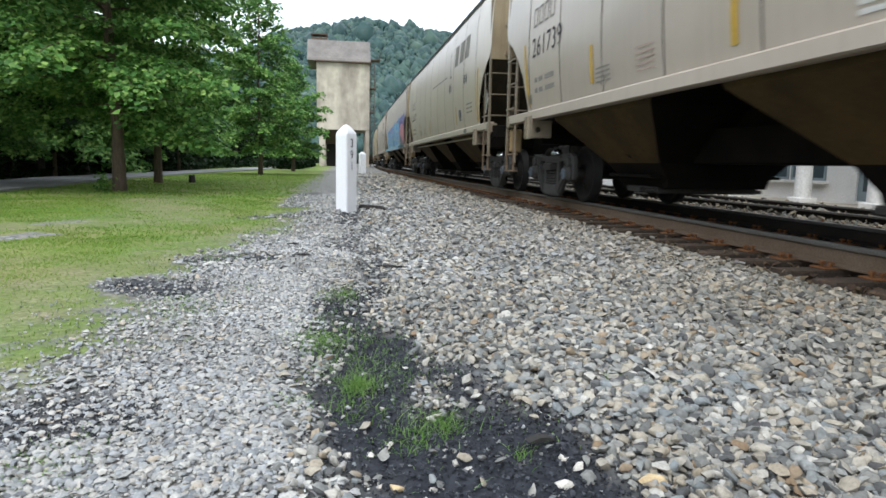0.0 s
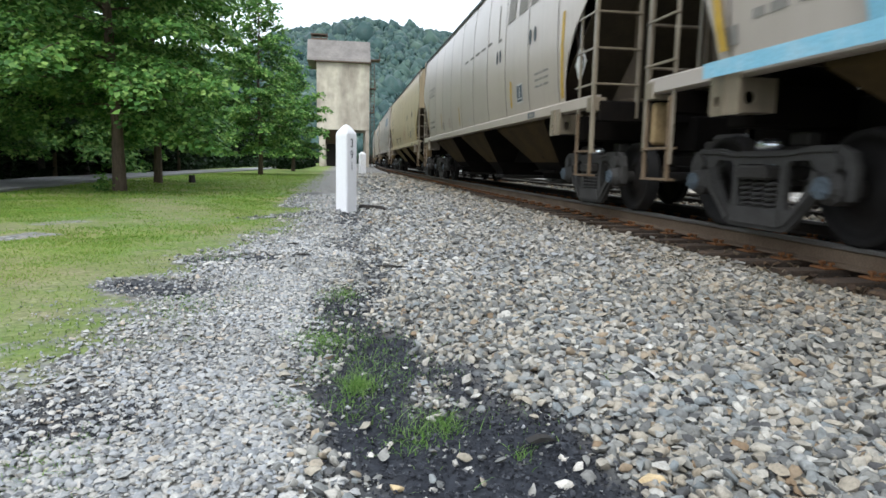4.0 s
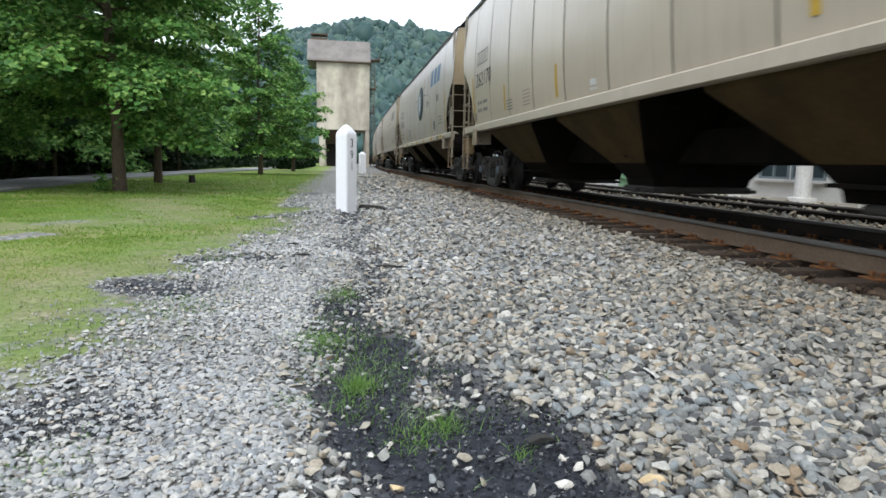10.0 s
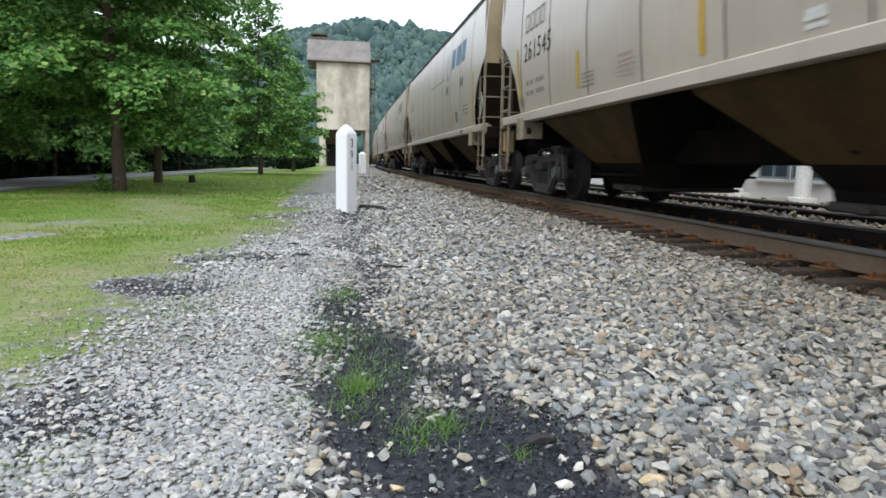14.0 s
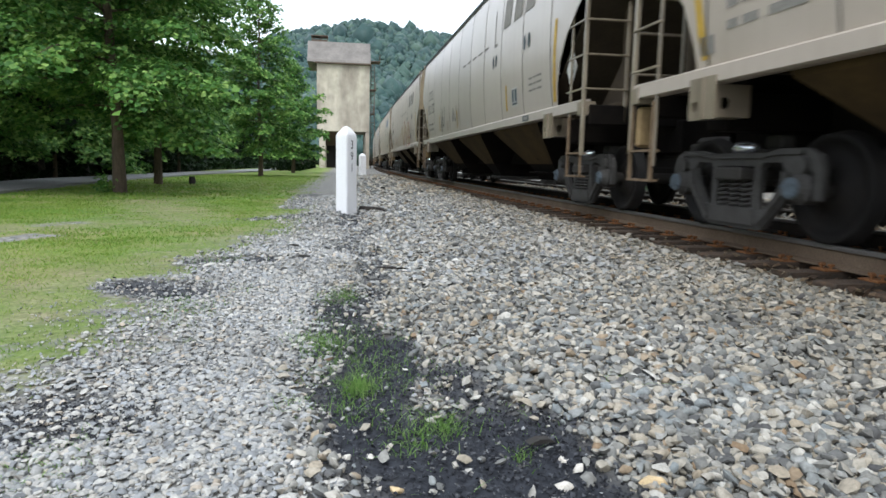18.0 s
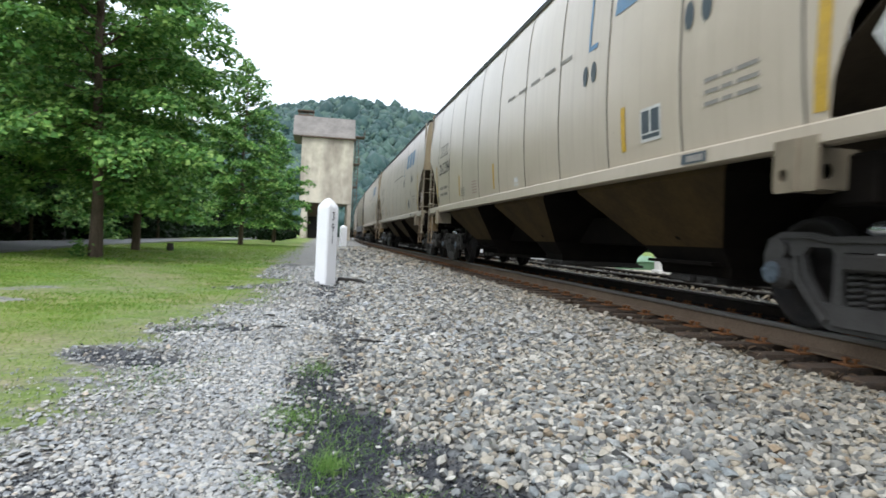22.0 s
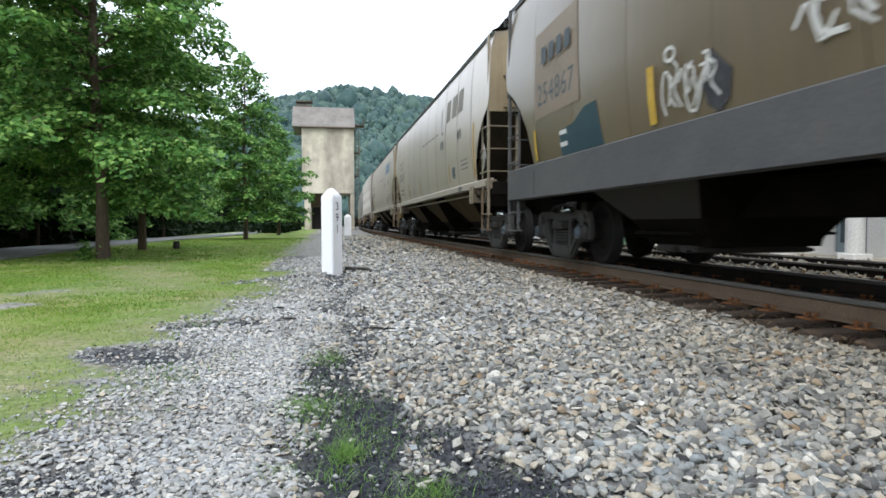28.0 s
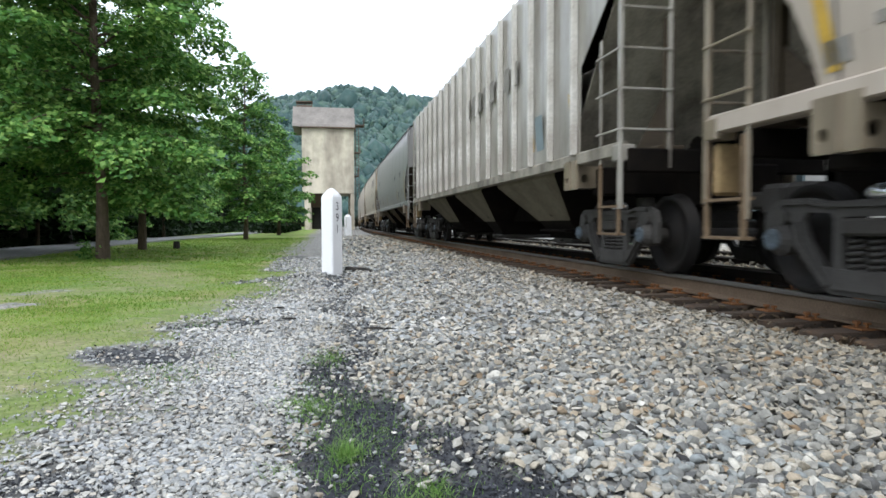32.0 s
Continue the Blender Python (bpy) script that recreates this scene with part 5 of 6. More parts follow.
def bracket_mesh(mat):
    bm = B()
    box(bm, -1.54, -1.30, 8.06, 8.14, 0.82, 1.26, 0.03)
    for z in (0.92, 1.02, 1.12):
        rod(bm, (-1.50, 8.13, z), (-1.50, 8.16, z), 0.02, 6)
    return mesh_from("end_bracket", bm, mat)


def port_mesh():
    """A knobbly vibrator bracket low on the outer hopper sheet."""
    bm = B()
    bmesh.ops.create_icosphere(bm, subdivisions=2, radius=1.0)
    r = random.Random(4)
    for v in bm.verts:
        v.co = Vector((v.co.x * 0.05, v.co.y * 0.34, v.co.z * 0.13)) * r.uniform(0.75, 1.15)
        v.co.x, v.co.z = v.co.x - 0.905 * 1.0 - v.co.z * 0.9, v.co.z + 0.72
    return mesh_from("vibrator_bracket", bm, RECESS)


def glint_mesh():
    """A made-up mirror dome on the bolster end, shaped to catch a sky glint."""
    bm = B()
    bmesh.ops.create_uvsphere(bm, u_segments=14, v_segments=8, radius=1.0, matrix=Matrix.Translation((-0.98, 0, 0.80)) @ Matrix.Diagonal((0.10, 0.16, 0.07, 1)))
    return mesh_from("wear_plate", bm, GLINT_METAL, True)


def bolster_end_mesh():
    """The outer end of the body bolster behind the jacking plate: a painted box with a round hole."""
    bm = B()
    face = [(-1.57, 1.05), (-1.22, 1.05), (-1.22, 1.33), (-1.57, 1.33)]
    hole = [(-1.46 + 0.05 * math.cos(a), 1.17 + 0.055 * math.sin(a)) for a in [math.pi * 2 * i / 12 for i in range(12)]]
    edges = []
    for loop in (face, hole):
        v = [bm.verts.new((x, -0.16, z)) for x, z in loop]
        edges += [bm.edges.new((v[i], v[(i + 1) % len(v)])) for i in range(len(v))]
    bmesh.ops.triangle_fill(bm, use_beauty=True, edges=edges)
    r = bmesh.ops.extrude_face_region(bm, geom=bm.faces[:])
    for v in [g for g in r["geom"] if isinstance(g, bmesh.types.BMVert)]:
        v.co.y += 0.02
    box(bm, -1.57, -1.22, -0.14, 0.16, 1.315, 1.33)
    box(bm, -1.57, -1.22, -0.14, 0.16, 1.05, 1.065)
    box(bm, -1.57, -1.22, 0.14, 0.16, 1.065, 1.315)
    bmesh.ops.recalc_face_normals(bm, faces=bm.faces)
    return mesh_from("bolster_end", bm, GRIMY_END)


def step_mesh(end):
    bm = B()
    for y in (7.66, 8.14):
        box(bm, -1.59, -1.56, y - 0.02, y + 0.02, 0.46, 1.28)
    for z in (0.47, 0.78):
        box(bm, -1.60, -1.50, 7.64, 8.16, z - 0.012, z + 0.012)
    return mesh_from("step", bm, end)


def pad_mesh(mat):
    """The jacking plate below the sill, with its round hole."""
    bm = B()
    outer = [(-0.21, 1.40), (0.19, 1.40), (0.19, 1.06), (0.17, 1.03), (-0.21, 1.03)]
    hole = [(0.09 + 0.045 * math.cos(a), 1.15 + 0.05 * math.sin(a)) for a in [math.pi * 2 * i / 12 for i in range(12)]]
    ov = [bm.verts.new((-1.60, y, z)) for y, z in outer]
    hv = [bm.verts.new((-1.60, y, z)) for y, z in hole]
    edges = [bm.edges.new((v[i], v[(i + 1) % len(v)])) for v in (ov, hv) for i in range(len(v))]
    bmesh.ops.triangle_fill(bm, use_beauty=True, edges=edges)
    r = bmesh.ops.extrude_face_region(bm, geom=bm.faces[:])
    for v in [g for g in r["geom"] if isinstance(g, bmesh.types.BMVert)]:
        v.co.x += 0.03
    box(bm, -1.625, -1.60, -0.06, -0.03, 1.035, 1.395)
    bmesh.ops.recalc_face_normals(bm, faces=bm.faces)
    return mesh_from("jacking_pad", bm, mat)


def frame_mesh():
    """A cast truck side frame: one plate with its windows and pedestal jaws, raised chords and a spring seat."""
    bm = B()
    half = [(0.0, 0.755), (0.42, 0.750), (0.62, 0.785), (0.92, 0.785), (1.06, 0.725), (1.11, 0.60), (1.09, 0.37), (1.035, 0.36), (1.025, 0.56), (0.99, 0.602),
            (0.79, 0.602), (0.755, 0.56), (0.745, 0.42), (0.69, 0.33), (0.43, 0.08), (0.36, 0.06), (0.0, 0.06)]
    outer = half + [(-y, z) for y, z in half[-2:0:-1]]
    window = [(0.365, 0.62), (0.40, 0.665), (0.62, 0.67), (0.675, 0.61), (0.63, 0.48), (0.46, 0.26), (0.385, 0.25), (0.365, 0.32)]
    middle = [(-0.27, 0.635), (0.27, 0.635), (0.29, 0.60), (0.27, 0.26), (-0.27, 0.26), (-0.29, 0.60)]
    loops = [outer, window, [(-y, z) for y, z in window], middle]
    edges = []
    for loop in loops:
        v = [bm.verts.new((-1.015, y, z)) for y, z in loop]
        edges += [bm.edges.new((v[i], v[(i + 1) % len(v)])) for i in range(len(v))]
    bmesh.ops.triangle_fill(bm, use_beauty=True, edges=edges)
    r = bmesh.ops.extrude_face_region(bm, geom=bm.faces[:])
    for v in [g for g in r["geom"] if isinstance(g, bmesh.types.BMVert)]:
        v.co.x -= 0.055
    for s in (-1, 1):
        prism(bm, [(s * 0.70, 0.60), (s * 0.745, 0.57), (s * 0.725, 0.41), (s * 0.41, 0.105), (s * 0.37, 0.14), (s * 0.665, 0.44)], -1.105, -1.06)
        rod(bm, (-0.96, s * 0.89, 0.64), (-1.12, s * 0.89, 0.64), 0.085, 10)
    prism(bm, [(-0.60, 0.755), (-0.90, 0.775), (-0.90, 0.735), (-0.60, 0.735), (-0.40, 0.705), (0.40, 0.705), (0.60, 0.735), (0.90, 0.735), (0.90, 0.775), (0.60, 0.755), (0.40, 0.735), (-0.40, 0.735)], -1.10, -1.06)
    prism(bm, [(-0.36, 0.10), (0.36, 0.10), (0.32, 0.25), (-0.32, 0.25)], -1.10, -0.93)
    bmesh.ops.recalc_face_normals(bm, faces=bm.faces)
    return mesh_from("side_frame", bm, FRAME_STEEL)


def spring_mesh():
    """One coil spring: a wire wound up round its axis."""
    bm = B()
    turns, seg, wire = 5.5, 10, 4
    prev = None
    for i in range(int(turns * seg) + 1):
        a = 2 * math.pi * i / seg
        z = 0.255 + 0.25 * i / (turns * seg)
        ring = []
        for j in range(wire):
            b = 2 * math.pi * j / wire
            r = 0.058 + 0.017 * math.cos(b)
            ring.append(bm.verts.new((-1.03 + r * math.cos(a), r * math.sin(a), z + 0.017 * math.sin(b))))
        if prev:
            for j in range(wire):
                bm.faces.new((prev[j], prev[(j + 1) % wire], ring[(j + 1) % wire], ring[j]))
        prev = ring
    bmesh.ops.recalc_face_normals(bm, faces=bm.faces)
    return mesh_from("coil_spring", bm, FRAME_STEEL, True)


def bolster_mesh():
    bm = B()
    box(bm, -1.16, 1.16, -0.21, 0.21, 0.50, 0.625, 0.02)
    box(bm, -0.8, 0.8, -0.20, 0.20, 0.45, 0.80, 0.04)
    rod(bm, (0, 0, 0.7), (0, 0, 1.0), 0.22, 14)
    for s in (-1, 1):
        rod(bm, (-0.9, s * 0.42, 0.42), (0.9, s * 0.42, 0.42), 0.05, 8)
        for x in (-0.76, 0.76):
            prism(bm, [(s * 0.36, 0.30), (s * 0.42, 0.62), (s * 0.44, 0.62), (s * 0.42, 0.30)], x - 0.05, x + 0.05)
        box(bm, s * 0.62 - 0.08, s * 0.62 + 0.08, -0.12, 0.12, 0.80, 0.93, 0.02)
    return mesh_from("truck", bm, RUNNING)


def bearing_mesh():
    bm = B()
    lathe(bm, [(-1.17, 0.05), (-1.16, 0.10), (-1.12, 0.115), (-1.10, 0.135), (-0.95, 0.135)], 16)
    return mesh_from("bearing", bm, FRAME_STEEL, False)


def cap_mesh():
    bm = B()
    for i in range(3):
        a = i * 2.094
        rod(bm, (-1.205, 0.055 * math.cos(a), 0.055 * math.sin(a)), (-1.16, 0.055 * math.cos(a), 0.055 * math.sin(a)), 0.017, 6)
    lathe(bm, [(-1.185, 0.03), (-1.185, 0.085), (-1.165, 0.09)], 14)
    return mesh_from("axle_cap", bm, CAP_BLUE)


def axle_mesh():
    bm = B()
    rod(bm, (-1.15, 0, 0), (1.15, 0, 0), 0.075, 12)
    return mesh_from("wheelset", bm, RUNNING)


def wheel_mesh():
    bm = B()
    lathe(bm, [(-0.085, 0.10), (-0.085, 0.145), (-0.030, 0.185), (0.005, 0.30), (-0.020, 0.385), (-0.062, 0.395), (-0.068, 0.448), (-0.060, 0.455), (0.035, 0.458), (0.050, 0.480), (0.068, 0.480), (0.072, 0.40), (0.040, 0.385), (0.030, 0.30), (0.03, 0.18), (0.075, 0.14), (0.075, 0.10)], 26)
    me = mesh_from("wheel", bm, WHEEL, True)
    return me


def coupler_mesh():
    bm = B()
    box(bm, -0.11, 0.11, 7.6, 8.70, 0.74, 0.93, 0.03)
    box(bm, -0.20, 0.20, 8.62, HALF - 0.02, 0.66, 1.00, 0.05)
    return mesh_from("coupler", bm, RUNNING)


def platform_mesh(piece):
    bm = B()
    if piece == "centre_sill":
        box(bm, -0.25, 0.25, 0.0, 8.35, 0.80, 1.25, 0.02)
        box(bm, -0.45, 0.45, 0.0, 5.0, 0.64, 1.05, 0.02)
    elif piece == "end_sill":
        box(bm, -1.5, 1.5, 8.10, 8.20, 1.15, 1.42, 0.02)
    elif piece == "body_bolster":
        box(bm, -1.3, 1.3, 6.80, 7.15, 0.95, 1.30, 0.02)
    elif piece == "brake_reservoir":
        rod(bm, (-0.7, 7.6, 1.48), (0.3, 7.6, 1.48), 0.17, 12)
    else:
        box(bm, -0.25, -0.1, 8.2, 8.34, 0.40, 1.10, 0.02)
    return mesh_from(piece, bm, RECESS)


def brace_mesh(x):
    """A strut from the end sill up to the overhanging end, with its foot plate."""
    bm = B()
    box(bm, x - 0.05, x + 0.05, 8.02, 8.12, 1.40, 2.90, 0.01)
    box(bm, x - 0.16, x + 0.16, 7.90, 8.16, 1.40, 1.46, 0.01)
    prism(bm, [(8.04, 1.44), (7.35, 1.44), (7.35, 1.50), (8.04, 2.10)], x - 0.015, x + 0.015)
    return mesh_from("end_brace", bm, END_SHADED_GRIME)


def decal_mesh(shape, mat, lift=0.005):
    """Flat paint laid on the curve of the near side. shape: outline of (u, z), u along the car from its middle, read from the side."""
    bm = B()
    vs = [bm.verts.new((0, u, z)) for u, z in shape]
    if isinstance(shape, Strip):
        for i in range(len(vs) // 2 - 1):
            bm.faces.new((vs[i], vs[i + 1], vs[-2 - i], vs[-1 - i]))
    else:
        bm.faces.new(vs)
    bmesh.ops.triangulate(bm, faces=bm.faces[:])
    zs = [z for _, z in shape]
    z = min(zs) + 0.12
    while z < max(zs):
        bmesh.ops.bisect_plane(bm, geom=bm.verts[:] + bm.edges[:] + bm.faces[:], plane_co=(0, 0, z), plane_no=(0, 0, 1))
        z += 0.12
    for f in bm.faces:
        f.normal_update()
        if f.normal.x > 0:
            f.normal_flip()
    for v in bm.verts:
        v.co.x = -(width_at(v.co.z) + 0.005 + lift) if v.co.z > 1.48 else -(1.588 + lift)
    return mesh_from("decal", bm, mat)


def rect(u0, u1, z0, z1, skew=0.0):
    return [(u0, z0), (u1, z0), (u1 + skew, z1), (u0 + skew, z1)]


class Strip(list):
    """An outline whose first half runs along one edge of a stroke and its second half back along the other."""


def stroke(points, w):
    """A brush stroke as one outline round a line of points."""
    p = np.array(points, float)
    d = np.gradient(p, axis=0)
    n = np.stack([-d[:, 1], d[:, 0]], 1) / (np.linalg.norm(d, axis=1)[:, None] + 1e-9)
    return Strip(tuple(q) for q in np.concatenate([p + n * w / 2, (p - n * w / 2)[::-1]]))


def number_mesh(text, u, z, size, mat):
    """Numerals on the near side; the line runs towards the car's front."""
    me = glyphs(text, size, 1.10)
    wide = max(v.co.x for v in me.vertices)
    for v in me.vertices:
        zz = z + v.co.y * 1.02
        v.co = Vector((-(width_at(zz) + 0.011), u - v.co.x * 1.40 / wide, zz))
    me.materials.append(mat)
    return me


def common_decals(k):
    """What most of the cars carry: marks, stripes, stencil panels and hatch plates. u: rear end positive."""
    out = []

    def add(name, shape, mat, label=""):
        out.append((name, shape, mat, label))
    R, Fr = HALF, -HALF
    for i in range(4):
        u = R - 2.42 - i * 0.27
        for shape in (rect(u - 0.20, u - 0.165, 2.80, 3.10), rect(u - 0.035, u, 2.80, 3.10), rect(u - 0.165, u - 0.035, 2.80, 2.835), rect(u - 0.165, u - 0.035, 3.065, 3.10)):
            add("reporting_mark", shape, FADED_PAINT, "faded reporting mark")
    add("reflector", [(R - 2.08, 1.56), (R - 2.20, 1.56), (R - 1.98, 2.62), (R - 1.88, 2.62)], YELLOW, "yellow reflective strip")
    add("reflector", [(Fr + 1.98, 1.56), (Fr + 2.10, 1.56), (Fr + 1.98, 2.75), (Fr + 1.86, 2.75)], YELLOW, "yellow reflective strip")
    for u, z in ((R - 4.92, 1.64), (R - 7.92, 1.60), (Fr + 4.75, 1.64)):
        add("reflector", rect(u, u + 0.10, z, z + 0.48), YELLOW, "yellow reflective strip")
    for u in (Fr + 3.30, Fr + 3.56, Fr + 5.58, Fr + 5.82):
        add("route_plate", [(u + 0.075 * math.cos(a), 2.70 + 0.13 * math.sin(a)) for a in [i * math.pi / 6 for i in range(12)]], DARK_DECAL, "dark oval plate")
    add("stencil_border", rect(Fr + 4.02, Fr + 4.42, 1.68, 2.02), WHITE_DECAL)
    add("stencil_panel", rect(Fr + 4.05, Fr + 4.39, 1.71, 1.99), DARK_DECAL, "dark stencil panel")
    for z in (2.04, 1.94, 1.84):
        for u, w in ((Fr + 2.62, 0.26), (Fr + 2.93, 0.14), (Fr + 3.11, 0.2)):
            add("stencil_word", rect(u, u + w, z, z + 0.035), FADED_PAINT)
    for z in (1.93, 1.76):
        for u, w in ((R - 2.62, 0.15), (R - 2.88, 0.20), (R - 3.42, 0.42)):
            add("stencil_word", rect(u, u + w, z, z + 0.072), FADED_PAINT)
    for z in (1.79, 1.735, 1.68, 1.625):
        add("stencil_line", rect(R - 5.42, R - 5.00, z, z + 0.022), FADED_PAINT)
    for z in (1.86, 1.80, 1.74, 1.68, 1.62):
        add("warning_line", rect(R - 6.52, R - 6.10, z, z + 0.022), FADED_RED, "faded red stencil line")
    for i in range(1, PANELS):
        u = -8.3 + i * 16.6 / PANELS
        if abs(u) < 7.0:
            add("weld_seam", rect(u - 0.012, u + 0.012, 1.50, 4.24), SEAM, "grimy weld seam")
    add("sill_tag", rect(Fr + 3.22, Fr + 3.60, 1.365, 1.455), DARK_DECAL, "dark tag on the sill")
    add("sill_tag_face", rect(Fr + 3.27, Fr + 3.52, 1.38, 1.435), FADED_PAINT)
    add("stencil_bar", rect(Fr + 4.20, Fr + 4.23, 1.76, 1.99), WHITE_DECAL)
    add("stencil_bar", rect(Fr + 4.05, Fr + 4.39, 1.75, 1.765), WHITE_DECAL)
    add("data_plate", rect(R - 2.28, R - 2.06, 1.60, 1.76), FADED_PAINT)
    add("data_plate", rect(R - 9.36, R - 9.14, 1.56, 1.595), WHITE_DECAL)
    add("data_plate", rect(R - 9.36, R - 9.14, 1.62, 1.70), WHITE_DECAL)
    return out


def logo(mat):
    """The owner's mark as plain slanted bars."""
    f = -HALF
    out = []
    for i in range(3):
        u = f + 5.08 - i * 0.74
        out.append(("owner_mark", [(u - 0.52, 3.20), (u, 3.20), (u - 0.10, 3.72), (u - 0.62, 3.72)], mat, "faded slanted owner's mark"))
    out.append(("owner_mark", rect(f + 5.70, f + 5.76, 2.98, 3.70), mat, "thin painted line"))
    out.append(("owner_mark", rect(f + 5.50, f + 5.70, 2.98, 3.04), mat, "thin painted line"))
    for i in range(5):
        u = f + 6.3 + i * 0.62
        out.append(("stencil_line", rect(u, u + 0.42, 3.06, 3.11), FADED_PAINT, ""))
    return out


def scrawl(u, z, w, h, mat, seed, thick=0.045, n=4, name="graffiti"):
    """A sprayed tag of looping strokes."""
    r = random.Random(seed)
    out = []
    for i in range(n):
        c = u + w * (i + 0.5) / n
        a0 = r.uniform(0, 6)
        pts_ = [(c + w / n * 0.55 * math.cos(a0 + q * 0.55), z + h * (0.5 + 0.5 * math.sin(a0 * 0.7 + q * 0.62))) for q in range(8)]
        out.append((name, stroke(pts_, thick), mat, "sprayed graffiti stroke"))
    return out


SHAPES = [
    [[(0.92, 0.04), (0.40, 0.06), (0.12, 0.48), (0.30, 0.94), (0.74, 0.86)], [(0.74, 0.86), (0.84, 0.66), (0.95, 0.44)]],
    [[(0.10, 1.0), (0.62, 0.78), (0.22, 0.40), (0.86, 0.0)]],
    [[(0.52, 0.02), (0.14, 0.36), (0.28, 0.92), (0.76, 0.88), (0.92, 0.42), (0.74, 0.20)]],
    [[(0.05, 0.0), (0.48, 0.52), (0.88, 0.98)], [(0.46, 1.0), (0.70, 1.0), (0.90, 0.98), (0.94, 0.5)]],
    [[(0.05, 0.5), (0.24, 0.95), (0.50, 0.5), (0.74, 0.05), (0.95, 0.55)], [(0.50, 0.95), (0.70, 0.75), (0.92, 0.95)]]]


def rounded(points):
    """A line with its corners cut once."""
    p = np.array(points, float)
    a, b = p[:-1] * 0.78 + p[1:] * 0.22, p[:-1] * 0.22 + p[1:] * 0.78
    return [tuple(p[0])] + [tuple(q) for q in np.stack([a, b], 1).reshape(-1, 2)] + [tuple(p[-1])]


def lettering(u, w, z0, z1, order, edge, fill, thick, lean=0.12):
    """A row of sprayed abstract shapes, each an outline under a fill; the row runs towards the car's front."""
    out = []
    for i, k in enumerate(order):
        for width, mat, label in ((thick * 1.5, edge, "sprayed outline"), (thick, fill, "sprayed bright fill")):
            for line in SHAPES[k]:
                pts_ = [(u - w * (i + s_ * 0.96 + lean * v), z0 + (z1 - z0 + 0.10 * math.sin(i * 2.2)) * v) for s_, v in rounded(line)]
                out.append(("graffiti", stroke(pts_, width), mat, label))
    return out


def mural():
    """Large lettering before a dusk sky with dark hills, sprayed along the side of one car."""
    f = -HALF

    def shape(points, mat, label):
        return ("graffiti", [(f + d, z) for d, z in points], mat, label)
    out = [shape([(1.42, 2.2), (6.0, 2.3), (14.4, 2.3), (14.4, 2.60), (12, 2.68), (8, 2.80), (5.2, 2.88), (3.0, 2.95), (1.25, 3.02), (1.35, 2.7)], SPRAY_LAVENDER, "lavender sprayed sky"),
           shape([(1.42, 2.3), (5.4, 2.35), (9.2, 2.2), (9.2, 2.6), (5.4, 2.78), (3.2, 2.72), (1.50, 2.55)], SPRAY_PURPLE, "purple sprayed dusk"),
           shape([(1.80, 1.50), (5.4, 1.50), (5.4, 2.50), (4.0, 2.42), (3.1, 2.58), (2.4, 2.56), (1.46, 2.36), (1.44, 2.0)], SPRAY_PINK, "pink sprayed glow"),
           shape([(2.2, 1.50), (5.2, 1.50), (5.2, 2.30), (4.5, 2.26), (3.9, 2.02), (3.2, 1.88)], SPRAY_GREY, "dark sprayed hills"),
           shape([(8.2, 1.50), (9.8, 1.50), (9.6, 2.2), (9.2, 2.30), (8.7, 2.15)], SPRAY_GREY, "dark sprayed hills"),
           shape([(8.8, 2.1), (9.3, 2.15), (9.5, 2.5), (9.0, 2.55)], SPRAY_PINK, "pink sprayed glow"),
           shape([(9.4, 1.50), (14.3, 1.50), (14.4, 2.25), (12.0, 2.3), (9.6, 2.35)], SPRAY_CYAN, "pale blue sprayed ground")]
    out.append(shape([(4.5, 1.50), (8.6, 1.50), (8.75, 2.2), (8.3, 2.8), (6.5, 2.78), (4.4, 2.70)], SPRAY_CYAN, "pale blue sprayed ground"))
    out += lettering(f + 14.35, 1.02, 1.56, 2.52, (4, 0, 4, 2, 3), WHITE_DECAL, SPRAY_BLUE, 0.25)
    out += lettering(f + 8.75, 1.14, 1.60, 2.78, (0, 1, 2, 3), WHITE_DECAL, SPRAY_BLUE, 0.33, 0.04)
    for d, z in ((7.4, 1.65), (4.45, 1.6), (10.9, 1.62)):
        out.append(shape([(d, z), (d + 0.12, z), (d + 0.16, z + 0.62), (d + 0.05, z + 0.62)], SPRAY_ORANGE, "orange paint shade"))
    r = random.Random(3)
    for i in range(14):
        d, z = r.uniform(4.6, 8.6), r.uniform(1.65, 2.5)
        out.append(shape([(d, z), (d + 0.10, z + 0.02), (d + 0.13, z + 0.09), (d + 0.02, z + 0.08)], SPRAY_TEAL if i % 3 else SPRAY_CYAN, "dark paint fleck"))
    for i in range(9):
        d, z = r.uniform(1.8, 5.0), r.uniform(2.70, 2.92)
        out.append(shape([(d, z), (d + 0.03, z), (d + 0.03, z + 0.03), (d, z + 0.03)], WHITE_DECAL, "white painted star"))
    for d0, d1, z0, z1 in ((3.55, 4.25, 1.62, 1.66), (3.55, 4.25, 2.02, 2.06), (3.55, 3.59, 1.66, 2.02), (4.21, 4.25, 1.66, 2.02), (3.85, 3.89, 1.70, 1.98)):
        out.append(shape([(d0, z0), (d1, z0), (d1, z1), (d0, z1)], WHITE_DECAL, "thin stencil box line"))
    out.append(("graffiti", rect(f + 4.6, HALF - 2.0, 1.345, 1.475), SPRAY_CYAN, "pale blue sprayed sill"))
    out.append(("graffiti", rect(f + 1.5, f + 4.6, 1.345, 1.475), SPRAY_TEAL, "dark teal sprayed sill"))
    for i in range(8):
        d = 1.8 + i * 0.34
        out.append(("graffiti", stroke([(f + d, 1.37), (f + d + 0.08, 1.45), (f + d + 0.16, 1.38)], 0.03), SPRAY_CYAN, "pale sprayed stroke"))
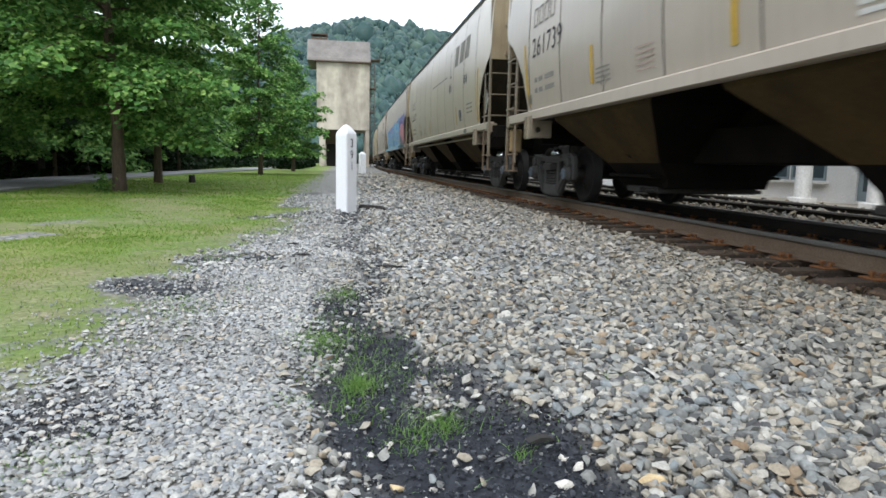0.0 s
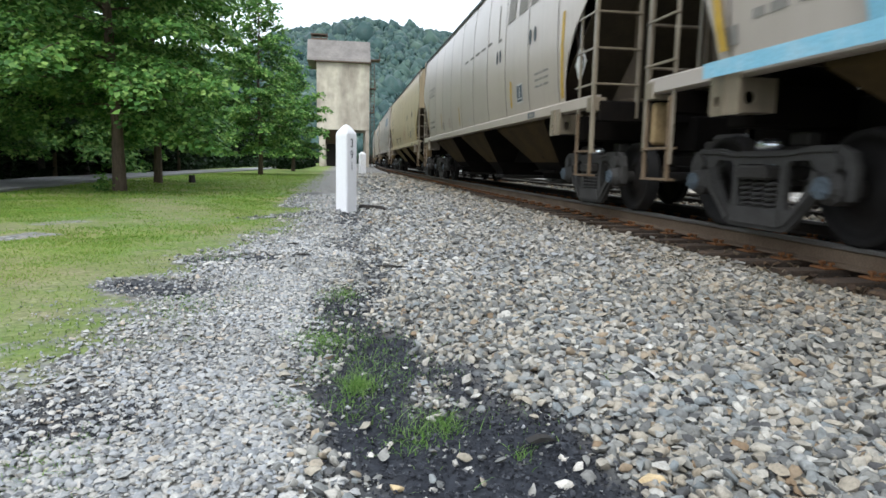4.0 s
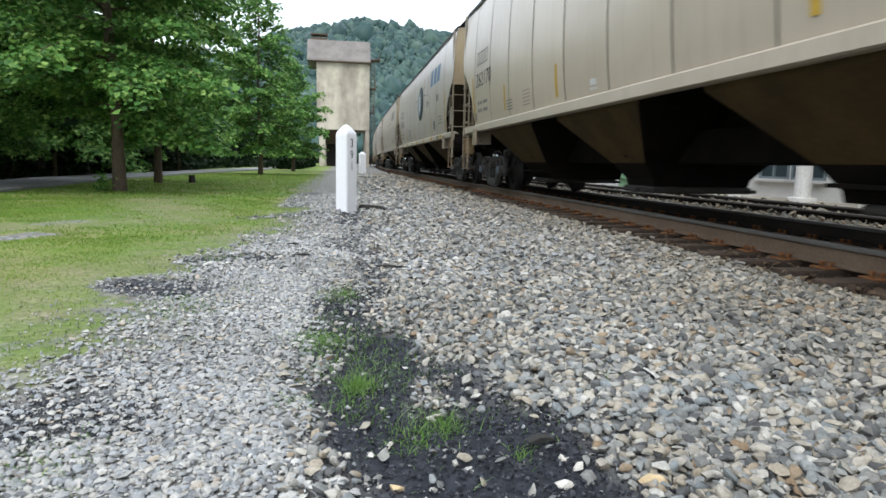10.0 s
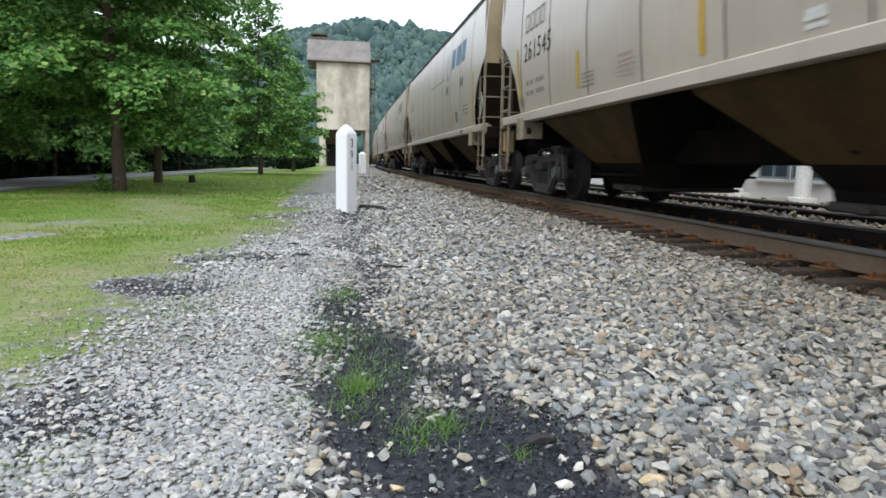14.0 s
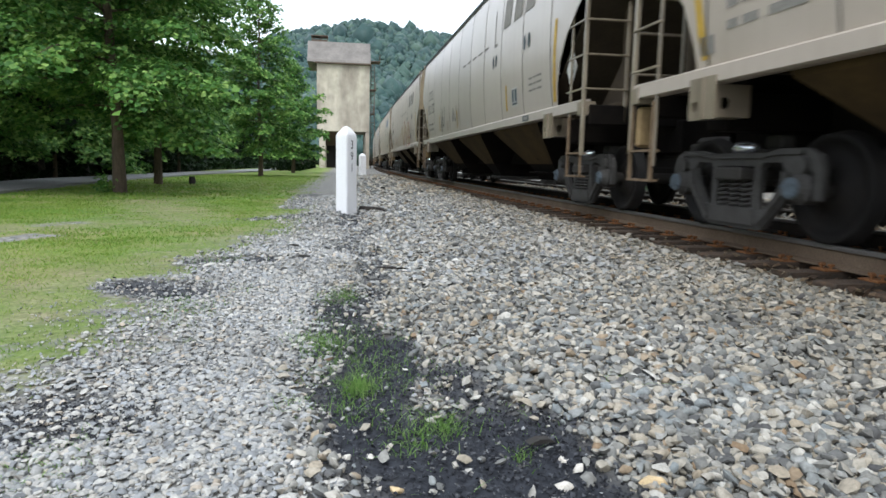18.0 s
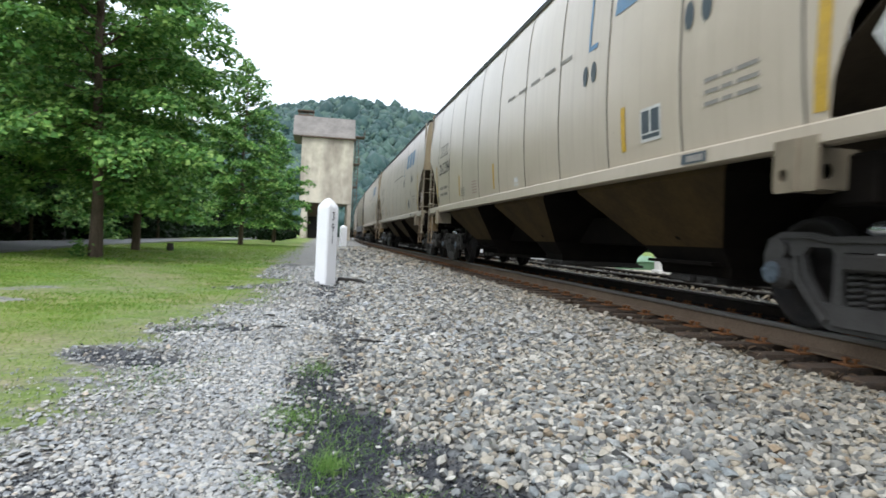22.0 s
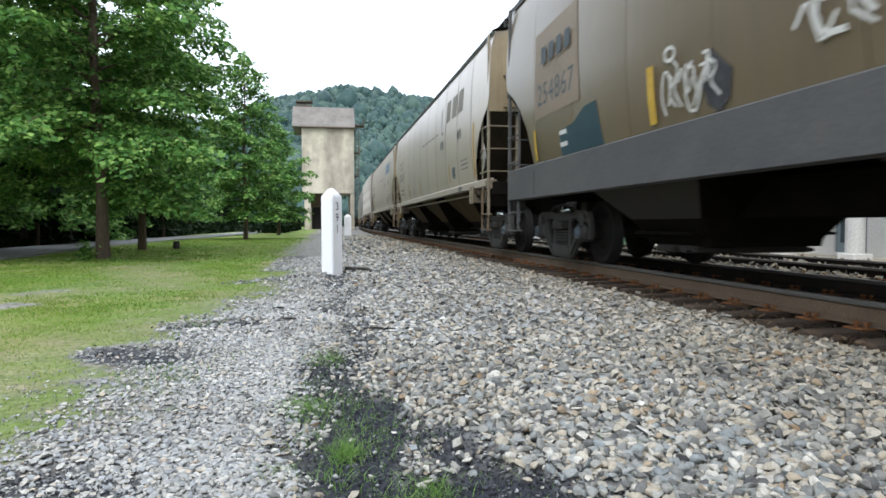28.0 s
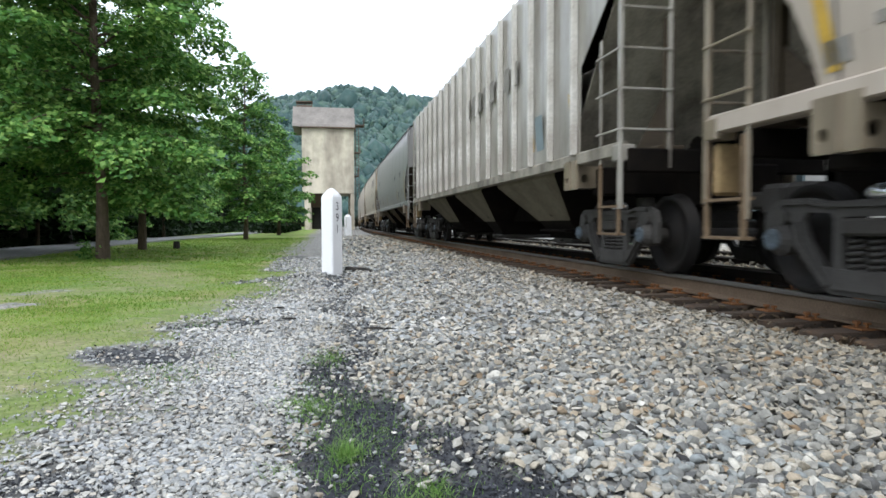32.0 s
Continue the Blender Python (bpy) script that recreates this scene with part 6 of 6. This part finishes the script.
    for i in range(6):
        d = 5.4 + i * 1.6
        out.append(("graffiti", rect(f + d, f + d + 0.5, 1.37, 1.45), WHITE_DECAL if i % 2 else SPRAY_BLUE, "sill paint patch"))
    return out


def tag_letters(u, w, z0, z1, order, mat, thick):
    """A scrawled black tag in single thin lines."""
    out = []
    for i, k in enumerate(order):
        for line in SHAPES[k]:
            out.append(("graffiti", stroke([(u - w * (i + s_ * 1.05 + 0.25 * v), z0 + (z1 - z0) * v + 0.05 * math.sin(i * 2.0)) for s_, v in rounded(line)], thick), mat, "sprayed black tag stroke"))
    return out


SPECS = [
    # paint, number, logo, extras
    ("beige", "261739", True, ()), ("cream", "262239", True, ()), ("pale", "", False, mural()), ("beige", "", True, ()),
    ("yellow", "265042", False, tag_letters(3.05, 0.30, 1.58, 1.95, (4, 1, 0, 2), BLACK_PAINT, 0.045) + tag_letters(1.08, 0.28, 1.56, 1.92, (2, 1, 3, 4), BLACK_PAINT, 0.045) + scrawl(-2.6, 1.7, 0.6, 0.75, RED_PAINT, 7, 0.05, 3) + scrawl(-4.3, 1.8, 0.3, 0.5, FADED_PAINT, 8, 0.04, 2)),
    ("grey", "261535", True, ()), ("cream", "262170", True, ()), ("pale", "265043", True, "emblem"), ("beige", "261545", True, ()),
    ("beige", "", True, ()), ("beige", "261162", True, ()), ("pale", "261172", True, scrawl(2.9, 1.75, 0.6, 0.6, BLACK_PAINT, 11, 0.06, 2) + scrawl(0.9, 1.8, 0.6, 0.4, FADED_PAINT, 12, 0.08, 2)),
    ("beige", "261090", True, lettering(-HALF + 8.45, 1.06, 1.60, 2.38, (4, 3, 1, 0), RED_PAINT, PALE_FILL, 0.27) + tag_letters(-HALF + 9.3, 0.22, 1.85, 2.2, (2, 1, 0), RED_PAINT, 0.022) + tag_letters(-HALF + 12.4, 0.36, 1.62, 2.05, (2, 1, 0, 4), RED_PAINT, 0.022)),
    ("cream", "262284", True, ()), ("beige", "262299", True, ()), ("beige", "", True, ()), ("brown", "254867", False, "brown"),
    ("beige", "262619", True, ()), ("beige", "263096", True, ()), ("white", "", False, "ribbed"), ("slate", "", False, ()), ("cream", "", True, ()), ("beige", "", True, ()),
    ("grey", "", False, ()), ("beige", "", True, ()), ("cream", "", True, ()), ("beige", "", True, ()), ("grey", "", False, ())]


def make_car(k):
    paint, number, marked, extra = SPECS[k]
    mat, words = PAINTS[paint]
    ribbed, brown = extra == "ribbed", extra == "brown"
    shape_words = {"ribbed": "ribbed-side ", "brown": "round-sided "}.get(extra if isinstance(extra, str) else "", "smooth-sided ")
    tail = " with a sprayed blue mural" if k == 2 else " with sprayed graffiti" if extra and not isinstance(extra, str) else " with an oval emblem" if extra == "emblem" else " rolling on the main track"
    car = tagged(new("hopper_car"), f"{words} {shape_words}covered hopper car{tail}", "railway car", "freight train")
    CACHE["walk_mat"] = RUNNING

    def add(name, key, build, at=(0, 0, 0), parent=car, label="", turn=False):
        ob = put(name, cached(key, build), parent, at, label)
        if turn:
            ob.rotation_euler = (0, 0, math.pi)
        return ob
    for i in range(PANELS):
        add("side_sheet", ("panel", i, paint, ribbed), lambda: panel_mesh(i, mat, -1, ribbed))
        add("side_sheet", ("panel", i, paint, ribbed), None, turn=True)
    add("roof", ("roof", brown), lambda: roof_mesh(SLATE_SILL if brown else ROOF_GRIME), label="sooty sheet roof with a rolled edge")
    add("walkway", ("walkway",), walkway_mesh, label="steel grating roof walkway")
    for y in (-4.1, 0, 4.1):
        add("hatch", ("hatch",), hatch_mesh, (0, y, 0), label="long roof hatch")
    end = END_PAINT if paint in ("beige", "cream", "pale", "yellow") else SLATE_SILL if brown else mat
    iron = GRIMY_END if end is END_PAINT else end
    for s in (-1, 1):
        add("bulkhead", ("bulkhead", paint, s, ribbed), lambda: bulkhead_mesh(end, s, ribbed))
        add("slope_sheet", ("slope", s, ribbed), lambda: slope_mesh(RIBBED_END if ribbed else END_SHADED_GRIME, s, ribbed), label="stained sloping end sheet" if ribbed else "rusty sloping end sheet with recess shade in its colour")
        add("side_sill", ("sill", paint, s, brown), lambda: sill_mesh(SLATE_SILL if brown else RIBBED_END if ribbed else mat, s, brown), label="dark grey deep side sill" if brown else "")
    for i, y in enumerate((-4.25, 0.0, 4.25)):
        bay = add("hopper_bay", ("bay", brown, ribbed, paint == "yellow", i), lambda: bay_mesh(RUNNING if brown else UNDER_PALE if ribbed else UNDER_MUSTARD if paint == "yellow" else UNDER, -1, i - 1), (0, y, 0), label="discharge hopper in a shaded tone")
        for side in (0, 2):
            # black put into the cross sheets for the shade between bays
            add("cross_sheet", ("cross", i, side), lambda: bay_mesh(RECESS, side, i - 1), parent=bay, label="sloping sheet coloured black for shade")
        add("outlet_chute", ("chute", i), lambda: chute_mesh(i - 1), parent=bay, label="shade-black outlet chute with a bolted flange")
        add("outlet_gate", ("gate",), gate_mesh, (0, y, 0))
        if not brown and k < 22:
            add("vibrator_bracket", ("port",), port_mesh, parent=bay, label="black bracket on the hopper sheet")
    for flip in (False, True):
        add("coupler", ("coupler",), coupler_mesh, turn=flip)
        for piece in ("centre_sill", "end_sill", "body_bolster", "brake_reservoir", "air_hose"):
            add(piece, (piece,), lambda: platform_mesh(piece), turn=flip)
        for x in (-0.95, 0.95):
            add("end_brace", ("brace", x), lambda: brace_mesh(x), turn=flip, label="rusty end brace")
    # ladders stand at all four corners: mirrored shapes for the two hands
    for hand in (1, -1):
        for flip in (False, True):
            def mirrored(build, hand=hand):
                me = build()
                if hand < 0:
                    for v in me.vertices:
                        v.co.x = -v.co.x
                    me.flip_normals()
                return me
            lad = add("ladder", ("ladder", paint, hand), lambda: mirrored(lambda: ladder_mesh(iron)), turn=flip, label="steel corner ladder")
            for kind in ("side", "end"):
                add("stile", ("stile", paint, kind, hand), lambda: mirrored(lambda: stile_mesh(iron, kind)), parent=lad)
            if k < 22:
                for i in range(6):
                    z = 1.62 + i * 0.44
                    if i < 3:
                        add("rung", ("rung", paint, "side", hand), lambda: mirrored(lambda: rung_mesh(iron, "side")), (0, 0, z), lad)
                    add("rung", ("rung", paint, "end", hand), lambda: mirrored(lambda: rung_mesh(iron, "end")), (0, 0, z), lad)
            add("step", ("step", paint, hand), lambda: mirrored(lambda: step_mesh(SLATE_SILL if brown else LADDER_RUST)), turn=flip)
            if hand > 0:
                add("end_bracket", ("bracket", brown), lambda: bracket_mesh(RUNNING if brown else BRACKET_TAN), turn=flip, label="ochre bracket plate")
            add("jacking_pad", ("pad", paint, hand), lambda: mirrored(lambda: pad_mesh(SLATE_SILL if brown else GRIMY_END)), (0, (HALF - 2.2) * (-1 if flip else 1), 0))
    if not brown:
        for y in (2.2 - HALF, HALF - 2.2):
            add("bolster_end", ("bolster_end",), bolster_end_mesh, (0, y, 0), label="tan box end of the body bolster")
    if k in (1, 17):
        bm = B()
        for y0, y1 in ((-6.3, -2.0), (-2.0, 2.4), (2.4, 6.6)):
            rod(bm, (-1.40, y0, 1.235), (-1.40, y1, 1.235), 0.022, 6)
            rod(bm, (-1.40, y1, 1.235), (-1.40, y1 - 0.10, 1.235), 0.034, 6)
        part("brake_pipe", bm, END_PAINT, car, "thin pale brake pipe under the sill")
    for y in (-6.965, 6.965):
        truck = add("truck", ("truck",), bolster_mesh, (0, y, 0), label="cast steel two-axle truck")
        if k < 22:
            add("wear_plate", ("wear",), glint_mesh, parent=truck, label="added mirror dome for a bright glint")
        for flip in (False, True):
            add("side_frame", ("frame",), frame_mesh, parent=truck, turn=flip)
            for dy in (-0.17, 0.0, 0.17):
                sp = add("coil_spring", ("spring",), spring_mesh, (0, dy, 0), truck)
                if flip:
                    sp.location, sp.rotation_euler = (0, dy, 0), (0, 0, math.pi)
            for dy in (-0.89, 0.89):
                add("bearing", ("bearing",), bearing_mesh, (0, dy, 0.457), truck, turn=flip)
    sets = []
    for y in (-6.965 - 0.89, -6.965 + 0.89, 6.965 - 0.89, 6.965 + 0.89):
        ws = add("wheelset", ("axle",), axle_mesh, (0, y, 0.457), label="steel wheelset")
        add("wheel", ("wheel",), wheel_mesh, (-0.7525, 0, 0), ws)
        add("wheel", ("wheel",), wheel_mesh, (0.7525, 0, 0), ws, turn=True)
        add("axle_cap", ("cap",), cap_mesh, (0, 0, 0), ws)
        sets.append((ws, y))
    # paint work on the near side
    marks = []
    if ribbed:
        bm = B()
        box(bm, -1.66, -1.565, -0.035, 0.035, 1.46, 4.26, 0.012)
        rib = mesh_from("side_post", bm, POST_PAINT)
        for i in range(17):
            for sx in (0, math.pi):
                ob = put("side_post", rib, car, (0, -6.92 + i * 13.84 / 16, 0), "chalky pressed side post")
                ob.rotation_euler = (0, 0, sx)
        for i in range(8):
            u = -1.0 - i * 0.5
            marks.append(("reporting_mark", rect(u, u + 0.3, 2.9, 3.3), FADED_PAINT, "faded lettering"))
        marks.append(("reflector", rect(-HALF + 2.12, -HALF + 2.24, 1.5, 2.28), YELLOW, "yellow reflective strip"))
        marks.append(("reflector", rect(-HALF + 3.72, -HALF + 3.80, 1.5, 1.95), YELLOW, "yellow reflective strip"))
        marks.append(("stencil_panel", rect(-HALF + 3.28, -HALF + 3.60, 1.62, 2.2), TRIM_GREY, "grey-green stencil panel"))
    elif k < 22 and not brown:
        marks += common_decals(k)
        if marked and k != 7:
            marks += logo(BLUE_PAINT if k in (5, 6, 13, 14, 15, 18, 7, 0, 9) else FADED_PAINT)
    if isinstance(extra, list):
        marks += extra
    if extra == "emblem":
        oval = lambda rx, rz: [(-HALF + 7.7 + rx * math.cos(a), 2.88 + rz * math.sin(a)) for a in [i * math.pi / 10 for i in range(20)]]
        marks.append(("emblem", oval(0.82, 0.66), DARK_DECAL, "dark oval emblem"))
        marks.append(("emblem_centre", oval(0.58, 0.46), TRIM_GREY, "grey-green emblem centre"))
        marks.append(("emblem_centre", rect(-HALF + 7.58, -HALF + 7.82, 2.6, 3.15), WHITE_DECAL, ""))
        marks += logo(BLUE_PAINT)
        for d in (2.8, 4.8, 6.78, 8.86, 10.65, 12.7, 14.8):
            marks.append(("reflector", rect(-HALF + d - 0.22, -HALF + d + 0.22, 1.355, 1.475), YELLOW, "yellow sill stripe"))
        marks += tag_letters(-HALF + 11.9, 0.44, 1.65, 2.05, (2, 4, 0), BLACK_PAINT, 0.028)
    if brown:
        R, f = HALF, -HALF
        marks += [("graffiti", [(R - 3.95, 2.15), (R - 2.25, 2.15), (R - 2.25, 3.40), (R - 3.85, 3.45)], BROWN_PALE, "pinkish repainted patch"),
                  ("graffiti", [(R - 4.55, 1.52), (R - 3.20, 1.52), (R - 3.20, 1.86), (R - 3.7, 1.90), (R - 4.05, 2.04), (R - 4.42, 2.06)], SPRAY_TEAL, "dark teal painted patch"),
                  ("graffiti", rect(R - 3.45, R - 3.20, 1.80, 1.86), WHITE_DECAL, "small white stencil"), ("graffiti", rect(R - 3.45, R - 3.20, 1.64, 1.70), WHITE_DECAL, "small white stencil"),
                  ("reflector", rect(R - 5.80, R - 5.67, 1.56, 2.12), YELLOW, "yellow reflective strip"), ("reflector", rect(R - 2.3, R - 2.2, 1.55, 2.0), YELLOW, "yellow reflective strip"),
                  ("graffiti", [(R - 6.90, 1.60), (R - 6.74, 1.51), (R - 6.60, 1.60), (R - 6.54, 1.82), (R - 6.62, 1.95), (R - 6.70, 2.05), (R - 6.84, 1.93), (R - 6.97, 1.82)], BLACK_PAINT, "black sprayed blot"),
                  ("graffiti", rect(f + 4.0, f + 4.9, 1.62, 2.22), WHITE_DECAL, ""), ("graffiti", rect(f + 4.04, f + 4.86, 1.66, 2.18), SPRAY_GREY, "dark stencil panel"),
                  ("reflector", rect(f + 4.95, f + 5.08, 1.55, 2.2), YELLOW, "yellow reflective strip"), ("reflector", rect(f + 1.75, f + 1.9, 1.55, 2.25), YELLOW, "yellow reflective strip"),
                  ("graffiti", [(R - 3.75, 1.20), (R - 3.1, 1.19), (R - 3.0, 1.30), (R - 3.3, 1.36), (R - 3.7, 1.33)], RED_PAINT, "faded red sill patch")]
        marks += [("graffiti", rect(f + 1.9 + i * 0.2, f + 2.05 + i * 0.2, z, z + 0.03), WHITE_DECAL, "small sill stencil") for i in range(4) for z in (1.16, 1.10)]
        marks += tag_letters(R - 5.85 + 0.0, 0.20, 1.60, 2.05, (2, 1, 0, 3), WHITE_DECAL, 0.030) + tag_letters(R - 5.95, 0.22, 1.66, 1.98, (1, 4, 3, 1), WHITE_DECAL, 0.026) + tag_letters(R - 7.75, 0.36, 1.78, 2.22, (0, 2, 1, 3), WHITE_DECAL, 0.045) + tag_letters(R - 7.60, 0.38, 1.72, 2.10, (4, 1, 4, 0), WHITE_DECAL, 0.030)
        marks.append(("graffiti", stroke([(R - 6.10 + 0.09 * math.cos(q * 0.7), 2.15 + 0.06 * math.sin(q * 0.7)) for q in range(10)], 0.035), WHITE_DECAL, "white sprayed ring"))
        marks += [("reporting_mark", rect(R - 2.6 - i * 0.3 - 0.2, R - 2.6 - i * 0.3, 2.90, 3.14), DARK_DECAL, "faded reporting mark") for i in range(4)]
    for j, (name, shape, m, label) in enumerate(marks):
        order = 0.05 if k == 2 and name == "reflector" else 0.004 + 0.0006 * j if name in ("graffiti", "emblem_centre") or (brown and name != "reflector") else 0.030 if brown else 0.004
        if name in ("stencil_panel", "sill_tag_face"):
            order = 0.007
        if name == "stencil_bar":
            order = 0.010
        key = ("decal", name, m.name, tuple((round(u, 3), round(z, 3)) for u, z in shape), order)
        put(name, cached(key, lambda: decal_mesh(shape, m, order)), car, (0, 0, 0), label)
    if number:
        put("car_number", number_mesh(number, HALF - 2.37, 2.33, 0.44, DARK_DECAL if brown else BLACK_PAINT), car, label="stencilled car number")
    if not ribbed and k < 22:
        # a diamond placard on the end and its board
        bm = B()
        for f in (0,):
            vs = [bm.verts.new((-1.50, -7.46 + dx, 1.98 + dz)) for dx, dz in ((-0.19, 0), (0, -0.27), (0.19, 0), (0, 0.27))]
            bm.faces.new(vs)
        r = bmesh.ops.extrude_face_region(bm, geom=bm.faces[:])
        for v in [g for g in r["geom"] if isinstance(g, bmesh.types.BMVert)]:
            v.co.x += 0.015
        bmesh.ops.recalc_face_normals(bm, faces=bm.faces)
        put("placard", cached(("placard", k % 3), lambda: mesh_from("placard", bm, WHITE_DECAL)), car, label="white diamond placard")
        for q, (w_, m_) in enumerate(((0.155, DARK_DECAL), (0.135, WHITE_DECAL))):
            bm = B()
            bm.faces.new([bm.verts.new((-1.5025 - 0.003 * q, -7.46 + dx * w_, 1.98 + dz * w_ * 1.42)) for dx, dz in ((0, 1), (1, 0), (0, -1), (-1, 0))])
            put("placard_border" if q == 0 else "placard_face", cached(("placard_face", q), lambda: mesh_from("placard_face", bm, m_)), car)
    if k == 7:
        # one car of the train is longer than the others
        for ob in car.children:
            ob.location.y *= LONGER
            if ob.name.split(".")[0] not in ("truck", "wheelset", "hopper_bay", "outlet_gate", "jacking_pad", "bolster_end", "hatch"):
                ob.scale.y = LONGER
        sets = [(ws, y * LONGER) for ws, y in sets]
    return car, sets


def coupling_time(i):
    n = len(COUPLINGS)
    step = CAR / PERIOD_V
    if i < 0:
        return COUPLINGS[0] + i * step
    return COUPLINGS[i] if i < n else COUPLINGS[-1] + (i - n + 1) * step


TRAIN = [make_car(k) for k in range(len(SPECS))]


def car_place(k, t):
    """How far ahead the middle of car k is at t seconds."""
    return 9.0 + PERIOD_V * ((coupling_time(k - 1) + coupling_time(k)) / 2 - t)


def motions():
    for k, (car, sets) in enumerate(TRAIN):
        rows = []
        for i in range(65):
            t = i * 0.5
            x, y, a = on_line(car_place(k, t))
            rows.append((t, pose(x, y, HEAD, 0, 0, -math.degrees(a))))
        walk(car, rows)
        # wheels turn while the car passes in front of the camera
        rate = math.degrees(PERIOD_V / 0.457)
        for ws, y in sets:
            near = [i / 15 for i in range(481) if -6 < car_place(k, i / 15) + y < 34]
            here = Matrix.Translation(ws.location)
            if len(near) < 2:
                continue
            spin = lambda t: here @ Matrix.Rotation(radians(rate * (t - near[0])), 4, "X")
            rows = [(t, spin(t)) for t in near]
            if near[0] > 0.01:
                rows.insert(0, (0.0, spin(near[0])))
            if near[-1] < 31.99:
                rows.append((32.0, spin(near[-1])))
            walk(ws, rows)


motions()
